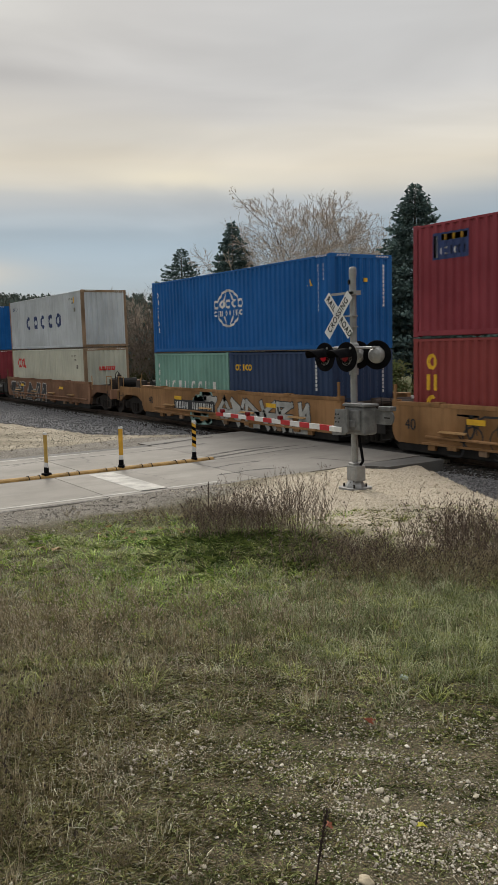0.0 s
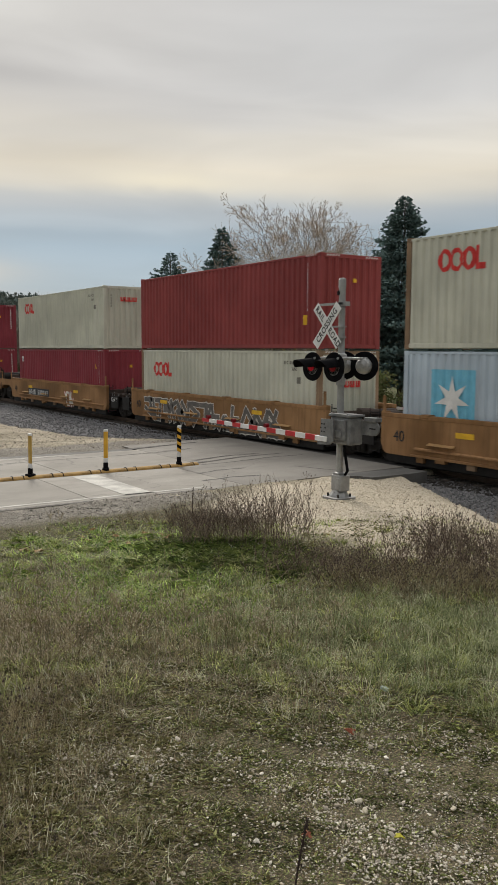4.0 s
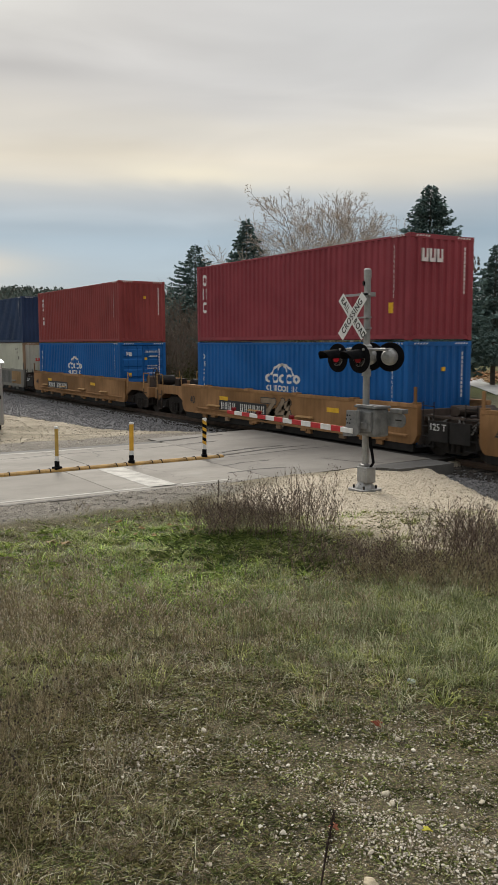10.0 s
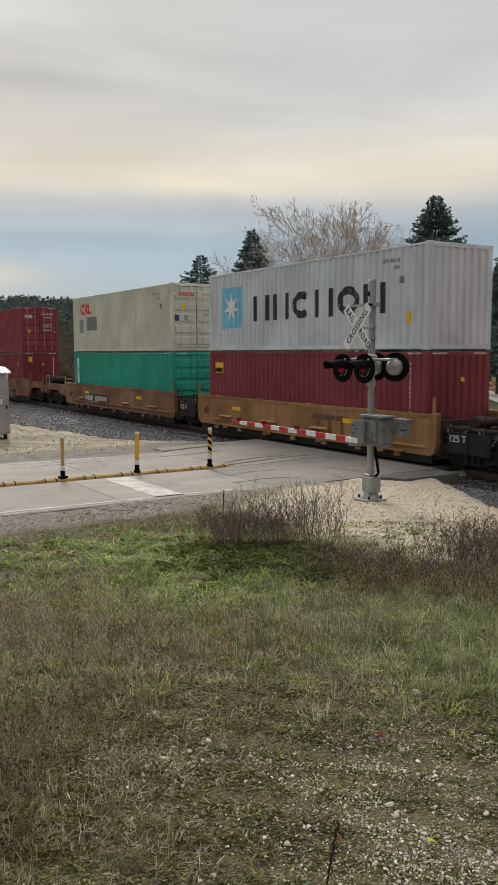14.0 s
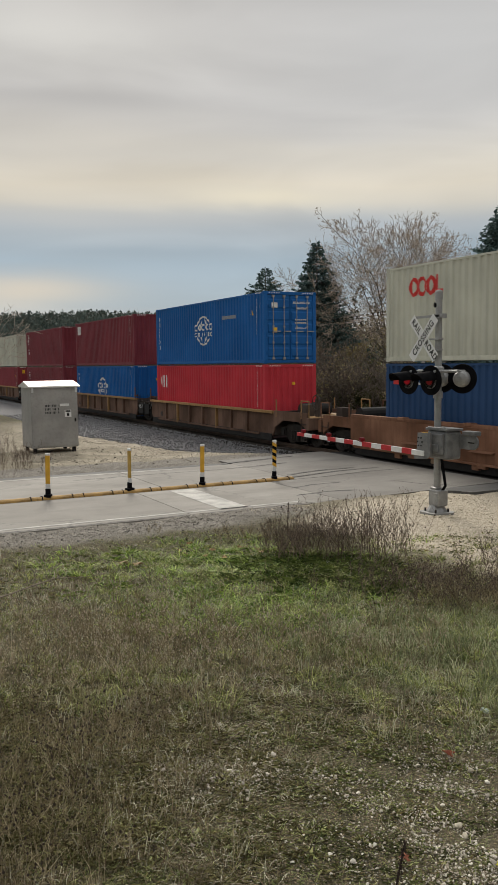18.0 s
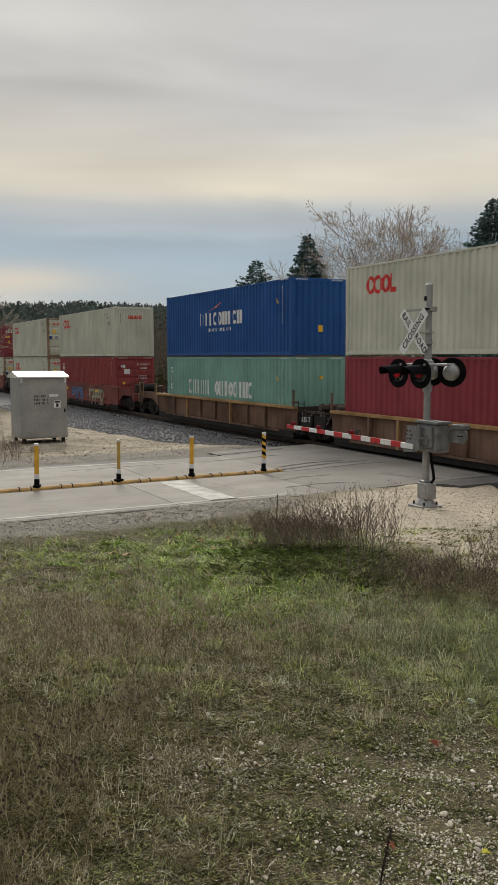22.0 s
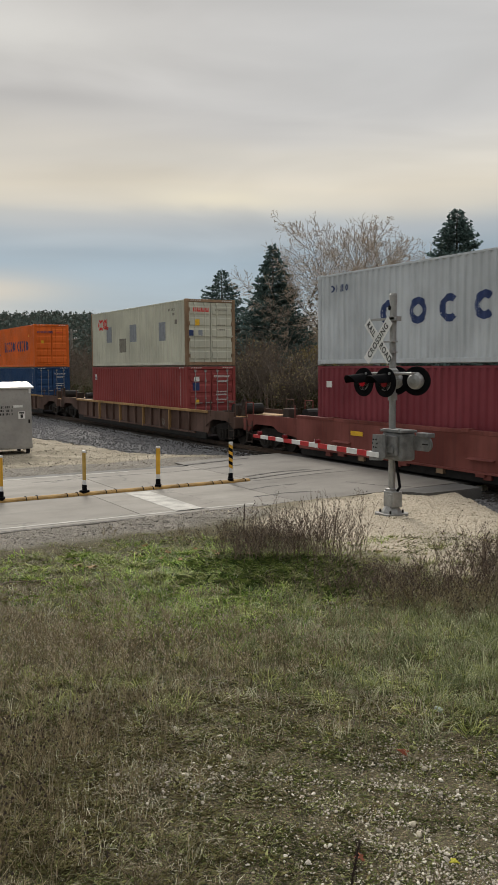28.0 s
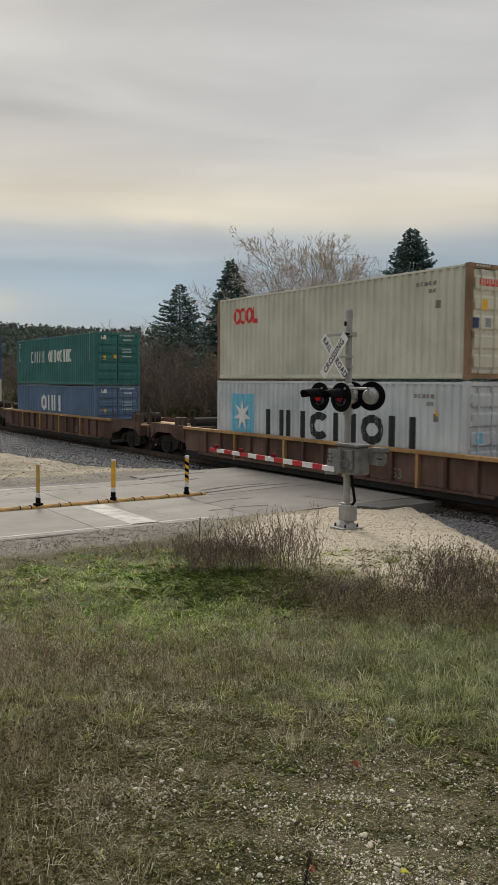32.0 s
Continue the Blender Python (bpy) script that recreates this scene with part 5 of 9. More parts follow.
C_GREY = paint("light_grey_container_paint", (0.50, 0.535, 0.56), 0.3, 0.35)
C_PALEBLUE = paint("pale_blue_grey_container_paint", (0.45, 0.53, 0.60), 0.2, 0.3)
C_MIDGREY = paint("mid_grey_container_paint", (0.22, 0.27, 0.29), 0.2, 0.35)
C_MINT = paint("mint_green_container_paint", (0.18, 0.345, 0.29), 0.25, 0.4)
C_PALEGREEN = paint("pale_green_container_paint", (0.27, 0.41, 0.285), 0.2, 0.35)
C_TEAL = paint("teal_green_container_paint", (0.02, 0.29, 0.20), 0.1, 0.3)
C_GREEN = paint("dark_green_container_paint", (0.04, 0.15, 0.14), 0.12, 0.35)
C_NAVY = paint("navy_container_paint", (0.022, 0.045, 0.105), 0.12, 0.3)
C_NAVYBLUE = paint("navy_blue_container_paint", (0.013, 0.05, 0.135), 0.1, 0.3)
C_DEEPBLUE = paint("deep_blue_container_paint", (0.008, 0.07, 0.25), 0.12, 0.3)
C_DUSTBLUE = paint("dusty_blue_container_paint", (0.10, 0.16, 0.25), 0.2, 0.4)
C_ORANGE = paint("orange_container_paint", (0.72, 0.145, 0.02), 0.12, 0.3)

ID_COL = ("column", 11.5, 2.62, 0.07, 0.10, 11, 0.035, 0.0, "white")
ID_COL2 = ("column", 11.75, 2.62, 0.06, 0.10, 4, 0.035, 0.0, "white")
ID_DARK = (("row", 10.3, 2.45, 0.07, 0.11, (1, 0, 2, 1, 0, 2, 0, 1), 0.03, 0.03, "tan"), ("row", 10.8, 2.25, 0.07, 0.11, (1, 0, 2), 0.03, 0.03, "tan"), ("rect", 11.05, 11.2, 1.85, 2.05, "tan"))
END_ID = ("end_column", 2.05, 2.6, 0.05, 0.09, 11, 0.03, "white")
CAUTION = ("end_rect", 0.42, 0.66, 2.3, 2.62, "yellow")
TRI_E = ("end_rect", 1.30, 1.42, 2.06, 2.18, "yellow")
SIDE_Y = ("rect", 11.35, 11.55, 0.75, 1.05, "yellow")
TRI_S = ("tri", 11.1, 2.1, 0.11, "yellow")
LEFT_COL = ("column", 0.42, 2.45, 0.17, 0.2, 6, 0.09, 0.045, "white")
RING = [("globe", 6.15, 1.55), LEFT_COL, ID_COL, ID_COL2, TRI_S, TRI_E, END_ID]
RING_LOW = [("globe", 5.98, 1.5), LEFT_COL, ID_COL, TRI_E, END_ID]
RED_LOGO = [("red_logo", 1.35, 2.22, 1.1), *ID_DARK, ("end_row", 0.85, 2.2, 0.18, 0.2, 4, 0.04, "red"), ("end_column", 0.35, 2.5, 0.05, 0.08, 5, 0.04, "tan")]
RED_LOGO_LOW = [("red_logo", 1.35, 2.12, 1.1), *ID_DARK, ("end_row", 0.8, 1.75, 0.18, 0.2, 4, 0.04, "red")]
DOORS_W = [("end_rect", 0.35, 0.62, 2.25, 2.45, "white"), ("end_row", 1.35, 2.42, 0.07, 0.09, 8, 0.03, "white"), ("end_row", 1.5, 2.2, 0.07, 0.08, 5, 0.03, "white"), ("end_row", 1.45, 1.75, 0.06, 0.06, 6, 0.03, "white"),
           ("end_row", 1.45, 1.62, 0.06, 0.06, 6, 0.03, "white"), ("end_row", 1.45, 1.4, 0.06, 0.06, 6, 0.03, "white"), ("end_rect", 0.4, 0.6, 1.25, 1.45, "yellow")]
DOORS_D = [("end_row", 0.35, 2.35, 0.16, 0.18, 4, 0.04, "red"), ("end_rect", 0.42, 0.66, 1.75, 2.02, "yellow"), ("end_rect", 0.15, 0.36, 1.3, 1.55, "navy"), ("end_rect", 0.6, 0.8, 1.3, 1.55, "grey"),
           ("end_row", 1.45, 2.4, 0.06, 0.08, 7, 0.03, "tan"), ("end_row", 1.5, 1.75, 0.06, 0.06, 5, 0.03, "tan"), ("end_row", 1.5, 1.55, 0.06, 0.06, 5, 0.03, "tan")]
PLAIN_RED = [("rect", 0.5, 0.78, 2.2, 2.5, "white"), ("rect", 0.54, 0.74, 2.24, 2.38, "navy"), ID_COL, ID_COL2, TRI_S, TRI_E, END_ID]
TALL_COLUMN = [("column", 0.85, 2.52, 0.28, 0.22, 6, 0.04, 0.055, "white"), ID_COL, ID_COL2, TRI_E, END_ID]
SHORT_COLUMN = [("column", 0.45, 2.55, 0.3, 0.42, 3, 0.1, 0.1, "white"), ID_COL, SIDE_Y, ("end_row", 0.45, 2.15, 0.22, 0.36, 3, 0.06, "white"), END_ID]
STAR = [("star", 1.75, 1.6, 0.75), ("row", 3.3, 1.05, 1.02, 0.88, (1, 1, 2, 1, 0, 1), 0.21, 0.24, "black"), *ID_DARK, SIDE_Y]
STAR_LOW = [("star", 1.75, 1.68, 0.75), ("row", 3.2, 1.08, 1.02, 0.86, (1, 1, 2, 1, 0, 1), 0.21, 0.24, "black"), *ID_DARK, TRI_S]
PALE_ROW = [("row", 2.65, 1.2, 0.38, 0.66, (2, 1, 3, 1, 1), 0.08, 0.12, "white"), ("row", 5.55, 1.2, 0.38, 0.66, (0, 1, 3, 0, 0, 3, 1, 2), 0.075, 0.12, "white"), ("column", 0.5, 2.4, 0.22, 0.26, 3, 0.14, 0.05, "white"), ID_COL]
GREY_ROW = [("row", 3.25, 1.12, 0.74, 0.75, (2, 0, 2, 2, 0), 0.52, 0.2, "navy"), ("row", 0.7, 2.3, 0.2, 0.22, (0, 3, 1, 0), 0.05, 0.05, "navy"), ("rect", 10.9, 11.1, 2.3, 2.6, "yellow"), *ID_DARK]

# name: front position, car style, top load, bottom load
# a load: (colour words, paint, marks, doors towards the head, rusty posts, height)
def load(words, mat, spec=(), doors=False, rusty=False, H=HC, bits="paint"):
    return dict(words=words, mat=mat, spec=list(spec), doors=doors, rusty=rusty, H=H, bits=bits)


DW, DD = DOORS_W, DOORS_D
TRAIN = [
    (4.45, "ochre", load("maroon container with a navy logo panel", C_MAROON, [("rect", 0.68, 1.95, 1.95, 2.62, "navy"), ("rect", 0.73, 0.88, 2.0, 2.55, "white"), ("rect", 1.0, 1.9, 2.42, 2.57, "yellow"), ("row", 0.95, 2.06, 0.12, 0.2, (0, 2, 1, 2, 0, 1), 0.04, 0.04, "white")]),
     load("brick red container with yellow vertical lettering", C_BRICK, [("column", 0.5, 2.5, 0.36, 0.42, 4, 0.12, 0.1, "yellow")])),
    (20.15, "ochre", load("blue container with a white ring logo", C_BLUE, RING), "pair"),
    (40.39, "ochre", load("light grey container with navy lettering and rusty posts", C_GREY, GREY_ROW, rusty=True), load("cream container with a red logo and rusty posts", C_CREAM, RED_LOGO_LOW, rusty=True)),
    (56.22, "ochre", load("blue container with a white ring logo", C_BLUE, RING), load("maroon container with a small logo", C_MAROON, PLAIN_RED)),
    (71.94, "ochre", load("cream container with a red logo and rusty posts", C_CREAM, RED_LOGO, rusty=True), load("pale blue-grey container with black lettering and a star", C_PALEBLUE, STAR_LOW)),
    (87.78, "ochre", load("plain brick red corrugated container", C_BRICK, [ID_COL, SIDE_Y, TRI_E]), load("cream container with a red logo", C_CREAM, RED_LOGO_LOW, rusty=True)),
    (103.85, "ochre", load("cream container with a red logo", C_CREAM, RED_LOGO), load("maroon container with a small logo panel", C_MAROON, PLAIN_RED)),
    (123.96, "ochre", load("maroon container with yellow stickers", C_MAROON, [*PLAIN_RED, CAUTION, SIDE_Y]), load("maroon container with white ID marks", C_MAROON, [ID_COL, SIDE_Y, TRI_S, TRI_E, END_ID, ("row", 9.6, 2.4, 0.07, 0.11, (1, 0, 2, 1, 0, 2, 0, 1), 0.03, 0.03, "white")])),
    (139.68, "ochre", load("blue container with a white ring logo", C_BLUE, RING), load("cream container with a red logo", C_CREAM, RED_LOGO_LOW)),
    (155.30, "ochre", load("pale green container, lower than the rest", C_PALEGREEN, [("column", 10.7, 2.3, 0.06, 0.08, 10, 0.03, 0.0, "pale")], H=2.591), load("brick red container with white vertical lettering", C_BRICK, TALL_COLUMN)),
    (170.90, "ochre", load("maroon container with yellow stickers", C_MAROON, [*PLAIN_RED, CAUTION]), load("grey container with a faint emblem", C_MIDGREY, [("row", 0.8, 2.2, 0.2, 0.24, (1, 1, 1), 0.06, 0.04, "pale"), ("column", 11.2, 2.6, 0.06, 0.1, 8, 0.03, 0.0, "pale"), TRI_E])),
    (186.55, "ochre", load("maroon container with white vertical lettering", C_MAROON, SHORT_COLUMN), load("blue container with a white ring logo", C_BLUE, RING_LOW)),
    (206.60, "ochre", load("brick red container with white vertical lettering", C_BRICK, TALL_COLUMN), load("blue container with a white ring logo, doors ahead", C_BLUE, [*RING_LOW, *DW], True)),
    (222.08, "grey", load("navy container with a yellow logo", C_NAVY, [("row", 0.68, 2.28, 0.24, 0.28, (0, 2, 1, 2, 0), 0.05, 0.07, "yellow"), ID_COL, TRI_E, END_ID]), load("cream container with a red logo", C_CREAM, RED_LOGO_LOW, rusty=True)),
    (237.79, "ochre", load("plain maroon container with white ID marks", C_MAROON, [ID_COL, ID_COL2, SIDE_Y, TRI_E, END_ID]), load("faded orange-red container with white vertical lettering", C_RUSTORANGE, TALL_COLUMN)),
    (253.41, "ochre", load("light grey container with black lettering and a star", C_GREY, STAR), load("dark red container with a small yellow logo panel", C_DARKRED, [("rect", 0.4, 1.1, 2.1, 2.5, "yellow"), ("rect", 0.45, 1.05, 2.12, 2.3, "black"), ID_COL, TRI_E])),
    (268.95, "ochre", load("patched cream container with a red logo, doors ahead", C_CREAM, [*RED_LOGO[:4], ("rect", 0.9, 1.5, 1.0, 1.7, "grey"), ("rect", 2.0, 3.4, 1.1, 1.8, "tan"), *DD], True), load("teal green container with a white lettering panel", C_TEAL, [("rect", 0.35, 0.65, 0.7, 2.6, "white"), ("column", 0.4, 2.5, 0.2, 0.3, 5, 0.08, 0.05, "black")], True)),
    (291.02, "brown", load("maroon container with a pale logo panel, doors ahead", C_MAROON, [("rect", 0.35, 1.2, 2.05, 2.62, "pale"), ("row", 0.5, 2.2, 0.14, 0.2, (0, 1, 2), 0.05, 0.05, "white"), ID_COL, *DW[1:], ("end_rect", 0.25, 0.75, 2.2, 2.4, "pale")], True, bits="zinc"), load("dark red container with a small logo", C_DARKRED, [*PLAIN_RED, CAUTION])),
    (313.02, "brown", load("cream container with a red logo, doors ahead", C_CREAM, [*RED_LOGO[:4], *DD], True), load("dusty navy container with a white logo", C_NAVYBLUE, [("row", 0.75, 2.25, 0.17, 0.22, (0, 2, 1, 2, 0), 0.04, 0.05, "white"), ("rect", 0.35, 0.65, 2.25, 2.42, "red"), ID_COL, TRI_E, END_ID])),
    (333.39, "ribbed", load("blue container with a white ring logo, doors ahead", C_BLUE, [*RING[:5], ("rect", 8.2, 9.6, 1.95, 2.1, "grey"), *DW], True, bits="zinc"), load("bright red container with a white logo", C_RED, [("row", 0.58, 1.78, 0.24, 0.62, (2, 1, 3), 0.06, 0.13, "white"), ID_COL, TRI_E])),
    (349.17, "ribbed", load("dark red container with a pale logo panel", C_DARKRED, [("rect", 0.55, 1.3, 2.1, 2.65, "white"), ("row", 0.65, 2.2, 0.14, 0.26, (0, 1, 2), 0.06, 0.05, "pale"), ID_COL, END_ID]), load("blue container with a white ring logo", C_BLUE, RING_LOW)),
    (365.09, "ribbed", load("dark red container with white vertical lettering", C_DARKRED, TALL_COLUMN), load("dark red container with white vertical lettering", C_DARKRED, TALL_COLUMN)),
    (381.37, "ribbed", load("cream container with red logos", C_CREAM, RED_LOGO), load("maroon container with a yellow sticker", C_MAROON, [ID_COL, TRI_S, CAUTION, TRI_E])),
    (397.16, "ribbed", load("deep blue container with white lettering and an orange swoosh", C_DEEPBLUE, [("row", 4.0, 1.35, 0.38, 0.56, (1, 3, 3, 2, 0, 1, 3, 2, 1), 0.09, 0.13, "white"), ("row", 4.9, 1.08, 0.14, 0.14, (1, 0, 2, 1, 3, 2, 0, 1, 2, 0, 1, 3), 0.06, 0.04, "white"), ("swoosh", 4.6, 1.92), ID_COL, TRI_S, ("end_rect", 1.2, 1.4, 0.9, 1.15, "yellow")]), load("mint green container with white lettering", C_MINT, [*PALE_ROW, TRI_S, TRI_E])),
    (417.43, "red", load("cream container with red logos", C_CREAM, RED_LOGO), load("brick red container with white vertical lettering, doors ahead", C_BRICK, [*TALL_COLUMN[:3], *DW, ("end_rect", 0.55, 0.9, 1.9, 2.2, "white")], True)),
    (433.07, "black", load("cream container with a red logo, doors ahead", C_CREAM, [*RED_LOGO[:4], *DD], True, True), load("cream container with a red logo, doors ahead", C_CREAM, [*RED_LOGO_LOW[:4], *DD], True, True)),
    (449.18, "red", load("maroon container with white vertical lettering, doors ahead", C_DARKRED, [*SHORT_COLUMN[:3], ("end_row", 0.25, 2.2, 0.18, 0.3, 3, 0.05, "white"), *DW[1:], ("end_rect", 0.2, 0.6, 1.75, 1.92, "yellow")], True), load("cream container with a red logo, doors ahead", C_CREAM, [*RED_LOGO_LOW[:4], *DD], True, True)),
    (465.22, "red", load("maroon container with a small logo, doors ahead", C_MAROON, [*PLAIN_RED[:4], SIDE_Y, *DW, ("end_rect", 0.3, 0.6, 2.0, 2.3, "navy")], True), load("maroon container with a small logo, doors ahead", C_BRICK, [*PLAIN_RED[:4], *DW, ("end_rect", 0.3, 0.65, 1.85, 2.2, "navy")], True)),
    (480.66, "red", load("light grey container with navy lettering, doors ahead", C_GREY, [*GREY_ROW, ("end_rect", 0.3, 0.6, 1.95, 2.25, "navy"), ("end_rect", 0.25, 0.6, 1.5, 1.72, "yellow"), *DD[4:]], True), load("dark red steel container with doors ahead", C_DARKRED, [ID_COL, ("rect", 0.5, 0.8, 2.2, 2.4, "white"), *DW], True)),
    (502.89, "long", load("patched cream container with a red logo, doors ahead", C_CREAM, [*RED_LOGO[:4], ("rect", 2.3, 3.1, 1.25, 2.05, "grey"), ("rect", 5.6, 6.5, 1.2, 2.05, "grey"), ("rect", 9.2, 10.0, 1.15, 2.0, "grey"), ("rect", 4.2, 5.1, 0.7, 1.4, "tan"), *DD], True, True), load("brick red container with a small logo, doors ahead", C_BRICK, [*PLAIN_RED[:4], SIDE_Y, *DW, ("end_rect", 0.3, 0.62, 1.85, 2.2, "navy")], True, bits="zinc")),
    (526.69, "long", load("orange container with navy lettering, doors ahead", C_ORANGE, [("wing", 1.95, 1.5, 1.05), ("row", 4.15, 1.1, 0.46, 0.74, (1, 0, 0, 0, 0, 3, 2, 3, 0, 3, 0), 0.14, 0.15, "navy"), ("tri", 10.9, 2.2, 0.12, "yellow"), ("end_row", 0.25, 2.3, 0.08, 0.14, 10, 0.03, "navy"), ("end_rect", 0.5, 0.68, 1.6, 1.8, "yellow"), ("end_row", 1.5, 2.3, 0.06, 0.08, 6, 0.03, "red")], True), load("navy blue container with a yellow logo, doors ahead", C_NAVYBLUE, [("row", 0.45, 2.2, 0.16, 0.24, (0, 2, 1, 2, 0), 0.03, 0.05, "yellow"), ID_COL, *DW[1:6]], True, bits="zinc")),
    (550.58, "long", load("cream container with a red logo, doors ahead", C_CREAM, [*RED_LOGO[:4], *DD], True, True), load("light grey container with black lettering and a star, doors ahead", C_GREY, [*STAR_LOW, ("end_rect", 0.35, 0.6, 1.3, 1.6, "sky"), *DD[4:]], True)),
    (574.50, "long", load("dark green container with white lettering, doors ahead", C_GREEN, [*PALE_ROW, *DW, ("end_rect", 1.0, 1.15, 1.3, 1.5, "yellow")], True, H=2.591), load("dusty blue container with white lettering, doors ahead", C_DUSTBLUE, [("row", 4.3, 1.2, 0.9, 0.85, (0, 1, 1), 0.15, 0.24, "white"), *DW], True, H=2.591)),
    (598.30, "long", load("blue steel container with doors ahead", C_BLUE, DW, True), load("cream steel container with doors ahead", C_CREAM, DD, True)),
]

MOVERS = []  # (thing, y at the start, height)
SILL = 0.24
OCH, GRF = (0.36, 0.18, 0.05), {}
for i, (f, style, top, low) in enumerate(TRAIN):
    L = 12.19
    gap_f = f - TRAIN[i - 1][0] - L if i else 3.5
    gap_r = TRAIN[i + 1][0] - f - L if i + 1 < len(TRAIN) else 11.6
    af, ar = gap_f < 5, gap_r < 5
    if i == 0:
        gap_f, af = 3.5, True
    single = style in ("brown", "long")
    ef, er = gap_f / 2, gap_r / 2
    if style == "brown":
        wf, wr = min(ef - 2.4, 2.0), min(er - 2.4, 2.0)
    elif style == "long":
        wf, wr = min(2.3, ef - 2.6), min(2.3, er - 2.6)
    else:
        wf, wr = (0.62 if af else 1.0), (0.62 if ar else 1.0)
    words = {"ochre": "faded ochre well car with smooth sides and grimy sill", "grey": "grey and tan well car covered in graffiti", "brown": "rusty brown single well car with smooth sides",
             "ribbed": "brown well car with ribbed sides and a worn yellow top chord", "red": "oxide red well car with graffiti on its smooth sides",
             "black": "ochre well car with bold black graffiti", "long": "long dark brown well car with many side ribs"}[style]
    car = well_car(words, "ochre" if style == "black" else style, ef, er, af, ar, wf, wr, coat=paint("umber_car_paint", (0.19, 0.095, 0.05), 0.7, 0.8, 0.8, 0.3) if i in (2, 16) else None)
    MOVERS.append((car, f, 0.0))
    if low == "pair":
        rear = container("container", "short mint green container with white lettering", C_MINT, 6.06, 2.591, spec=[("row", 1.0, 0.9, 0.3, 0.6, (1, 0, 3, 1, 2, 0, 1, 3), 0.25, 0.09, "white"), ("column", 0.3, 2.2, 0.2, 0.22, 5, 0.08, 0.05, "white")])
        ahead = container("container", "short navy container with a yellow logo", C_NAVY, 6.06, 2.591, spec=[("row", 0.45, 1.95, 0.17, 0.22, (0, 2, 1, 2, 0), 0.04, 0.05, "yellow"), ("column", 5.2, 2.3, 0.06, 0.09, 8, 0.03, 0, "white"), ("end_column", 2.0, 2.3, 0.05, 0.09, 9, 0.03, "white")])
        MOVERS += [(rear, f + 6.13, SILL), (ahead, f, SILL)]
        h = 2.591
    else:
        c = container("container", low["words"], low["mat"], L, low["H"], low["doors"], RUST if low["rusty"] else None, low["spec"], low["bits"])
        MOVERS.append((c, f, SILL))
        h = low["H"]
    c = container("container", top["words"], top["mat"], L, top["H"], top["doors"], RUST if top["rusty"] else None, top["spec"], top["bits"])
    MOVERS.append((c, f, SILL + h + 0.045))
    # lettering and sprayed paint on the cars
    W, BK, SIL = (0.62, 0.6, 0.55), (0.02, 0.02, 0.022), (0.36, 0.36, 0.34)
    if style in ("ochre", "grey"):
        text_mark("40", 0.42, MARKS["black"], car, near_text(-HALF - 0.012, L - 0.4 + wr * 0.5, 0.85), "black length numerals")
    if style in ("ribbed",):
        text_mark("40", 0.36, MARKS["black"], car, near_text(-HALF + 0.09, L - 0.9, 0.62), "black length numerals")
    if style == "red":
        text_mark("40", 0.42, MARKS["white"], car, near_text(-HALF - 0.012, L - 0.2, 0.55), "white length numerals")
    if style == "long":
        text_mark("53", 0.40, MARKS["tan"], car, near_text(-HALF + 0.09, 2.35, 0.6), "faded length numerals")
    if i in (1, 6, 7, 11, 12, 16):
        bars_plate(car, 8.5, 0.78, MARKS["black"], MARKS["white"], 11, 0.28, 0.27)
    if style in ("ochre", "brown", "red"):
        for yy in (3.1, 9.8):
            part("reflector", Shape().box(-HALF - 0.012, -HALF, yy - 0.3, yy + 0.3, 0.98, 1.12), MARKS["yellow"], car, "yellow reflector strip")
    if style == "ochre" and i in (4, 8, 9, 14, 15):
        d = Shape()
        for k in range(3):
            yy = 4.6 - k * 0.62
            d.box(-HALF - 0.01, -HALF, yy, yy + 0.14, 0.55, 1.15)
            d.box(-HALF - 0.01, -HALF, yy - 0.2, yy + 0.36, 1.02, 1.17)
        part("lettering", d, plain("brown_lettering_paint", (0.12, 0.05, 0.03), 0.7), car, "faded brown block lettering")
    if i == 0:
        graffiti(car, 1, 6.5, 10.8, 0.15, 1.2, [BK], 16, 0.03)
    elif i == 1:
        graffiti(car, 2, 0.9, 7.6, 0.12, 1.3, [SIL, BK], 18, 0.05)
        graffiti(car, 22, 7.2, 8.3, 0.2, 1.3, [(0.2, 0.33, 0.3)], 8, 0.16)
    elif i == 2:
        graffiti(car, 3, 5.5, 12.0, 0.15, 1.3, [BK, W], 22, 0.045)
    elif i == 3:
        graffiti(car, 4, 0.8, 12.3, 0.1, 1.3, [(0.30, 0.27, 0.19), (0.10, 0.16, 0.08), BK], 22, 0.05)
    elif i == 5:
        graffiti(car, 5, 1.5, 11.5, 0.2, 1.25, [(0.12, 0.11, 0.10), W], 20, 0.04)
    elif i == 6:
        graffiti(car, 6, 3.4, 4.6, 0.2, 1.1, [W, (0.35, 0.03, 0.05)], 6, 0.04)
    elif i == 7:
        graffiti(car, 7, 9.4, 11.3, 0.3, 0.98, [(0.42, 0.32, 0.22), BK], 8, 0.03)
    elif i == 8:
        graffiti(car, 8, 10.2, 11.4, 0.4, 1.2, [W], 7, 0.022)
    elif i == 10:
        graffiti(car, 9, 8.0, 9.4, 0.25, 1.25, [W, (0.25, 0.05, 0.06)], 6, 0.03)
        graffiti(car, 10, 2.0, 5.6, 0.2, 1.1, [BK], 10, 0.018)
    elif i == 11:
        graffiti(car, 11, 5.4, 7.2, 0.25, 1.3, [(0.2, 0.15, 0.1), BK], 8, 0.03)
    elif i == 13:
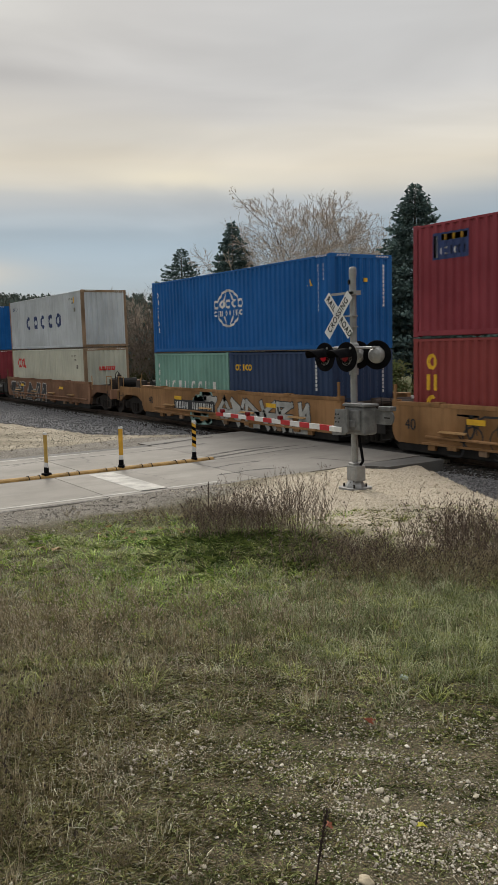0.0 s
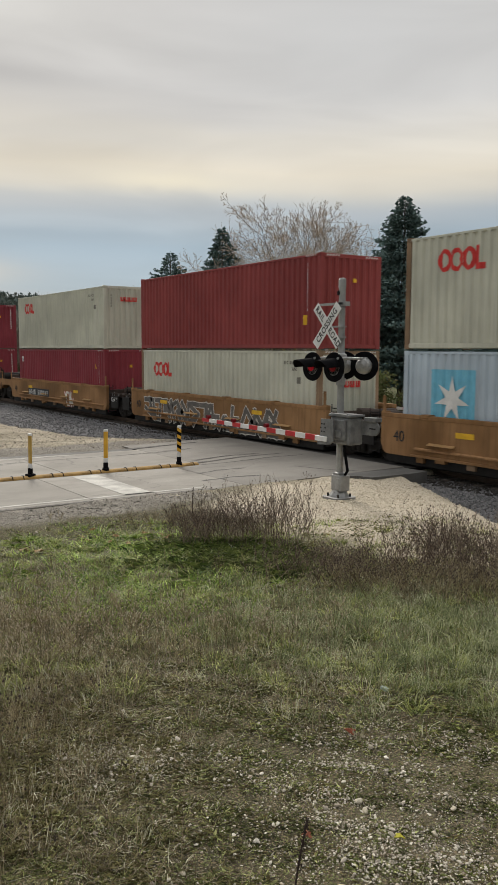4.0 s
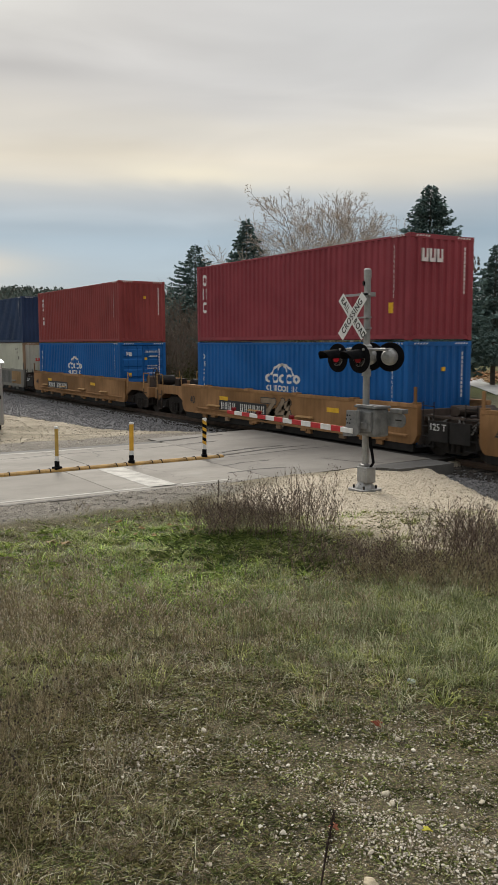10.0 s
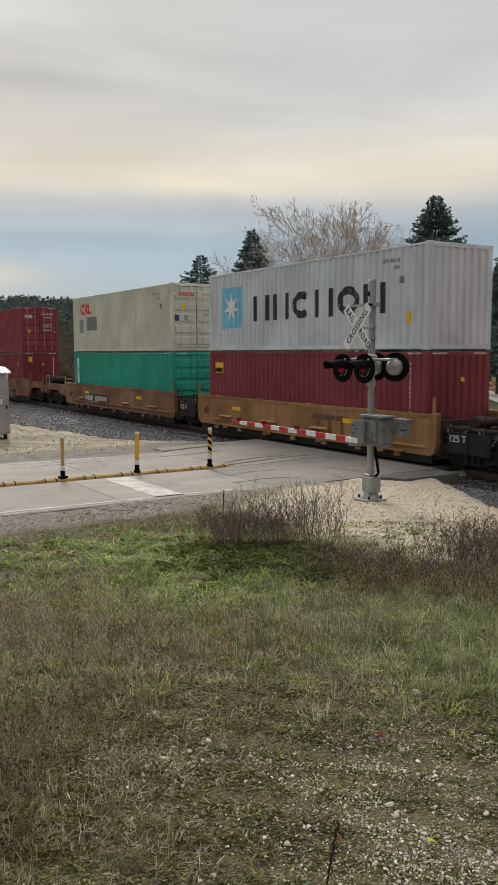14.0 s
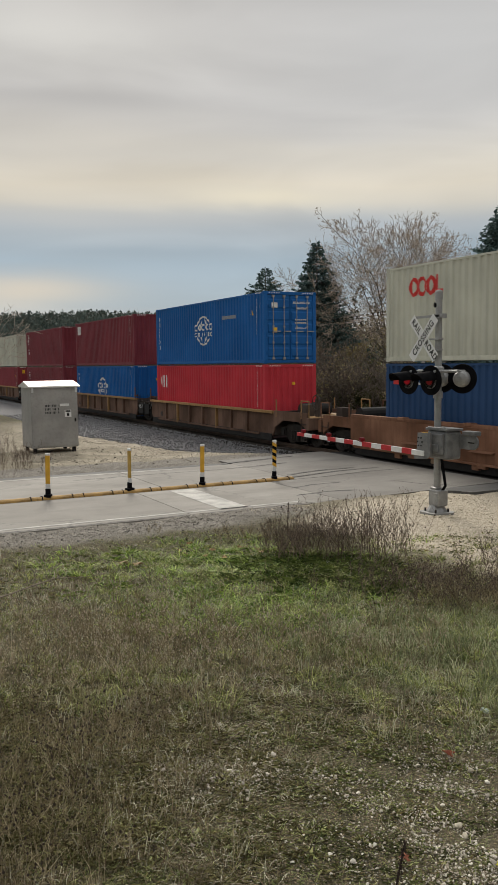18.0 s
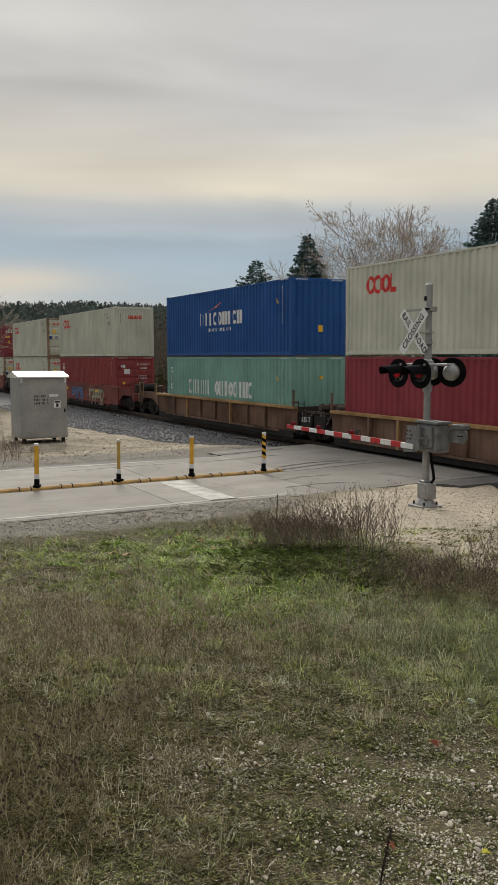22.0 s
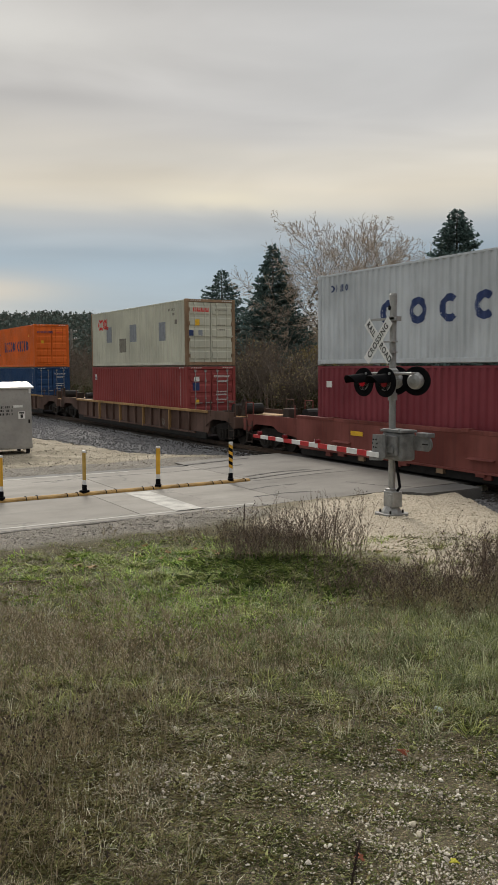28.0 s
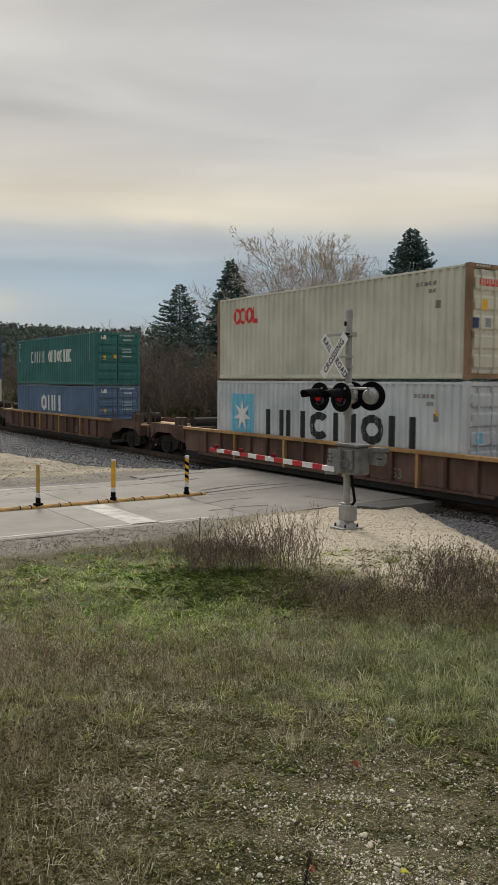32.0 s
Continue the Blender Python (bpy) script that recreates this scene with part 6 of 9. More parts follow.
        for ya, yb, col in ((0.0, 2.0, (0.26, 0.16, 0.07)), (2.3, 5.6, (0.15, 0.15, 0.14)), (6.2, 7.2, (0.30, 0.20, 0.19)), (7.3, 12.3, (0.13, 0.13, 0.125))):
            part("paint_patch", Shape().box(-HALF - 0.006, -HALF, ya, yb, 0.55, 1.34), paint("patch_%d" % int(ya * 10), col, 0.3, 0.6, 0.8, 0.3), car, "weathered repainted patch")
        graffiti(car, 122, 2.6, 5.2, 0.65, 1.2, [(0.06, 0.06, 0.06)], 6, 0.02)
    elif i == 14:
        graffiti(car, 13, 7.4, 11.0, 0.2, 1.3, [(0.09, 0.095, 0.09), SIL], 8, 0.05)
        graffiti(car, 14, 5.4, 7.0, 0.5, 1.0, [W], 9, 0.02)
    elif i == 17:
        graffiti(car, 15, 1.0, 4.0, 0.1, 1.3, [(0.10, 0.13, 0.07), (0.30, 0.17, 0.06), BK], 10, 0.05)
        graffiti(car, 16, 4.2, 6.4, 0.35, 1.15, [SIL], 7, 0.06)
    elif i == 24:
        graffiti(car, 17, 6.0, 8.6, 0.25, 1.2, [(0.05, 0.09, 0.20), (0.12, 0.2, 0.36)], 8, 0.06)
        graffiti(car, 18, 1.2, 4.6, 0.15, 1.25, [(0.30, 0.27, 0.17), BK], 14, 0.05)
    elif i == 25:
        graffiti(car, 19, 0.3, 12.2, 0.08, 1.28, [BK, W], 22, 0.06)
        graffiti(car, 191, 5.0, 7.0, 0.3, 1.1, [(0.45, 0.08, 0.03)], 7, 0.05)
    elif i == 26:
        sprayed_piece(car, 20, 3.8, 9.2, 0.08, 1.22, (0.05, 0.17, 0.17), (0.50, 0.38, 0.17), BK, "cream and teal sprayed graffiti with a black rim")
        graffiti(car, 201, 0.4, 3.2, 0.2, 1.0, [SIL], 10, 0.02)
    elif i == 27:
        graffiti(car, 21, 1.2, 6.2, 0.12, 1.2, [(0.20, 0.12, 0.12), SIL], 18, 0.05)
        graffiti(car, 211, 8.2, 12.0, 0.15, 1.15, [(0.22, 0.10, 0.11), (0.48, 0.42, 0.40)], 14, 0.05)
    elif i == 30:
        graffiti(car, 23, 7.6, 12.6, 0.1, 1.15, [(0.30, 0.12, 0.11), (0.42, 0.40, 0.16), BK], 14, 0.05)

# ---- crossing signal, markers and the instrument case ----
ALU = plain("weathered_aluminium", (0.33, 0.33, 0.32), 0.55, 0.5, 0.15, 5)
CASTG = plain("grey_cast_housing", (0.17, 0.172, 0.17), 0.6, 0.25, 0.25, 6)
BLACKP = plain("satin_black_paint", (0.007, 0.007, 0.008), 0.9, 0.0, 0.3, 6, 0.06)
SIGNW = plain("reflective_white_sheeting", (0.72, 0.72, 0.70), 0.5, 0.0, 0.05, 4)
SIGNK = plain("black_sign_letters", (0.012, 0.012, 0.012), 0.5)
STRIPE_R = plain("red_reflective_stripe", (0.45, 0.02, 0.025), 0.45, 0.0, 0.12, 6)
STRIPE_W = plain("white_reflective_stripe", (0.66, 0.66, 0.65), 0.45, 0.0, 0.08, 6)
YELLOW = plain("marker_yellow_plastic", (0.62, 0.34, 0.03), 0.6, 0.0, 0.15, 5)
CURB_YELLOW = plain("scuffed_curb_yellow", (0.29, 0.175, 0.055), 0.8, 0.0, 0.35, 3)
GOLD = plain("faded_marker_face", (0.42, 0.27, 0.06), 0.6, 0.0, 0.15, 5)


def glow(name, col, base, strength):
    m, nt, b = material(name, 0.45, 0.0, 0.15)
    b.inputs["Base Color"].default_value = (*base, 1)
    b.inputs["Emission Color"].default_value = (*col, 1)
    b.inputs["Emission Strength"].default_value = strength
    return m


RED_LENS = glow("lit_red_lens", (1.0, 0.012, 0.03), (0.10, 0.003, 0.008), 0.12)
RED_DIM = glow("dim_red_lens", (1.0, 0.02, 0.02), (0.07, 0.006, 0.01), 0.04)


def lathe(profile, sides=24, axis="z"):
    """A turned body from (height, radius) steps."""
    s = Shape()
    pts = [{"z": (0, 0, h), "x": (h, 0, 0), "y": (0, h, 0)}[axis] for h, _ in profile]
    n0 = len(s.v)
    for (h, r) in profile:
        for k in range(sides):
            a = 2 * math.pi * k / sides
            c, d = r * math.cos(a), r * math.sin(a)
            s.v.append({"z": (c, d, h), "x": (h, c, d), "y": (c, h, d)}[axis])
    for i in range(len(profile) - 1):
        for k in range(sides):
            a, b = i * sides + k, i * sides + (k + 1) % sides
            s.f.append((a, b, b + sides, a + sides))
    s.f.append(tuple(range(sides)))
    s.f.append(tuple(range((len(profile) - 1) * sides, len(profile) * sides)))
    return s


def lamp_head(parent, x, y, z, facing, lit, turn=0):
    """A flasher: black target disc, hooded lens in front, domed housing behind. facing: -1 looks to -x."""
    f = facing
    disc = part("lamp_target", lathe([(0, 0.30), (0.02, 0.305), (0.03, 0.295)], 32, "x"), BLACKP, parent, "round black backing disc", at=pose(x, y, z, 0, 0, turn))
    part("lamp_housing", lathe([(0, 0.175), (-f * 0.07, 0.17), (-f * 0.14, 0.13), (-f * 0.17, 0.05)], 24, "x"), ALU, disc, "silvery domed lamp housing")
    part("lens", lathe([(f * 0.03, 0.095), (f * 0.042, 0.088), (f * 0.05, 0.055), (f * 0.055, 0.02)], 24, "x"), RED_LENS if lit else RED_DIM, disc, "round red lens")
    hood = Shape()
    n = 18
    rings = [(f * 0.0, 0.185), (f * 0.46, 0.17)]
    vs = []
    for h, r in rings:
        for rr in (r, r - 0.012):
            for k in range(n + 1):
                a = radians(2 + 176 * k / n)
                vs.append((h * (0.72 + 0.28 * math.sin(a)), rr * math.cos(a), rr * math.sin(a) - 0.05 * abs(h)))
    m = n + 1
    fs = []
    for k in range(n):
        fs += [(k, k + 1, 2 * m + k + 1, 2 * m + k), (m + k, 3 * m + k, 3 * m + k + 1, m + k + 1), (2 * m + k, 2 * m + k + 1, 3 * m + k + 1, 3 * m + k)]
    hood.add(vs, fs)
    part("hood", hood, BLACKP, disc, "black half-round hood")


def crossbuck(parent, x, y, z, facing):
    """Two white blades with their words, crossed; it looks to facing * x."""
    base = Matrix(((0, 0, facing, 0), (facing, 0, 0, 0), (0, 1, 0, 0), (0, 0, 0, 1)))
    for k, (a, words) in enumerate(((-47, ("RAIL", "ROAD")), (47, ("CROS", "SING")))):
        s = Shape().box(-0.57, 0.57, -0.112, 0.112, -0.002, 0.002 + 0.0, 0.0)
        at = Matrix.Translation((x - 0.006 * k * (-facing), y, z)) @ base @ Matrix.Rotation(radians(a), 4, "Z")
        blade = part("sign_blade", s, SIGNW, parent, "white reflective crossbuck blade", at=at)
        text = ("RAIL", "ROAD") if k == 0 else ("CROSSING",)
        for j, word in enumerate(text):
            cu = bpy.data.curves.new("lettering", "FONT")
            cu.body, cu.align_x, cu.align_y, cu.extrude = word, "CENTER", "CENTER", 0.001
            cu.size, cu.offset, cu.space_character = 0.19, 0.004, 1.18 if k == 0 else 1.14
            cu.materials.append(SIGNK)
            o = new("lettering", cu)
            o.parent = blade
            o.matrix_basis = Matrix.Translation(((-0.34 if j == 0 else 0.345) if k == 0 else 0.0, 0, 0.005)) @ Matrix.Diagonal((0.82 if k == 0 else 0.9, 1, 1, 1))
            tagged(o, "black block capitals")


MX, MY = 11.3, 13.6


def crossing_signal():
    t = tagged(put("crossing_signal", None, None, at=pose(MX, MY, 0.0)), "aluminium railroad crossing signal with lowered gate arm and red flashers", "crossing signal")
    # coordinates below are relative to the mast's foot
    part("base_plate", Shape().prism([(-0.29, -0.2), (-0.2, -0.29), (0.2, -0.29), (0.29, -0.2), (0.29, 0.2), (0.2, 0.29), (-0.2, 0.29), (-0.29, 0.2)], 0.0, 0.05, "z"), ALU, t)
    part("base_flare", lathe([(0.05, 0.23), (0.09, 0.21), (0.16, 0.16), (0.2, 0.14)], 8), ALU, t)
    part("junction_box", Shape().box(-0.13, 0.13, -0.2, 0.12, 0.18, 0.52, 0.025).box(-0.11, 0.11, -0.1, 0.1, 0.5, 0.57, 0.02).box(-0.145, -0.12, -0.16, -0.04, 0.22, 0.46, 0.008), ALU, t, "squat cast junction box")
    for q in range(4):
        a = radians(45 + 90 * q)
        part("anchor_bolt", Shape().tube([(0.235 * math.cos(a), 0.235 * math.sin(a), 0.03), (0.235 * math.cos(a), 0.235 * math.sin(a), 0.12)], 0.022, 6), DARK_STEEL, t)
    part("mast", lathe([(0.5, 0.073), (2.0, 0.072), (4.5, 0.07), (4.62, 0.07)], 20), ALU, t, "round aluminium mast", smooth=False)
    part("mast_cap", lathe([(4.44, 0.079), (4.6, 0.079), (4.63, 0.06), (4.64, 0.02)], 20), ALU, t)
    part("cable_opening", Shape().tube([(-0.06, 0.03, 4.33), (-0.085, 0.04, 4.33)], 0.05, 14), BLACKP, t)
    part("cable", Shape().tube([(0.02, -0.14, 0.5), (0.02, -0.24, 0.62), (0.02, -0.2, 0.8), (0.02, -0.16, 0.95), (0.02, -0.1, 1.25)], 0.03, 8), BLACKP, t, "black sagging cable")
    # gate mechanism
    part("gate_mechanism", Shape().box(-0.26, 0.12, -0.6, 0.02, 1.2, 1.78, 0.05), CASTG, t, "grey cast gate mechanism case")
    part("mechanism_cover", Shape().box(-0.32, -0.255, -0.52, -0.16, 1.3, 1.72, 0.02).box(-0.35, -0.31, -0.44, -0.24, 1.36, 1.5, 0.01), CASTG, t, "bolted grey cover")
    part("mechanism_lid", Shape().box(-0.29, 0.14, -0.63, 0.04, 1.78, 1.83, 0.012).tube([(-0.27, -0.55, 1.835), (-0.27, -0.03, 1.835)], 0.018, 6), CASTG, t)
    for by, bz in ((-0.02, 1.62), (0.06, 1.62), (-0.05, 1.54), (0.09, 1.54), (-0.02, 1.46), (0.06, 1.46)):
        part("bracket_bolt", Shape().tube([(-0.44, by, bz), (-0.455, by, bz)], 0.016, 6), DARK_STEEL, t)
    s = Shape().prism([(-0.3, 1.28), (-0.18, 1.2), (0.2, 1.17), (0.22, 1.24), (0.12, 1.4), (0.1, 1.72), (-0.3, 1.74)], -0.44, -0.40, "x")
    part("arm_bracket", s, CASTG, t, "grey sheet-metal arm bracket")
    part("arm_clamp", Shape().box(-0.46, -0.36, -0.12, 0.28, 1.25, 1.36, 0.01), STRIPE_W, t)
    nose = [(-0.98 - 0.15 * math.cos(radians(q)), 1.57 + 0.15 * math.sin(radians(q))) for q in range(-80, 81, 20)]
    part("counterweight_arm", Shape().prism([(-0.3, 1.72), (-0.3, 1.42), *nose], 0.06, 0.10, "x"), CASTG, t, "round-nosed grey steel counterweight arm")
    part("counterweight", Shape().box(0.02, 0.20, -1.08, -0.72, 1.70, 1.79, 0.015), CASTG, t)
    part("arm_slot", Shape().box(0.054, 0.06, -1.04, -0.86, 1.55, 1.575), DARK_STEEL, t)
    # gate arm, striped
    x, y0, z0, n, step = -0.41, 0.28, 1.305, 13, 0.367
    for k in range(n):
        a, b = y0 + k * step, y0 + (k + 1) * step
        r = 0.058 - 0.0012 * k
        za, zb = z0 + 0.0035 * k, z0 + 0.0035 * (k + 1)
        st = Shape().add([(x - 0.02, a, za - r), (x + 0.02, a, za - r), (x + 0.02, a, za + r), (x - 0.02, a, za + r), (x - 0.02, b, zb - r), (x + 0.02, b, zb - r), (x + 0.02, b, zb + r), (x - 0.02, b, zb + r)],
                         [(0, 1, 2, 3), (7, 6, 5, 4), (0, 4, 5, 1), (1, 5, 6, 2), (2, 6, 7, 3), (3, 7, 4, 0)])
        part("arm_stripe", st, STRIPE_R if k % 2 == 0 else STRIPE_W, t, "red stripe" if k % 2 == 0 else "white stripe")
    for yy, zz in ((2.15, 1.42), (3.55, 1.43), (4.75, 1.44)):
        part("arm_lamp", Shape().tube([(x - 0.05, yy, zz), (x + 0.05, yy, zz)], 0.05, 12).box(x - 0.015, x + 0.015, yy - 0.03, yy + 0.03, zz - 0.09, zz), RED_DIM, t, "small red arm lamp")
    # flashers on their crossarm
    part("crossarm", Shape().tube([(-0.02, -0.62, 2.98), (-0.02, 0.62, 2.98)], 0.03, 10).tube([(-0.42, 0.38, 2.98), (0.42, 0.38, 2.98)], 0.025, 8).tube([(-0.42, -0.38, 2.98), (0.42, -0.38, 2.98)], 0.025, 8), ALU, t)
    part("crossarm_box", lathe([(2.86, 0.12), (3.05, 0.12), (3.1, 0.06)], 12), ALU, t)
    for dy, lit in ((0.42, False), (-0.30, False)):
        lamp_head(t, -0.40, dy + 0.06, 2.80, -1, lit or dy > 0, 4)
    for dy in (0.30, -0.34):
        lamp_head(t, 0.34, dy, 2.82, 1, False, 30)
    part("clamp", lathe([(2.42, 0.1), (2.56, 0.1)], 12), ALU, t)
    # crossbuck and its bracket
    part("sign_bracket", Shape().box(-0.10, -0.06, -0.22, 0.62, 4.08, 4.13).box(-0.10, 0.10, -0.14, 0.02, 4.06, 4.15), ALU, t)
    for zz in (3.4, 3.62):
        part("sign_clamp", Shape().box(-0.13, 0.02, -0.13, 0.2, zz, zz + 0.03), ALU, t)
    crossbuck(t, -0.15, 0.30, 3.66, -1)
    return t


crossing_signal()


def far_signal():
    t = tagged(put("crossing_signal", None, None, at=pose(22.83, 28.45, 0.0)), "second aluminium crossing signal beyond the track, seen from behind", "crossing signal")
    part("mast", lathe([(0, 0.16), (0.3, 0.12), (0.5, 0.08), (4.5, 0.075)], 14), ALU, t)
    part("gate_mechanism", Shape().box(-0.2, 0.25, -0.3, 0.3, 1.1, 1.7, 0.04), CASTG, t)
    part("crossarm", Shape().tube([(0, -0.6, 2.95), (0, 0.6, 2.95)], 0.03, 8), ALU, t)
    for dy in (-0.4, 0.35):
        lamp_head(t, 0.35, dy, 2.8, 1, False)
    crossbuck(t, 0.12, -0.2, 3.8, 1)
    part("arm_bracket", Shape().box(0.28, 0.34, -0.5, 0.2, 0.78, 1.6, 0.02), CASTG, t)
    for k in range(14):
        part("arm_stripe", Shape().box(0.34, 0.38, -0.4 - 0.4 * (k + 1), -0.4 - 0.4 * k, 0.82, 0.93), STRIPE_R if k % 2 == 0 else STRIPE_W, t, "red stripe" if k % 2 == 0 else "white stripe")


far_signal()

CURB_Y = 19.75


def curb_module(x):
    t = put("lane_separator", shared("curbm", lambda: Shape().prism([(-0.125, 0), (-0.105, 0.042), (-0.05, 0.07), (0.05, 0.07), (0.105, 0.042), (0.125, 0)], 0, 0.995, "x").mesh("lane_separator")), CURB_YELLOW, at=pose(x, CURB_Y, 0.002))
    tagged(t, "scuffed yellow rubber lane separator module", "lane separator", "lane separators of the road")
    for q in (0.12, 0.85):
        part_me = shared("strap", lambda: Shape().tube([(0, -0.13, 0.01), (0, -0.09, 0.06), (0.02, 0.0, 0.078), (0, 0.09, 0.06), (0, 0.13, 0.01)], 0.012, 5).mesh("strap"))
        put("strap", part_me, BLACKP, t, "black fixing strap", at=pose(q, 0, 0))
    return t


for k in range(-8, 11):
    curb_module(float(k) + 0.35)


def delineator(x, face, striped=False):
    t = tagged(put("lane_marker", None, None, at=pose(x, CURB_Y, 0.08)), "black and yellow striped lane marker post on a black foot" if striped else "yellow flexible lane marker post on a black foot", "marker post", "marker posts of the road")
    part("foot", Shape().box(-0.1, 0.1, -0.08, 0.08, -0.03, 0.04, 0.012).box(-0.035, 0.035, -0.06, 0.06, 0.03, 0.18, 0.012), BLACKP, t, "black rubber foot")
    z0, z1 = 0.17, 1.0
    if striped:
        n = 7
        for k in range(n):
            a, b = z0 + 0.12 + (z1 - z0 - 0.2) * k / n, z0 + 0.12 + (z1 - z0 - 0.2) * (k + 1) / n
            part("stripe", Shape().add([(-0.02, -0.055, a), (-0.02, 0.055, a + 0.06), (-0.02, 0.055, b + 0.06), (-0.02, -0.055, b), (0.02, -0.055, a), (0.02, 0.055, a + 0.06), (0.02, 0.055, b + 0.06), (0.02, -0.055, b)],
                                       [(0, 1, 2, 3), (7, 6, 5, 4), (0, 4, 5, 1), (1, 5, 6, 2), (2, 6, 7, 3), (3, 7, 4, 0)]), BLACKP if k % 2 else YELLOW, t)
        part("post", Shape().box(-0.015, 0.015, -0.05, 0.05, z0, z1, 0.01), STRIPE_W, t)
    else:
        part("post", Shape().box(-0.02, 0.02, -0.055, 0.055, z0 + 0.1, z1, 0.015), face, t)
        part("post_base", Shape().box(-0.024, 0.024, -0.058, 0.058, z0 - 0.02, z0 + 0.13, 0.015), STRIPE_W, t, "white lower band")
    part("cap", Shape().box(-0.024, 0.024, -0.058, 0.058, z1 - 0.03, z1 + 0.03, 0.015), STRIPE_W, t, "white rounded top")


delineator(4.63, YELLOW)
delineator(6.67, GOLD)
delineator(8.65, YELLOW)
delineator(10.79, YELLOW, True)
for ob in list(scene.objects):
    if ob.name.startswith("lane_marker"):
        # the posts face the lanes at a slant, turned towards the traffic
        ob.rotation_euler = (radians(0.8), 0, radians(62 if "striped" in ob["label"] or ob.location.x > 8 or ob.location.x < 5 else 20))


def instrument_case():
    t = tagged(put("signal_case", None, None, at=pose(6.80, 31.2, -0.03)), "bare aluminium railroad signal case with a sloping lid on short legs", "signal cabinet")
    w, d, h = 1.76, 1.65, 2.42
    # one aluminium in two tones: body toned for shade, lid for sky shine
    CASE = plain("dull_case_aluminium", (0.36, 0.35, 0.335), 0.5, 0.45, 0.14, 1.2)
    part("body", Shape().box(0, w, 0, d, 0.14, h, 0.015), CASE, t)
    part("roof", Shape().prism([(-0.08, h - 0.02), (-0.08, h + 0.04), (d / 2, h + 0.22), (d + 0.08, h + 0.04), (d + 0.08, h - 0.02)], -0.08, w + 0.08, "x"), plain("bright_aluminium_lid", (0.74, 0.72, 0.68), 0.45, 0.6, 0.12, 1.5), t, "bright sloping metal lid")
    part("door", Shape().box(0.04, w - 0.04, -0.022, 0.0, 0.2, h - 0.06, 0.008), CASE, t)
    part("drip_edge", Shape().box(0.0, w, -0.035, 0.0, h - 0.1, h - 0.06, 0.006), CASE, t)
    for q in (0.5, 1.9):
        part("door_hinge", Shape().tube([(0.03, -0.03, q), (0.03, -0.03, q + 0.16)], 0.018, 8), CASE, t)
    part("door_lock", Shape().box(w - 0.14, w - 0.08, -0.05, -0.02, 1.1, 1.24, 0.008), DARK_STEEL, t, "dark padlocked hasp")
    for x in (0.08, w - 0.2, ):
        for y in (0.1, d - 0.2):
            part("leg", Shape().box(x, x + 0.12, y, y + 0.12, -0.12, 0.15), DARK_STEEL, t)
    for x in (0.03, w - 0.1):
        part("lid_latch", Shape().tube([(x + 0.03, -0.05, h - 0.12), (x + 0.03, -0.05, h - 0.02)], 0.03, 10).box(x, x + 0.07, -0.045, 0.0, h - 0.2, h - 0.04, 0.01), STRIPE_W, t)
    s = Shape()
    rr = random.Random(3)
    for row in range(3):
        z, x = 1.72 - row * 0.13, 0.52
        for k in range(10):
            wch = rr.choice((0.03, 0.045, 0.05))
            if k not in (4, 8):
                s.box(x, x + wch * 0.7, -0.028, -0.02, z - 0.04, z + 0.04)
            x += wch + 0.012
    part("lettering", s, SIGNK, t, "three short rows of plain dark bars")
    part("number_sign", Shape().box(1.08, 1.42, -0.03, -0.02, 1.70, 1.79), SIGNW, t, "small white strip")
    part("notice", Shape().box(1.25, 1.5, -0.03, -0.02, 1.28, 1.55), SIGNW, t, "small white notice")
    part("notice_header", Shape().box(1.28, 1.47, -0.035, -0.028, 1.47, 1.53).box(1.33, 1.42, -0.035, -0.028, 1.31, 1.44), SIGNK, t, "dark notice shapes")


instrument_case()

WOOD_POLE = plain("weathered_pole_wood", (0.24, 0.225, 0.20), 0.9, 0.0, 0.25, 3)


def utility_pole(x, y, h, label):
    t = tagged(put("utility_pole", None, None, at=pose(x, y, 0)), label, "utility pole")
    part("pole", lathe([(-0.3, 0.17), (h * 0.5, 0.15), (h, 0.12)], 12), WOOD_POLE, t)
    for z in (h - 0.35, h - 1.15):
        part("crossarm", Shape().box(-0.06, 0.06, -1.9, 1.9, z - 0.06, z + 0.06, 0.01), WOOD_POLE, t)
        for yy in (-1.7, -1.0, 1.0, 1.7):
            part("insulator", lathe([(z + 0.06, 0.03), (z + 0.1, 0.05), (z + 0.18, 0.045), (z + 0.22, 0.02)], 8), STRIPE_W, t, at=pose(0, yy, 0))


utility_pole(30.0, 35.3, 7.2, "grey wooden utility pole with two crossarms")
utility_pole(30.0, 92.0, 7.4, "grey wooden utility pole with two crossarms")
wire = Shape()
for yy, z in ((-1.7, 6.2), (1.7, 6.2)):
    wire.tube([(30.0, 35.3 + yy + q * (92.0 - 35.3), z + 0.22 - 1.4 * (1 - (2 * q - 1) ** 2) * 0.6) for q in np.linspace(0, 1, 16)], 0.012, 4)
tagged(part("overhead_wire", wire, BLACKP, None), "sagging dark overhead wires between poles", "cable", kind="stuff")

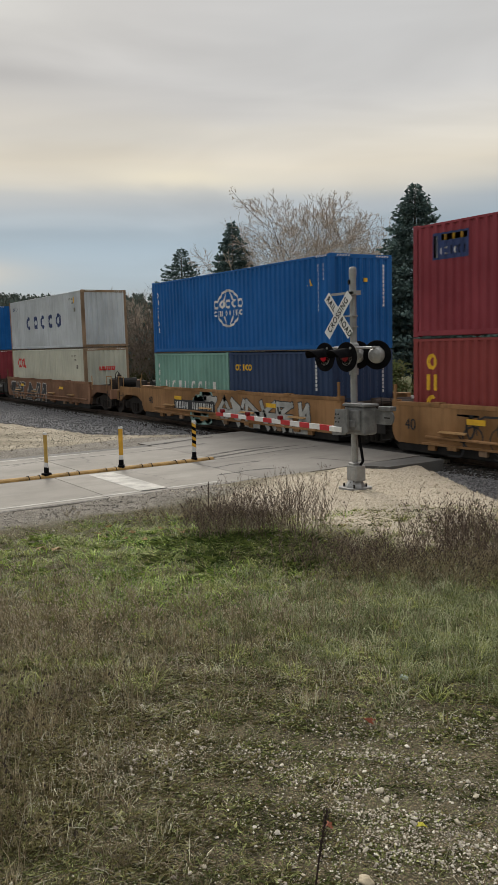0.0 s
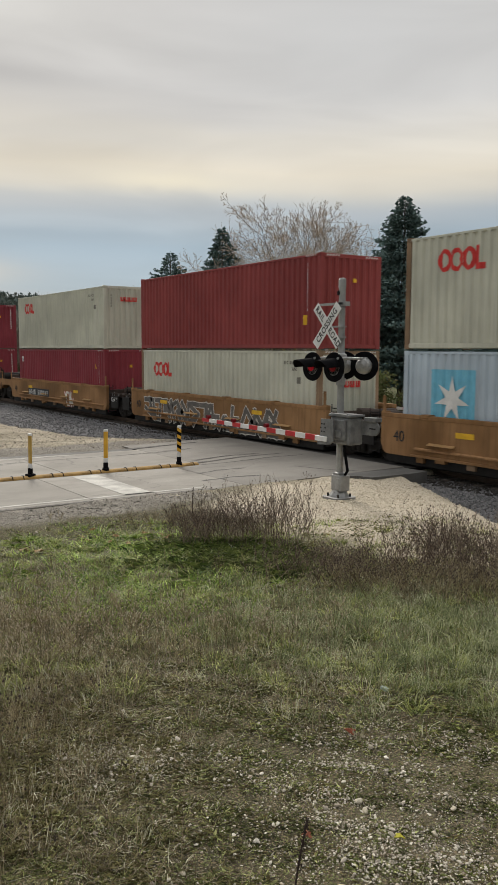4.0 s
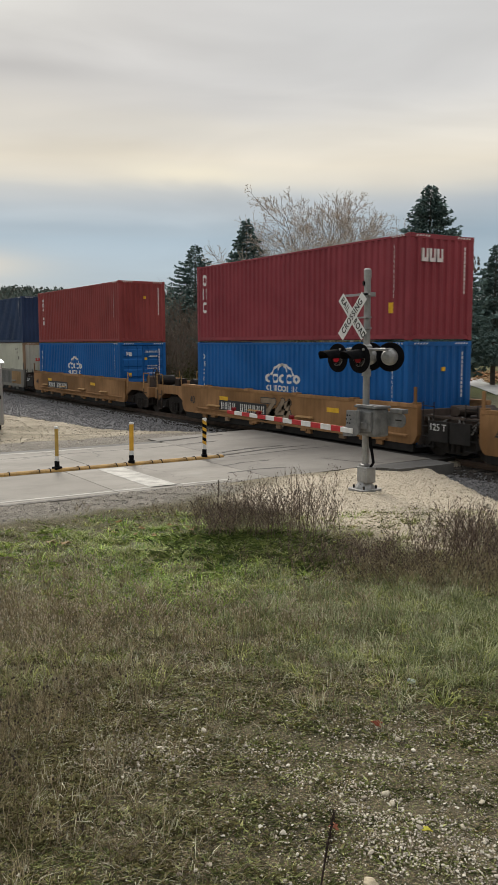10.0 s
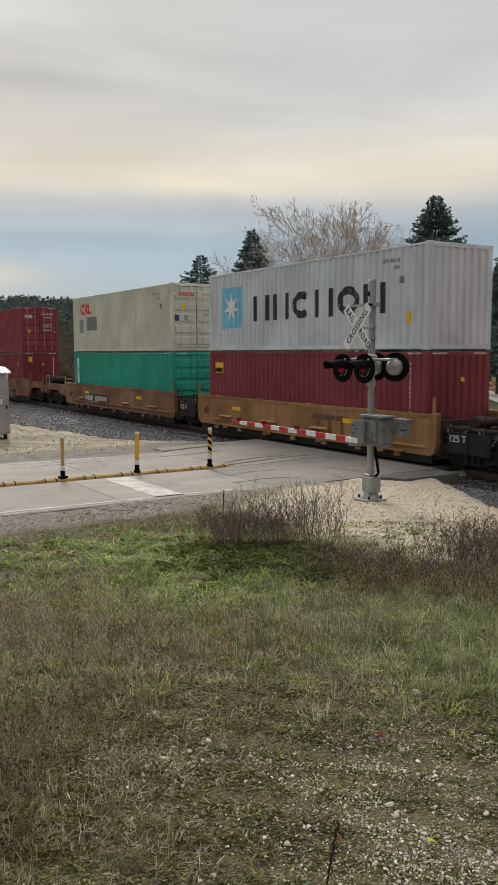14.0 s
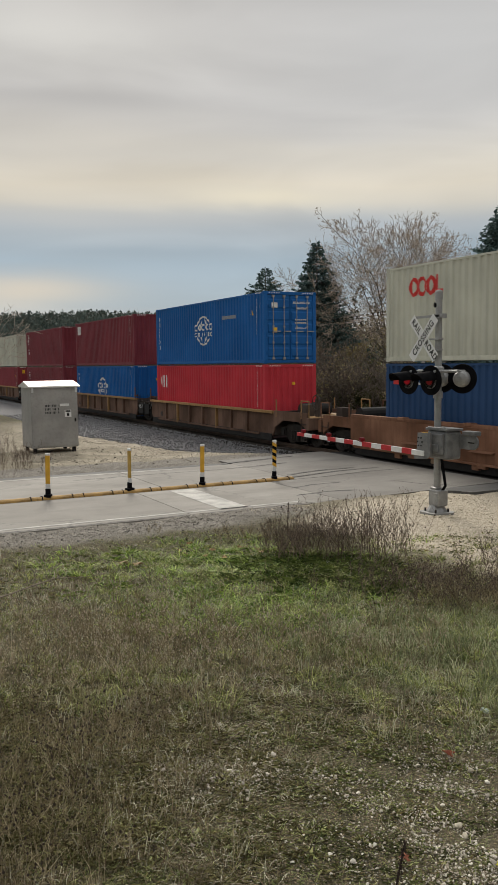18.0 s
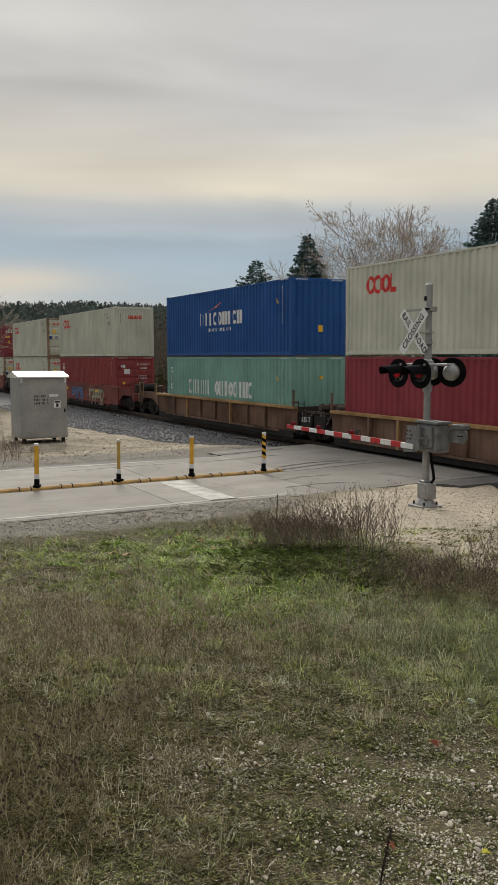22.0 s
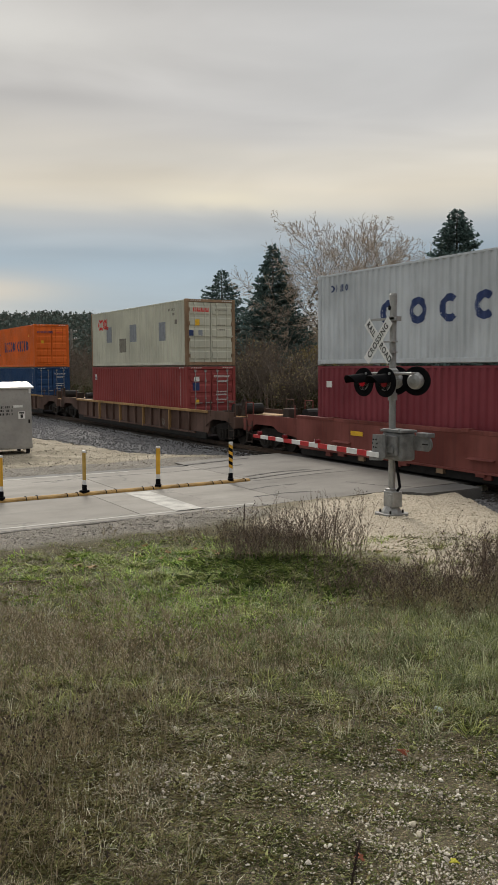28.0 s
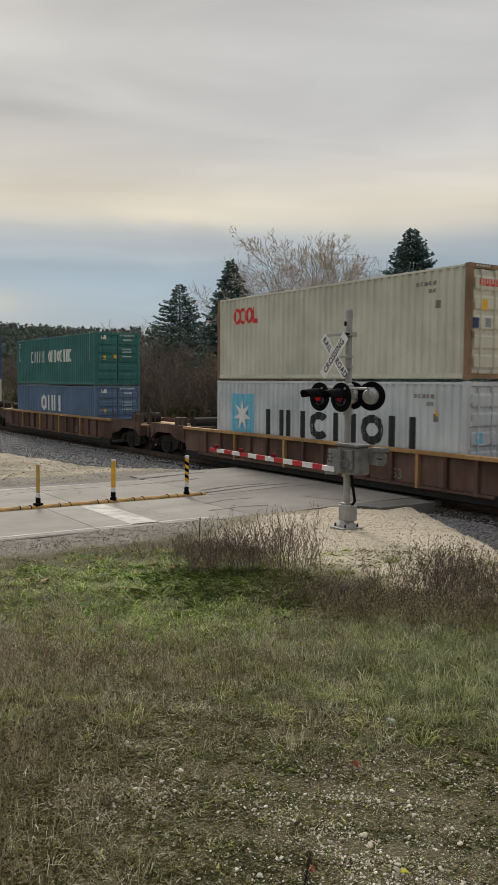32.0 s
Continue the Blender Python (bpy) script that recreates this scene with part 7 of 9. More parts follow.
# ---- trees and brush ----
BARK = plain("grey_brown_bark", (0.085, 0.07, 0.058), 0.95, 0.0, 0.3, 3)
SPRUCE = scatter_mat("blue_green_needles", [(0.05, 0.085, 0.082), (0.10, 0.155, 0.143), (0.155, 0.215, 0.195), (0.068, 0.11, 0.10)], 0.9)
TWIG = plain("pale_twig_bark", (0.42, 0.35, 0.28), 0.95, 0.0, 0.25, 2)
BRUSHWOOD = plain("dark_brush_bark", (0.15, 0.12, 0.095), 0.95, 0.0, 0.3, 2)
BUDS = scatter_mat("sparse_yellow_leaves", [(0.30, 0.25, 0.11), (0.42, 0.36, 0.19), (0.28, 0.26, 0.12), (0.36, 0.26, 0.16)], 0.9, 0.4)


def quads_mesh(name, C, U, V, mat, parent=None, tri=False):
    """Flat pieces: centres C, half axes U and V, all (n, 3)."""
    n = len(C)
    if tri:
        P = np.stack([C - U, C + U, C + V], 1)
        F = np.arange(3 * n).reshape(n, 3)
    else:
        P = np.stack([C - U, C + 0.15 * V - 0.4 * U + 0 * U, C + V, C + U * 0.6 + 0.1 * V, C - V * 0.25], 1)[:, [0, 4, 3, 2]]
        F = np.arange(4 * n).reshape(n, 4)
    me = bpy.data.meshes.new(name)
    me.from_pydata(P.reshape(-1, 3).tolist(), [], F.tolist())
    return put(name, me, mat, parent)


def spruce(x, y, h, r, seed, label, base=0.0, dense=1.0, taper=0.76, skirt=0.05):
    """Whorls of level boughs, upturned at their tips, each set with short sprays; gaps of shade between the whorls."""
    t = tagged(put("spruce_tree", None, None, at=pose(x, y, base)), label, "tree", "evergreens beyond the track")
    part("trunk", lathe([(-0.2 - base, 0.02 * h), (h * 0.5, 0.012 * h), (h * 0.97, 0.02)], 8), BARK, t)
    rs = np.random.RandomState(seed)
    C, U, V = [], [], []
    z = skirt * h
    while z < h * 0.99:
        q = z / h
        rad = r * (1 - q) ** taper * min(1.0, 0.75 + 2.0 * (q - skirt)) + 0.06
        nb = int((5 + 6 * (1 - q)) * dense) + 2
        a0 = rs.uniform(0, 6.28)
        for b in range(nb):
            a = a0 + 6.283 * (b + rs.uniform(-0.3, 0.3)) / nb
            ln = rad * rs.choice((0.7, 0.9, 1.0, 1.15)) * rs.uniform(0.85, 1.05)
            jit = rs.normal(0, 0.06)
            m = max(6, int(ln / 0.036))
            f = (np.arange(m) + rs.uniform(0, 1, m)) / m
            f = 0.12 + 0.88 * f ** 0.8
            rr = ln * f
            lift = z + jit - 0.20 * rr * (1.15 - q) + 0.17 * rr * f ** 2
            fan = rs.normal(0, 1, m) * (0.10 + 0.16 * ln * f * (1.15 - f))
            ca, sa = np.cos(a), np.sin(a)
            C.append(np.stack([rr * ca - fan * sa, rr * sa + fan * ca, lift + rs.normal(0, 0.035, m) - 0.10 * np.abs(fan)], -1))
            out = np.stack([0 * rr + ca, 0 * rr + sa, 0 * rr - 0.05], -1) * rs.uniform(0.09, 0.2, m)[:, None]
            side = np.stack([-sa * fan, ca * fan, 0 * fan], -1) * 0.45
            V.append(out + side + np.stack([0 * rr, 0 * rr, rs.uniform(-0.09, 0.05, m)], -1))
            U.append(np.cross(V[-1], rs.normal(size=(m, 3))) * 0.3)
        z += rs.uniform(0.13, 0.24) * (0.8 + 0.5 * (1 - q))
    quads_mesh("crown", np.concatenate(C), np.concatenate(U), np.concatenate(V), SPRUCE, t, tri=True)
    return t


spruce(32.3, 33.7, 11.4, 4.9, 5, "tall dark blue-green spruce on the lawn", 0.05, 1.9, 0.86, 0.14)
spruce(44.0, 39.6, 9.4, 3.2, 6, "dark green spruce beside the drive", 0.2, 1.5, 0.9, 0.17)
spruce(47.6, 38.0, 10.2, 3.4, 16, "dark green spruce beside the drive", 0.2, 1.4, 0.9, 0.17)
spruce(32.3, 52.4, 12.0, 5.2, 7, "narrow dark spruce with a thin top", 0.0, 1.5, 0.98)
spruce(32.3, 60.3, 11.0, 7.0, 8, "thin-crowned grey-green spruce in the brush", 0.0, 0.85, 0.92)


def bare_tree(x, y, h, spread_r, seed, label, leaves=0.5, depth=6, base=0.0, kind="bare_tree", trunks=1, lean=0.0, thin=0.011, rise=0.05):
    t = tagged(put(kind, None, None, at=pose(x, y, base)), label, "tree" if kind == "bare_tree" else "shrub", "bare trees beyond the track" if kind == "bare_tree" else "brush beyond the track")
    r = random.Random(seed)
    limbs, twigs = Shape(), Shape()
    tips = []

    def grow(p, d, ln, rad, level):
        n = 3 if level < 4 else (2 if level < 5 else 1)
        pts, rr = [p], [rad]
        for i in range(n):
            d = (d + Vector((r.gauss(0, 0.12), r.gauss(0, 0.12), r.gauss(rise if level < 3 else 0.0, 0.09)))).normalized()
            p = p + d * ln / n
            pts.append(p)
            rr.append(max(thin, rad * (1 - 0.34 * (i + 1) / n)))
        (limbs if level < 3 else twigs).tube(pts, rr, 7 if level < 2 else (5 if level < 3 else 3), False)
        if level >= depth:
            tips.append(p)
            return
        kids = r.choice((2, 3, 3)) if level else r.choice((4, 5))
        for k in range(kids):
            a = r.uniform(0, 2 * math.pi)
            tilt = r.uniform(0.3, 0.75) if level else r.uniform(0.3, 0.7)
            side = d.orthogonal().normalized()
            side.rotate(Matrix.Rotation(a, 3, d))
            nd = (d * math.cos(tilt) + side * math.sin(tilt) * spread_r).normalized()
            at = r.uniform(0.45, 1.0) if k else 1.0
            q = pts[max(1, min(n, int(round(at * n))))]
            grow(q, nd, ln * r.uniform(0.62, 0.86), max(thin, rr[-1] * r.uniform(0.62, 0.9)), level + 1)
        if level > 2:
            tips.append(p)

    unit = h / 2.45
    for k in range(trunks):
        off = Vector((r.uniform(-0.5, 0.5), r.uniform(-0.5, 0.5), -0.1)) * (1 if trunks > 1 else 0.05)
        grow(off, Vector((r.gauss(0, 0.08 + lean), r.gauss(0, 0.08 + lean), 1)).normalized(), unit * (1 if trunks == 1 else r.uniform(0.5, 0.9)), 0.018 * h if trunks == 1 else 0.009 * h, 0)
    part("trunk", limbs, BARK, t)
    part("crown", twigs, TWIG if kind == "bare_tree" else BRUSHWOOD, t)
    if leaves:
        rs = np.random.RandomState(seed)
        T = np.array([tuple(p) for p in tips])
        T = T[rs.rand(len(T)) < leaves]
        T = np.repeat(T, 2, 0) + rs.normal(0, 0.16, (2 * len(T), 3))
        U, V = rs.normal(0, 0.028, T.shape), rs.normal(0, 0.04, T.shape)
        quads_mesh("leaves", T, U, V, BUDS, t)
    return t


def fan_tree(x, y, fork, centre, radii, seed, label, limbs_n=16, buds=0.5, leaf_mat=None, leaf=0.03):
    """A domed tree: limbs fan out from a low fork to the crown's edge, each with three orders of finer wood."""
    t = tagged(put("bare_tree", None, None, at=pose(x, y, 0)), label, "tree", "bare trees beyond the track")
    r = random.Random(seed)
    wood, fine, ends = Shape(), Shape(), []
    C, R = Vector(centre), Vector(radii)

    def reach(p, d, want):
        """How far one may go from p along d before leaving the dome."""
        k = 0.0
        while k < want:
            k += 0.25
            q = p + d * k - C
            lobe = 1.0 + 0.06 * math.sin(3.0 * math.atan2(q.y, q.x) + seed) * math.sin(2.2 * q.z + seed) + 0.08 * math.sin(2.9 * q.x + q.z * 1.7)
            if (q.x / R.x) ** 2 + (q.y / R.y) ** 2 + (q.z / R.z) ** 2 > lobe * abs(lobe) and q.z > -0.4 * R.z:
                break
        return max(0.3, k)

    def bough(p, d, ln, rad, order):
        n = (6, 5, 3, 1)[order]
        pts, rr, q = [p], [rad], p
        for i in range(n):
            d = (d + Vector((r.gauss(0, 0.09), r.gauss(0, 0.09), r.gauss(0.03 if order < 1 else -0.01, 0.07)))).normalized()
            q = q + d * ln / n
            pts.append(q)
            rr.append(max(0.0095, rad * (1 - 0.8 * (i + 1) / n)))
        (wood if order < 2 else fine).tube(pts, rr, 6 if order < 1 else (4 if order < 2 else 3), False)
        if order == 3:
            ends.extend((p.lerp(q, 0.6), q))
            return
        kids = (13, 9, 5)[order]
        for k in range(kids):
            f = r.uniform(0.28 if order == 0 else 0.15, 1.0)
            i = min(n - 1, int(f * n))
            b = pts[i].lerp(pts[i + 1], f * n - i)
            turn = d.orthogonal().normalized()
            turn.rotate(Matrix.Rotation(r.uniform(0, 6.28), 3, d))
            a = r.uniform(0.55, 1.15)
            out = (b - C + Vector((0, 0, 0.25 * R.z))).normalized()
            nd = ((pts[i + 1] - pts[i]).normalized() * math.cos(a) + turn * math.sin(a) + out * 0.22).normalized()
            want = ln * (0.56 if order == 0 else 0.46) * r.uniform(0.6, 1.2) * (1.15 - 0.45 * f)
            bough(b, nd, min(want, reach(b, nd, want) + 0.2), max(0.009, rr[i] * 0.5), order + 1)

    foot = Vector((0, 0, fork))
    wood.tube([(0, 0, -0.3), (0.03, 0.05, fork * 0.5), (0, 0, fork + 0.3)], [0.03 * R.z * 1.4, 0.03 * R.z * 1.15, 0.03 * R.z], 10)
    for k in range(limbs_n):
        a = 6.283 * (k + r.uniform(-0.3, 0.3)) / limbs_n * 5
        tilt = 0.08 + 1.15 * ((k + 0.5) / limbs_n) ** 0.75
        d = Vector((math.sin(tilt) * math.cos(a), math.sin(tilt) * math.sin(a), math.cos(tilt)))
        p = foot + Vector((0, 0, r.uniform(-0.2, 0.5) * fork * 0.4))
        bough(p, d, reach(p, d, 3 * R.z) * r.uniform(0.72, 0.88), 0.014 * R.z * r.uniform(0.7, 1.1), 0)
    part("trunk", wood, plain("grey_tan_bark", (0.17, 0.14, 0.115), 0.95, 0.0, 0.3, 3), t)
    part("crown", fine, TWIG, t)
    rs = np.random.RandomState(seed)
    E = np.array([tuple(p) for p in ends])
    E = E[rs.rand(len(E)) < buds]
    E = E + rs.normal(0, 0.04, E.shape)
    quads_mesh("leaves", E, rs.normal(0, leaf * 0.7, E.shape), rs.normal(0, leaf, E.shape), leaf_mat or BUDS, t)
    return t


fan_tree(37.6, 50.8, 3.2, (0, 0, 8.3), (8.0, 8.0, 5.3), 5, "broad bare maple with pinkish buds at its twig ends", 23, 0.85, scatter_mat("pinkish_tan_buds", [(0.32, 0.24, 0.15), (0.46, 0.36, 0.24), (0.56, 0.45, 0.32), (0.42, 0.33, 0.12)], 0.9, 0.3), 0.026)
fan_tree(34.6, 45.5, 1.6, (0, 0, 5.2), (2.9, 2.9, 3.7), 9, "small yellowing tree behind the track", 8, 0.9, scatter_mat("yellow_olive_leaves", [(0.30, 0.24, 0.07), (0.40, 0.33, 0.12), (0.24, 0.22, 0.08), (0.34, 0.24, 0.10)], 0.9, 0.4), 0.05)
fan_tree(35.6, 56.0, 2.4, (0, 0, 7.2), (2.7, 2.7, 5.0), 22, "slender bare tree beside the spruce", 9, 0.1, None, 0.018)
bare_tree(28.6, 59.5, 6.0, 1.0, 28, "bare grey tree in the brush", 0.0, 6)
bare_tree(31.5, 67.0, 6.2, 1.0, 29, "bare grey tree in the brush", 0.0, 6)
bare_tree(9.6, 55.5, 5.4, 0.9, 23, "bare grey tree beside the signal case", 0.0, 6)


def ground_strip(name, left, right, mat, label, category, rise=0.02):
    """A flat piece draped over the ground between two edges of equal length."""
    vs, fs = [], []
    n = 8
    for (x0, y0), (x1, y1) in zip(left, right):
        for k in range(n + 1):
            x, y = x0 + (x1 - x0) * k / n, y0 + (y1 - y0) * k / n
            vs.append((x, y, float(ground_z(x, y)) + rise))
    for i in range(len(left) - 1):
        for k in range(n):
            a = i * (n + 1) + k
            fs.append((a, a + 1, a + n + 2, a + n + 1))
    return tagged(put(name, mesh_from(name, vs, fs, True), mat), label, category, kind="structure")


ground_strip("drive", ((37.0, 33.0), (40.5, 37.5), (44.0, 42.0), (47.5, 45.6), (50.0, 48.4)), ((42.0, 33.5), (43.8, 38.5), (46.5, 42.4), (49.4, 45.4), (52.0, 47.6)), plain("grey_drive_asphalt", (0.34, 0.34, 0.33), 0.9, 0, 0.2, 2), "pale grey asphalt drive curving over the lawn", "drive", 0.05)
r97 = np.random.RandomState(97)
xx, yy = r97.uniform(47, 66, 9000), r97.uniform(40, 62, 9000)
m = np.abs(yy / xx - 0.925) < 0.09 + 0.03 * ripple(xx, yy, 0.7)
xx, yy = xx[m], yy[m]
P = np.stack([xx, yy, ground_z(xx, yy) + 0.04], -1)
tagged(quads_mesh("fallen_leaves", P, r97.normal(0, 0.13, P.shape) * (1, 1, 0.3), r97.normal(0, 0.13, P.shape) * (1, 1, 0.3), scatter_mat("orange_brown_fallen_leaves", [(0.30, 0.15, 0.07), (0.42, 0.22, 0.10), (0.24, 0.12, 0.06), (0.36, 0.25, 0.14)], 0.9)), "orange-brown leaves fallen under the spruces", "leaves", kind="stuff")
stake = tagged(put("marker_stake", None, None, at=pose(26.87, 25.89, float(ground_z(26.87, 25.89)))), "slim orange-topped white marker stake on the lawn", "marker")
part("stake_base", lathe([(-0.1, 0.05), (0.45, 0.05)], 10), plain("white_stake_plastic", (0.7, 0.7, 0.68), 0.6), stake)
part("stake_top", lathe([(0.45, 0.052), (0.97, 0.052), (1.0, 0.03)], 10), plain("orange_stake_plastic", (0.55, 0.09, 0.03), 0.6), stake, "orange upper half")
# brush along the far side of the track
for k, (x, y, h, lv, nt_) in enumerate([(27, 41, 3.6, 0.4, 5), (29, 44, 4.6, 0.5, 5), (27.5, 47, 5.0, 0.3, 6), (29, 54, 6.2, 0.1, 6), (28.5, 62, 7.0, 0.05, 6),
                                      (27.5, 71, 6.2, 0.0, 6), (27, 84, 6.5, 0.0, 6), (25.5, 92, 6.5, 0.0, 6), (30.5, 39.0, 3.6, 0.7, 5), (27.8, 36.5, 2.4, 0.9, 5), (28.6, 49.5, 4.6, 0.3, 6), (30.5, 58, 6.4, 0.1, 6)]):
    bare_tree(x, y, h, 0.9, 40 + k, "dense leafless brown brush beyond the track", lv, 5, 0.0, "brush", max(3, nt_ - 2), 0.18)

OLIVE = scatter_mat("olive_undergrowth_leaves", [(0.04, 0.045, 0.02), (0.075, 0.08, 0.035), (0.12, 0.115, 0.055), (0.09, 0.07, 0.04)], 0.95, 0.2)


def thicket(x0, x1, y0, y1, h, seed, label, stems=100, leaves=5000, leafy=0.55):
    """A belt of close, twiggy stems over dull undergrowth."""
    r = random.Random(seed)
    st = Shape()
    for _ in range(stems):
        x, y, hh = r.uniform(x0, x1), r.uniform(y0, y1), h * r.uniform(0.45, 1.05)
        d = Vector((r.gauss(0, 0.16), r.gauss(0, 0.16), 1)).normalized()
        p = Vector((x, y, -0.1))
        pts = [p, p + d * hh * 0.5, p + d * hh + Vector((r.gauss(0, 0.3), r.gauss(0, 0.3), 0))]
        st.tube(pts, [0.028, 0.018, 0.007], 3, False)
        for k in range(11):
            f = r.uniform(0.2, 1.0)
            b = pts[0].lerp(pts[1], f * 2) if f < 0.5 else pts[1].lerp(pts[2], f * 2 - 1)
            a, ln = r.uniform(0, 6.28), r.uniform(0.5, 1.5) * (1.25 - 0.7 * f)
            e = b + Vector((math.cos(a) * 0.7, math.sin(a) * 0.7, r.uniform(0.4, 1.1))) * ln
            st.tube([b, e], [0.011, 0.005], 3, False)
            for _ in range(2):
                g = b.lerp(e, r.uniform(0.3, 0.9))
                st.tube([g, g + Vector((r.gauss(0, 0.25), r.gauss(0, 0.25), r.uniform(0.1, 0.5)))], [0.007, 0.004], 3, False)
    t = tagged(put("thicket", mesh_from("thicket", st.v, st.f), BRUSHWOOD), label, "brush", kind="stuff")
    rs = np.random.RandomState(seed)
    P = np.stack([rs.uniform(x0, x1, leaves), rs.uniform(y0, y1, leaves), h * leafy * rs.rand(leaves) ** 1.4], -1)
    P[:, 2] *= 0.7 + 0.5 * ripple(P[:, 0], P[:, 1], 1.1)
    quads_mesh("leaves", P, rs.normal(0, 0.035, P.shape), rs.normal(0, 0.05, P.shape), OLIVE, t)


for k, (y0, y1, x0, x1, h) in enumerate(((37, 43, 27.5, 31, 3.2), (42, 48, 25.5, 30.5, 4.6), (47, 54, 25.0, 30.0, 5.4), (53, 61, 24.8, 29.5, 6.8), (60, 70, 24.5, 29.5, 7.6), (69, 82, 24.5, 29.5, 6.0), (81, 98, 24.5, 29.5, 6.4))):
    thicket(x0, x1, y0, y1, h, 90 + k, "tangled leafless brown brush over olive undergrowth")

LEAFG = scatter_mat("dull_green_leaves", [(0.07, 0.09, 0.034), (0.115, 0.14, 0.052), (0.16, 0.175, 0.075), (0.12, 0.10, 0.05)], 0.9, 0.25)


def leafy_bush(x, y, w, h, seed, label, mat, n=2600):
    t = tagged(put("bush", None, None, at=pose(x, y, 0)), label, "shrub", "brush beyond the track")
    rs = np.random.RandomState(seed)
    stems = Shape()
    for k in range(7):
        a, q = rs.uniform(0, 6.28), rs.uniform(0.2, 0.8)
        stems.tube([(0, 0, -0.1), (0.4 * q * w * math.cos(a), 0.4 * q * w * math.sin(a), h * 0.5), (0.6 * q * w * math.cos(a), 0.6 * q * w * math.sin(a), h * 0.85)], [0.03, 0.02, 0.008], 5)
    part("stems", stems, BARK, t)
    clump = rs.normal(0, 1, (26, 3)) * np.array([w * 0.33, w * 0.33, h * 0.24]) + np.array([0, 0, h * 0.5])
    C = clump[rs.randint(0, 26, n)] + rs.normal(0, 1, (n, 3)) * np.array([0.2, 0.2, 0.17]) * h * 0.5
    C[:, 2] = np.clip(C[:, 2], 0.05, None)
    quads_mesh("leaves", C, rs.normal(0, 0.05, (n, 3)), rs.normal(0, 0.08, (n, 3)), mat, t)


leafy_bush(26.4, 29.7, 2.1, 2.3, 1, "rounded green bush beyond the track", LEAFG, 4500)
leafy_bush(26.0, 31.8, 1.6, 1.5, 2, "low green and brown bush beyond the track", LEAFG)
for k, (x, y, w, h) in enumerate([(28, 39, 2.2, 1.6), (25.0, 46, 2.5, 1.8), (24.5, 54, 2.6, 1.6), (24.6, 62, 2.6, 1.5), (24.8, 70, 2.6, 1.6), (25, 80, 3, 1.8), (29.5, 42, 2.6, 2.4)]):
    leafy_bush(x, y, w, h, 60 + k, "low tangled brown-green thicket beyond the track", scatter_mat("thicket_leaves", [(0.05, 0.05, 0.022), (0.08, 0.08, 0.036), (0.05, 0.058, 0.022), (0.11, 0.095, 0.05)], 0.95, 0.2))

# far woods: pines on the hill up the line
rs = np.random.RandomState(77)
C, U, V = [], [], []
for k in range(1600):
    y = rs.uniform(185, 320)
    x = rs.uniform(0.08 * y, 0.46 * y) + 5 if k % 3 else rs.uniform(-0.30 * y, 0.62 * y) + 5
    zb = float(ground_z(x, y))
    h, w = rs.uniform(7.4, 9.4) + 0.6 * math.sin(x * 0.09), rs.uniform(2.2, 4.0)
    m = 75
    q = rs.uniform(0.1, 1, m)
    a = rs.uniform(0, 6.28, m)
    rr = w * (1 - q) ** 0.7 * rs.uniform(0.4, 1, m) + 0.1
    c = np.stack([x + rr * np.cos(a), y + rr * np.sin(a), zb + h * q], -1)
    C.append(c)
    U.append(rs.normal(0, 0.27, (m, 3)))
    V.append(rs.normal(0, 0.3, (m, 3)) + np.array([0, 0, 0.35]))
# needle colours are lightened to carry the haze of distance
woods = quads_mesh("pine_woods", np.concatenate(C), np.concatenate(U), np.concatenate(V), scatter_mat("distant_pine", [(0.08, 0.11, 0.10), (0.11, 0.145, 0.125), (0.145, 0.165, 0.14), (0.165, 0.155, 0.135)], 0.95), tri=True)
tagged(woods, "dark pine woods on the far hill", "woods", kind="stuff")
C, U, V = [], [], []
for k in range(260):
    x = rs.uniform(46, 150)
    y = rs.uniform(15, 150)
    if y < 58 and x < 60:
        continue
    zb = float(ground_z(x, y))
    h, w = rs.uniform(7, 13) * (0.55 if y > 1.6 * x else 1.0), rs.uniform(2.0, 3.8)
    m = 230
    q = rs.uniform(0.02, 1, m)
    a = rs.uniform(0, 6.28, m)
    rr = w * (1 - q ** 2) * rs.uniform(0.4, 1, m) + 0.3
    C.append(np.stack([x + rr * np.cos(a), y + rr * np.sin(a), zb + h * q], -1))
    U.append(rs.normal(0, 0.12, (m, 3)))
    V.append(rs.normal(0, 0.16, (m, 3)) + np.array([0, 0, 0.26]))
woods2 = quads_mesh("mixed_woods", np.concatenate(C), np.concatenate(U), np.concatenate(V), scatter_mat("far_mixed_woods", [(0.07, 0.08, 0.055), (0.12, 0.105, 0.085), (0.17, 0.15, 0.125), (0.09, 0.095, 0.07)], 0.95), tri=True)
tagged(woods2, "mixed bare and evergreen woods behind the lawn", "woods", kind="stuff")

# ---- the verge before the camera ----
HEAD = radians(33.0)


def from_view(d, l):
    """World x, y of a spot d metres ahead and l metres to the right along the road-side view axis."""
    return d * math.sin(HEAD) + l * math.cos(HEAD), d * math.cos(HEAD) - l * math.sin(HEAD)


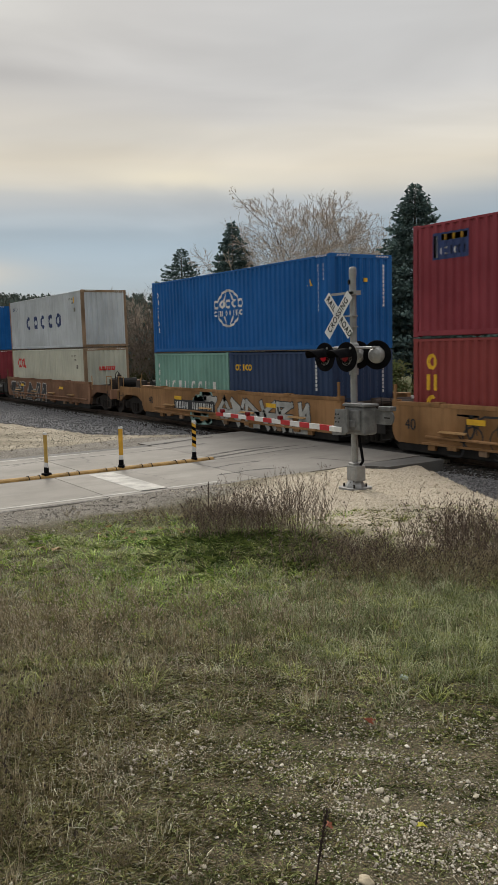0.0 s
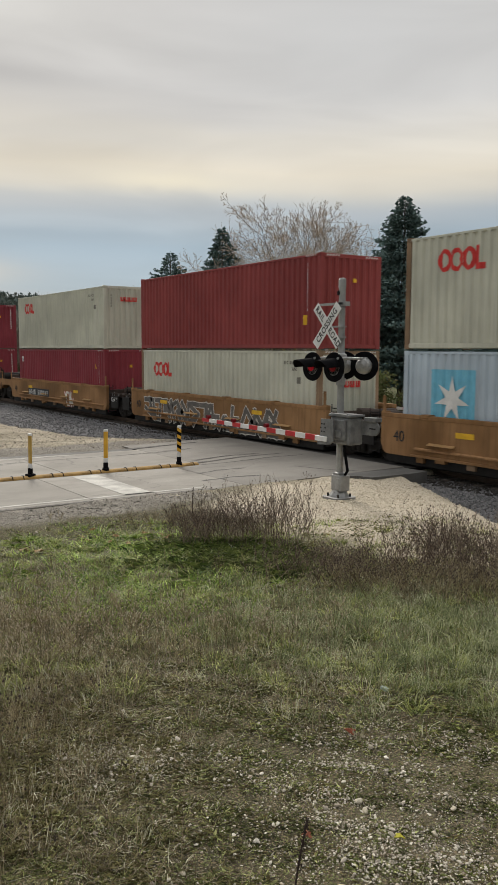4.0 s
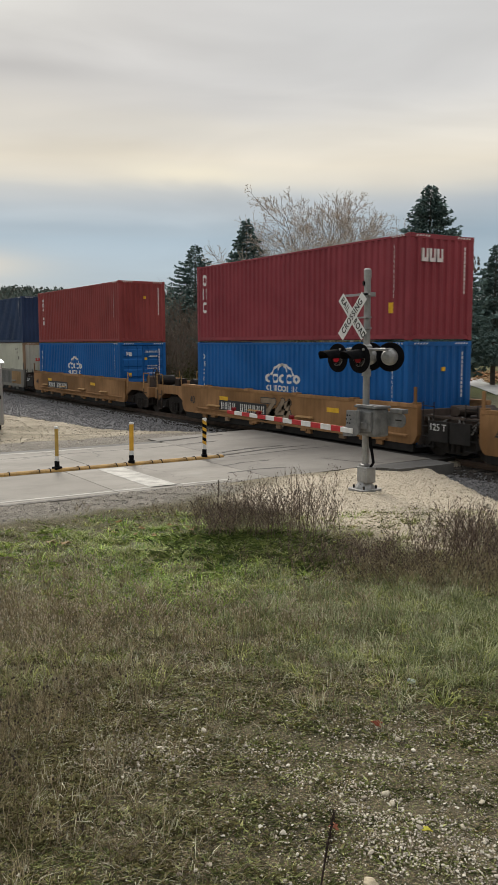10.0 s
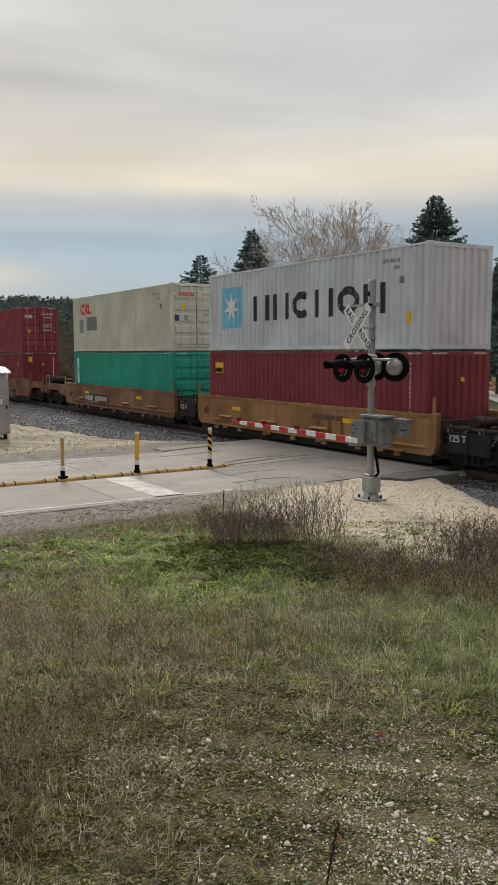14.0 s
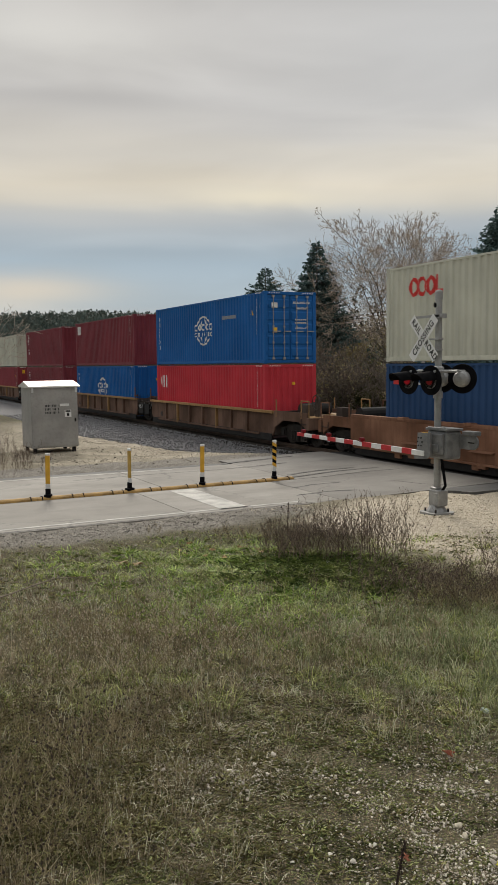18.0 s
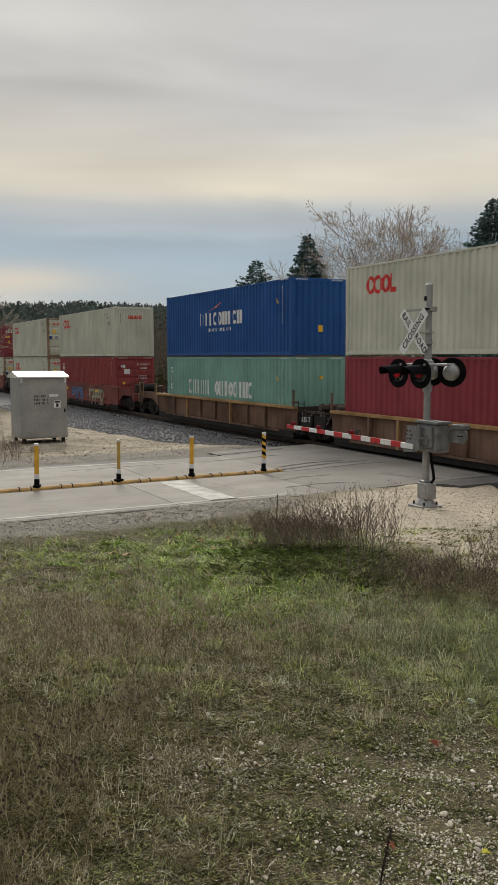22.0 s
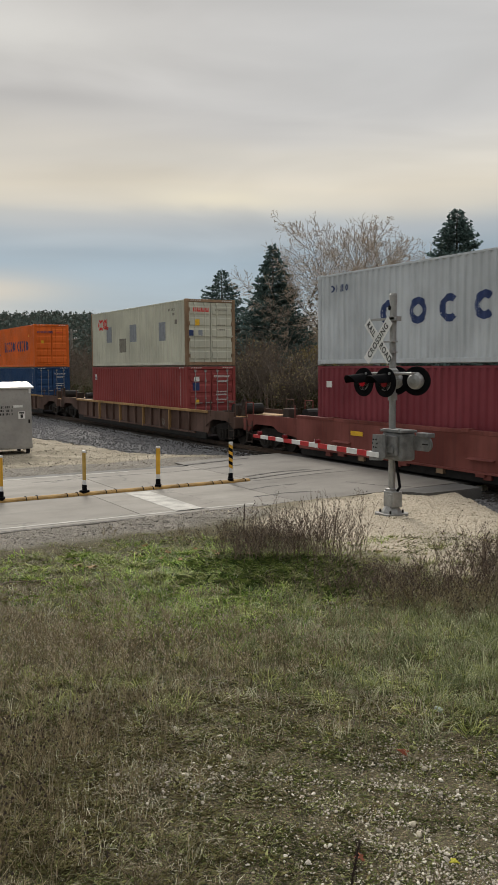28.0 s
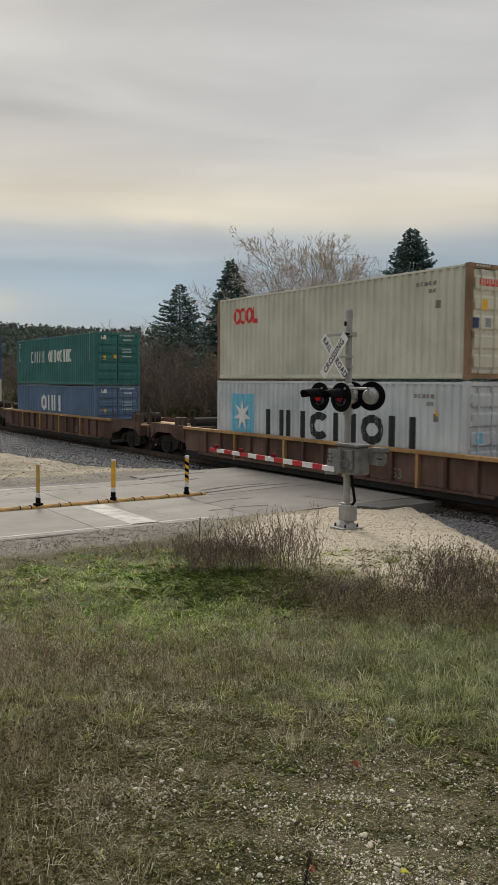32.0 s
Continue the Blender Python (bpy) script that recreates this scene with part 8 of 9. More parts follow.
def spots(n, d0, d1, l0, l1, seed, keep=None, tuft=9, spread_=0.045):
    r = np.random.RandomState(seed)
    d, l = r.uniform(d0, d1, n), r.uniform(l0, l1, n)
    if keep is not None:
        m = r.rand(n) < keep(d, l)
        d, l = d[m], l[m]
    x, y = from_view(d, l)
    m = (y < 14.5 - 0.45 * ripple(x, y, 4.0) - 0.25 * ripple(x, y, 11.0)) & (l < 0.36 * d + 0.8) & (l > -0.46 * d - 0.8)
    x, y = x[m], y[m]
    if tuft:
        g = r.randint(0, max(1, len(x) // tuft), len(x))
        ox, oy = r.normal(0, spread_, len(x)), r.normal(0, spread_, len(x))
        x, y = x[g] + ox, y[g] + oy
        return np.stack([x, y, ground_z(x, y) - 0.012, np.arctan2(oy, ox)], -1)
    return np.stack([x, y, ground_z(x, y)], -1)


def blades(name, P, h, w, lean, seed, mat, label, leaf=False):
    """Bent tapering blades, or pointed leaves, one island each, at the places P; h, w: ranges."""
    r = np.random.RandomState(seed)
    n = len(P)
    a, b = r.uniform(0, 2 * np.pi, n), r.uniform(0, 2 * np.pi, n)
    if P.shape[1] > 3:  # blades of a tuft lean away from its heart
        a, P = P[:, 3] + r.normal(0, 0.5, n), P[:, :3]
    H, Wd = r.uniform(h[0], h[1], n), r.uniform(w[0], w[1], n)
    k = r.uniform(lean[0], lean[1], n) * H
    out = np.stack([np.cos(a), np.sin(a), 0 * a], -1)
    side = np.stack([-np.sin(b), np.cos(b), 0 * a], -1) * Wd[:, None]
    up = np.array([0, 0, 1.0])
    m1 = P + out * (0.25 * k)[:, None] + up * (0.55 * H)[:, None]
    tip = P + out * k[:, None] + up * (H * (1 - 0.25 * np.minimum(1, k / H)))[:, None]
    if leaf:
        V = np.stack([P, m1 + side, tip, m1 - side], 1)
        base = (np.arange(n) * 4)[:, None]
        F = np.concatenate([base + np.array([0, 1, 2]), base + np.array([0, 2, 3])])
    else:
        V = np.stack([P - side, P + side, m1 + 0.75 * side, m1 - 0.75 * side, tip], 1)
        base = (np.arange(n) * 5)[:, None]
        F = np.concatenate([base + np.array([0, 1, 2]), base + np.array([0, 2, 3]), base + np.array([3, 2, 4])])
    me = bpy.data.meshes.new(name)
    me.from_pydata(V.reshape(-1, 3).tolist(), [], F.tolist())
    ob = put(name, me, mat)
    return tagged(ob, label, "grass", kind="stuff")


def bell(d, l, dc, lc, sd, sl):
    return np.exp(-(((d - dc) / sd) ** 2 + ((l - lc) / sl) ** 2))


def patchy(d, l, s, lo=-0.2, hi=0.5):
    return smooth(lo, hi, ripple(d * 1.0 + 3, l * 1.0 - 7, s) + 0.6 * ripple(d, l, s * 2.7))


G_LUSH = scatter_mat("lush_green_blades", [(0.0608, 0.135, 0.012), (0.177, 0.337, 0.0384), (0.596, 0.763, 0.162), (0.331, 0.426, 0.0936)], 0.55, 0.35, 1.6, 0.6)
G_DULL = scatter_mat("dull_green_blades", [(0.0796, 0.111, 0.0237), (0.251, 0.298, 0.0779), (0.662, 0.689, 0.284), (0.16, 0.182, 0.0449)], 0.65, 0.25, 3.0, 0.7)
G_DRY = scatter_mat("dry_straw_blades", [(0.114, 0.0784, 0.0464), (0.331, 0.253, 0.164), (0.795, 0.796, 0.603), (0.194, 0.133, 0.0828)], 0.7, 0.25, 3.0, 0.7)
G_BROWN = scatter_mat("brown_weed_stems", [(0.114, 0.0886, 0.0513), (0.259, 0.21, 0.125), (0.607, 0.521, 0.335), (0.167, 0.128, 0.0742)], 0.95, 0.0, 3.0, 0.4)
G_CLOVER = scatter_mat("low_clover_leaves", [(0.0303, 0.0397, 0.0103), (0.145, 0.183, 0.0386), (0.633, 0.671, 0.231), (0.316, 0.228, 0.0772), (0.044, 0.0427, 0.0129), (0.213, 0.251, 0.058)], 0.5, 0.15, 3.0, 0.8)

WEED_DARK = scatter_mat("purple_brown_weeds", [(0.0728, 0.0526, 0.0407), (0.162, 0.119, 0.0902), (0.358, 0.28, 0.215), (0.101, 0.0728, 0.055)], 0.95, 0.0, 3.0, 0.3)
G_CARPET = scatter_mat("low_weed_leaves", [(0.0281, 0.0343, 0.0113), (0.125, 0.151, 0.0454), (0.625, 0.66, 0.297), (0.266, 0.206, 0.085), (0.0437, 0.0411, 0.0155), (0.203, 0.232, 0.0708), (0.0781, 0.0857, 0.0283)], 0.6, 0.1, 2.2, 0.6)
G_LITTER = scatter_mat("brown_leaf_litter", [(0.0584, 0.0504, 0.0231), (0.166, 0.145, 0.0616), (0.467, 0.437, 0.208), (0.1, 0.0815, 0.037)], 0.8, 0.1, 2.5, 0.5)
# leaf greens darkened to paint the shade below the goldenrod stands
G_NETTLE = scatter_mat("dark_green_leaves", [(0.0385, 0.063, 0.0175), (0.105, 0.149, 0.035), (0.263, 0.315, 0.0875), (0.0612, 0.0875, 0.0227)], 0.55, 0.2, 3.0, 0.5)
G_TUSS = scatter_mat("olive_tussock_blades", [(0.0808, 0.105, 0.0248), (0.249, 0.295, 0.0771), (0.672, 0.698, 0.261), (0.161, 0.174, 0.0473)], 0.6, 0.3, 2.0, 0.7)
G_LEAF = scatter_mat("broad_green_leaves", [(0.05, 0.09, 0.013), (0.15, 0.235, 0.036), (0.38, 0.48, 0.10), (0.085, 0.13, 0.02)], 0.5, 0.25, 3.0, 0.5)
G_TALL = scatter_mat("grey_green_blades", [(0.0952, 0.122, 0.0475), (0.246, 0.296, 0.131), (0.65, 0.661, 0.425), (0.19, 0.203, 0.09)], 0.65, 0.3, 3.0, 0.6)
lush = lambda d, l: np.clip(1.25 * bell(d, l, 11.4, -1.2, 1.6, 1.3) + 0.6 * bell(d, l, 12.9, -3.0, 1.1, 1.7) + 0.4 * bell(d, l, 14.0, -1.2, 0.9, 2.0), 0, 1) * (0.35 + 0.65 * patchy(d, l, 1.9, -0.5, 0.3))
tallr = lambda d, l: np.clip(1.2 * bell(d, l, 9.2, 2.0, 1.5, 1.5) + 0.8 * bell(d, l, 8.2, 3.0, 1.2, 0.9) + 0.4 * bell(d, l, 9.8, 0.1, 1.0, 0.8), 0, 1)
dryl = lambda d, l: np.clip(bell(d, l, 9.2, -2.6, 1.9, 1.5) + 0.5 * bell(d, l, 9.4, 0.2, 1.2, 1.2), 0, 1)
bare = lambda d, l: np.clip(0.9 * bell(d, l, 5.8, 1.0, 0.9, 0.9) + 1.1 * bell(d, l, 4.6, 1.3, 0.55, 0.8) + 0.9 * bell(d, l, 6.25, -0.95, 0.3, 0.75) + 0.8 * bell(d, l, 5.6, 0.15, 0.35, 0.4) + 0.5 * bell(d, l, 5.2, 2.0, 1.0, 0.9) + 0.5 * bell(d, l, 6.5, 1.2, 0.4, 0.8), 0, 1)
half = lambda d, l: 0.35 + 0.65 * patchy(d, l, 2.6, -0.3, 0.3)

blades("green_grass", spots(38000, 8.6, 15.6, -4.9, 3.0, 1, lush, 20, 0.10), (0.04, 0.15), (0.004, 0.009), (0.8, 2.6), 2, G_LUSH, "lush green grass tufts of the verge")
blades("tall_grass", spots(34000, 6.9, 12.0, -1.8, 4.5, 3, tallr, 34, 0.09), (0.07, 0.24), (0.0022, 0.005), (0.3, 1.3), 4, G_TALL, "tall grey-green grass of the verge")
blades("dry_grass", spots(30500, 6.6, 13.6, -6.6, 4.2, 5, lambda d, l: np.clip(0.5 * dryl(d, l) + 0.45 * tallr(d, l) + 0.12, 0, 1) * half(d, l), 22, 0.07), (0.06, 0.24), (0.0018, 0.004), (0.2, 1.2), 6, G_DRY, "dry straw-coloured grass of the verge")
blades("short_grass", spots(61500, 7.2, 15.6, -6.6, 4.6, 7, lambda d, l: np.clip(0.8 - 0.6 * bare(d, l), 0, 1) * (0.3 + 0.7 * patchy(d, l, 1.7)), 14, 0.05), (0.02, 0.08), (0.0025, 0.0055), (0.6, 2.2), 8, G_DULL, "short dull green turf of the verge")
blades("dead_grass", spots(62000, 6.8, 15.4, -6.6, 4.4, 9, lambda d, l: np.clip(0.8 - 0.4 * bare(d, l) - 0.4 * lush(d, l), 0, 1) * (0.2 + 0.8 * smooth(6.0, 8.6, d)) * (0.25 + 0.75 * patchy(d, l, 1.3, -0.5, 0.3)), 10, 0.06), (0.015, 0.085), (0.0018, 0.004), (0.9, 2.8), 10, G_DRY, "matted dead grass of the verge")
blades("clover", spots(85500, 6.5, 15.6, -6.6, 4.4, 11, lambda d, l: np.clip(0.9 - 0.45 * bare(d, l), 0, 1) * (0.3 + 0.7 * patchy(d, l, 2.3, -0.4, 0.4)), 9, 0.04), (0.014, 0.04), (0.006, 0.013), (0.8, 2.4), 12, G_CLOVER, "low clover and creeping weeds", True)
# tussocks: long blades combed over, with hollows between
blades("tussock_grass", spots(55000, 7.2, 14.6, -6.6, 4.4, 81, lambda d, l: np.clip(0.35 + 0.6 * lush(d, l) + 0.5 * tallr(d, l), 0, 1) * (0.15 + 0.85 * patchy(d, l, 2.9, -0.3, 0.3)), 60, 0.07), (0.06, 0.18), (0.0025, 0.006), (0.9, 2.4), 82, G_TUSS, "combed-over tussocks of grey-green grass")
blades("straw_tussocks", spots(31000, 7.0, 13.8, -6.6, 4.0, 83, lambda d, l: np.clip(0.5 - 0.3 * lush(d, l), 0, 1) * (0.1 + 0.9 * patchy(d, l, 2.4, -0.2, 0.4)), 45, 0.07), (0.05, 0.16), (0.002, 0.0045), (0.9, 2.6), 84, G_DRY, "combed-over tussocks of bleached grass")
blades("nettles", spots(20000, 11.6, 14.3, -2.2, 1.2, 85, lambda d, l: np.clip(bell(d, l, 13.0, -0.3, 0.8, 1.0) + 0.5 * bell(d, l, 12.2, 0.4, 0.5, 0.6), 0, 1), 26, 0.09), (0.03, 0.15), (0.007, 0.014), (0.6, 1.8), 86, G_NETTLE, "dark broad-leaved weeds under the dead stalks", True)
blades("broad_weeds", spots(22000, 10.2, 14.4, -4.4, 0.8, 87, lambda d, l: lush(d, l) * (0.2 + 0.8 * patchy(d, l, 4.0, -0.1, 0.4)), 18, 0.07), (0.02, 0.08), (0.007, 0.014), (1.0, 2.6), 88, G_LEAF, "bright broad-leaved weeds in the grass", True)


def verge_all(n, seed):
    """Places over the whole verge, beyond what the road-side view takes in."""
    r = np.random.RandomState(seed)
    x, y = r.uniform(-14, 12, n), r.uniform(-9, 14.2, n)
    d, l = x * 0.5446 + y * 0.8387, x * 0.8387 - y * 0.5446
    m = ~((l < 0.36 * d + 0.7) & (l > -0.46 * d - 0.7) & (d > 4.3))
    g = r.randint(0, max(1, m.sum() // 14), m.sum())
    ox, oy = r.normal(0, 0.09, m.sum()), r.normal(0, 0.09, m.sum())
    x, y = x[m][g] + ox, y[m][g] + oy
    return np.stack([x, y, ground_z(x, y) - 0.012, np.arctan2(oy, ox)], -1)


blades("verge_grass", verge_all(15000, 71), (0.04, 0.20), (0.004, 0.009), (0.4, 1.8), 72, G_DULL, "rough dull green grass of the verge")
blades("verge_straw", verge_all(13000, 73), (0.04, 0.24), (0.003, 0.006), (0.3, 1.6), 74, G_DRY, "dry straw-coloured grass of the verge")
near = lambda d, l: np.clip(1.0 - 0.38 * bare(d, l), 0, 1) * (0.65 + 0.35 * patchy(d, l, 3.1, -0.5, 0.3))
blades("creeping_weeds", spots(180000, 4.2, 8.8, -3.4, 3.7, 21, near, 8, 0.032), (0.010, 0.032), (0.005, 0.0122), (0.7, 2.6), 22, G_CARPET, "low creeping weeds between the stones", True)
blades("turf", spots(13000, 4.2, 9.5, -3.6, 3.9, 23, near, 10, 0.035), (0.02, 0.07), (0.0016, 0.0034), (0.6, 2.2), 24, G_DULL, "thin dull turf between the stones")
blades("weed_stems", spots(7000, 4.2, 8.6, -3.4, -0.6, 75, lambda d, l: smooth(0.4, 2.0, -l) * (0.3 + 0.7 * patchy(d, l, 2.2, -0.4, 0.3)), 12, 0.06), (0.05, 0.26), (0.0011, 0.0024), (0.1, 0.8), 76, G_BROWN, "thin brown weed stems near the lot")
blades("leaf_litter", spots(70000, 4.2, 8.0, -3.3, 0.4, 79, lambda d, l: smooth(-0.4, 1.6, -l) * (0.25 + 0.75 * patchy(d, l, 2.4, -0.4, 0.3)), 9, 0.035), (0.015, 0.05), (0.003, 0.0075), (0.4, 2.0), 80, G_LITTER, "brown dead leaves and stems near the lot", True)
blades("dark_weed_stems", spots(7000, 4.2, 7.2, -3.2, -0.6, 77, lambda d, l: bell(d, l, 5.2, -2.3, 1.1, 0.6) * (0.3 + 0.7 * patchy(d, l, 3.1, -0.3, 0.3)), 10, 0.05), (0.06, 0.30), (0.0012, 0.0026), (0.15, 0.9), 78, G_BROWN, "brown weed stems near the lot")
blades("weed_stems", spots(1500, 4.3, 6.6, -2.8, -0.3, 13, lambda d, l: 0.9 * bell(d, l, 5.1, -1.6, 1.0, 0.9)), (0.08, 0.36), (0.0010, 0.0020), (0.05, 0.5), 14, G_BROWN, "thin brown weed stems near the lot")
blades("weed_stems", spots(15000, 6.6, 12.6, -4.6, 1.6, 15, lambda d, l: 0.16 + 0.84 * dryl(d, l), 14, 0.06), (0.08, 0.34), (0.0013, 0.0028), (0.05, 0.5), 16, G_BROWN, "thin brown weed stems of the verge")


blades("bleached_stems", spots(16000, 4.2, 12.4, -4.6, 1.2, 91, lambda d, l: (0.25 + 0.75 * smooth(-0.2, 1.8, -l)) * (1 - 0.75 * smooth(1.5, 2.6, -l) * (1 - smooth(7.5, 9.0, d))) * (0.3 + 0.7 * patchy(d, l, 1.6, -0.4, 0.3)), 12, 0.07), (0.05, 0.22), (0.0015, 0.003), (0.3, 1.6), 92, G_DRY, "bleached thin stems among the brown weeds")
blades("dead_weed_mat", spots(26000, 4.2, 8.6, -3.4, 0.6, 93, lambda d, l: smooth(-0.6, 1.2, -l) * (1 - 0.75 * smooth(1.3, 2.4, -l)) * (0.3 + 0.7 * patchy(d, l, 2.0, -0.4, 0.3)), 10, 0.05), (0.02, 0.07), (0.0018, 0.004), (0.9, 2.8), 94, G_DRY, "matted bleached stems between the weeds")


def weed_clump(places, h, seed, label, name="dry_weeds", mat=None, fluff=False):
    """Branched dead goldenrod stalks with small dark seed heads, as one thicket."""
    r = random.Random(seed)
    st, heads = Shape(), Shape()
    for x, y, z in places:
        hh = r.uniform(*h)
        d = Vector((r.gauss(0, 0.22), r.gauss(0, 0.22), 1)).normalized()
        p0 = Vector((x, y, z - 0.02))
        bend = Vector((r.gauss(0, 0.08), r.gauss(0, 0.08), 0))
        pts = [p0, p0 + d * hh * 0.5 + bend * 0.3, p0 + d * hh + bend]
        st.tube(pts, [0.0032, 0.0023, 0.0012], 3, False)
        for k in range(r.randint(7, 13)):
            q = r.uniform(0.35, 1.0)
            b = pts[0].lerp(pts[1], q / 0.5) if q < 0.5 else pts[1].lerp(pts[2], (q - 0.5) / 0.5)
            a = r.uniform(0, 6.28)
            ln = r.uniform(0.06, 0.24) * (1.25 - q)
            e = b + Vector((math.cos(a) * ln, math.sin(a) * ln, ln * r.uniform(0.7, 1.8)))
            st.tube([b, e], [0.0021, 0.0012], 3, False)
            if r.random() < 0.55:
                s = r.uniform(0.005, 0.012)
                o = len(heads.v)
                heads.v += [tuple(e + Vector(v) * s) for v in ((1.1, 0, -0.5), (-0.6, 1, -0.5), (-0.6, -1, -0.5), (0, 0, 1.5))]
                heads.f += [tuple(i + o for i in f) for f in ((0, 1, 3), (1, 2, 3), (2, 0, 3), (0, 2, 1))]
    me = mesh_from(name, st.v, st.f)
    t = tagged(put(name, me, mat or WEED_DARK), label, "weeds", kind="stuff")
    put("seed_heads", mesh_from("seed_heads", heads.v, heads.f), plain("pale_seed_fluff", (0.42, 0.35, 0.26), 0.95) if fluff else plain("dark_seed_heads", (0.05, 0.036, 0.028), 0.95), t)
    return t


def clump_spots(n, dc, lc, sd, sl, seed):
    r = np.random.RandomState(seed)
    d, l = r.normal(dc, sd, n), r.normal(lc, sl, n)
    x, y = from_view(d, l)
    m = y < 15.3
    return np.stack([x[m], y[m], ground_z(x[m], y[m])], -1)


weed_clump(clump_spots(120, 13.75, -0.75, 0.25, 0.28, 30), (0.35, 0.75), 13, "dense dark stand of dead goldenrod beside the road")
weed_clump(clump_spots(130, 13.9, -0.1, 0.36, 0.36, 31), (0.45, 1.0), 1, "stand of dead brown goldenrod beside the road")
weed_clump(clump_spots(85, 13.8, 0.65, 0.36, 0.28, 32), (0.55, 1.2), 2, "open stand of dead brown goldenrod beside the road")
weed_clump(clump_spots(190, 11.7, 1.5, 0.35, 0.75, 33), (0.22, 0.5), 3, "low dead brown weeds below the gravel pad")
weed_clump(clump_spots(190, 12.2, 3.1, 0.45, 0.45, 34), (0.4, 1.05), 4, "stand of dead brown weeds below the gravel pad")
weed_clump(clump_spots(130, 11.5, 3.7, 0.5, 0.4, 36), (0.35, 0.8), 6, "stand of dead brown weeds below the gravel pad")
weed_clump(clump_spots(170, 11.0, 2.4, 0.35, 0.9, 37), (0.2, 0.42), 9, "low dead brown weeds in the grass of the verge", mat=G_BROWN)
weed_clump(clump_spots(90, 10.5, 3.4, 0.4, 0.4, 38), (0.25, 0.5), 10, "low dead brown weeds in the grass of the verge", mat=G_BROWN)
weed_clump(clump_spots(70, 15.2, -1.3, 0.15, 0.9, 35), (0.08, 0.2), 5, "reddish dead weeds at the road's edge", mat=G_BROWN)
weed_clump(clump_spots(260, 9.0, -2.5, 0.9, 0.8, 39), (0.14, 0.36), 11, "low brown weeds of the verge with pale seed heads", mat=G_BROWN, fluff=True)
weed_clump(clump_spots(110, 9.3, -0.5, 0.5, 0.9, 40), (0.12, 0.28), 12, "low brown weeds of the verge with pale seed heads", mat=G_BROWN, fluff=True)
weed_clump(clump_spots(110, 6.0, -2.2, 0.85, 0.4, 41), (0.10, 0.32), 14, "brown dead weeds near the lot", mat=G_BROWN)
rs = np.random.RandomState(50)
xx, yy = rs.uniform(1.0, 6.0, 380), rs.normal(27.0, 1.2, 380)
weed_clump(np.stack([xx, yy, ground_z(xx, yy)], -1), (0.3, 0.9), 7, "brown weeds beside the signal case")
xx, yy = rs.uniform(0.5, 6.4, 260), rs.uniform(30, 40, 260)
weed_clump(np.stack([xx, yy, ground_z(xx, yy)], -1), (0.5, 1.3), 8, "brown weeds behind the signal case")

# a lone dock stalk close to the camera, and one by the road
def stalk(x, y, h, lean, thick, seed, label):
    r = random.Random(seed)
    z = float(ground_z(x, y))
    s = Shape().tube([(x, y, z - 0.02), (x + lean[0] * 0.5, y + lean[1] * 0.5, z + h * 0.55), (x + lean[0], y + lean[1], z + h)], [thick, thick * 0.9, thick * 0.6], 6)
    t = tagged(put("dock_stalk", s.mesh("dock_stalk"), plain("dark_dead_stalk", (0.04, 0.025, 0.02), 0.95)), label, "weed")
    sd = Shape()
    for k in range(150):
        q = r.uniform(0.45, 1.0)
        c = Vector((x + lean[0] * q, y + lean[1] * q, z + h * q)) + Vector((r.gauss(0, 1), r.gauss(0, 1), r.gauss(0, 1))) * thick * 1.3
        sd.add([tuple(c + Vector(v) * thick * 0.9) for v in ((1, 0, 0), (-0.5, 0.8, 0), (-0.5, -0.8, 0), (0, 0, 1))], [(0, 1, 3), (1, 2, 3), (2, 0, 3), (0, 2, 1)])
    part("seed_spike", sd, plain("dark_dead_stalk", (0.04, 0.025, 0.02)), t)


sx, sy = from_view(4.52, 0.28)
stalk(sx, sy, 0.56, (0.09, -0.03), 0.007, 1, "dark dead dock stalk in the gravel")
sx, sy = from_view(15.6, -0.95)
stalk(sx, sy, 0.62, (0.03, 0.0), 0.008, 2, "thin dead stalk at the road's edge")

# stones in the gravel before the camera
PEB = scatter_mat("limestone_pebbles", [(0.28, 0.245, 0.19), (0.56, 0.51, 0.42), (0.80, 0.75, 0.65), (0.42, 0.36, 0.28), (0.22, 0.19, 0.155), (0.62, 0.575, 0.49)], 0.85)
def pebbles(seed):
    """A rounded pebble of twenty smooth faces."""
    v, f = stone_shape(seed)
    return v / np.linalg.norm(v / np.array([1, 0.8, 0.62]), axis=1)[:, None] * 0.5 * np.random.RandomState(seed + 90).uniform(0.85, 1.1, (len(v), 1)), f


P = spots(70000, 4.2, 8.4, -2.8, 3.4, 161, lambda d, l: np.clip(bare(d, l) * 0.85 + 0.04, 0, 1) * (0.3 + 0.7 * patchy(d, l, 3.4, -0.4, 0.3)), 0)
r61 = np.random.RandomState(162)
size = np.clip(r61.lognormal(-4.4, 0.35, len(P)), 0.007, 0.024)
P[:, 2] += size * 0.2
tagged(scattered("fine_gravel", chips, P, size, 163, PEB), "fine pale limestone grit strewn in the soil", "gravel", kind="stuff")
P = spots(26000, 4.2, 8.6, -2.6, 3.2, 61, lambda d, l: np.clip(bare(d, l) * 0.9 + 0.05, 0, 1) * (0.2 + 0.8 * patchy(d, l, 3.4, -0.4, 0.3)), 0)
r61 = np.random.RandomState(62)
size = np.clip(r61.lognormal(-4.22, 0.48, len(P)), 0.007, 0.055)
P[:, 2] += size * 0.2
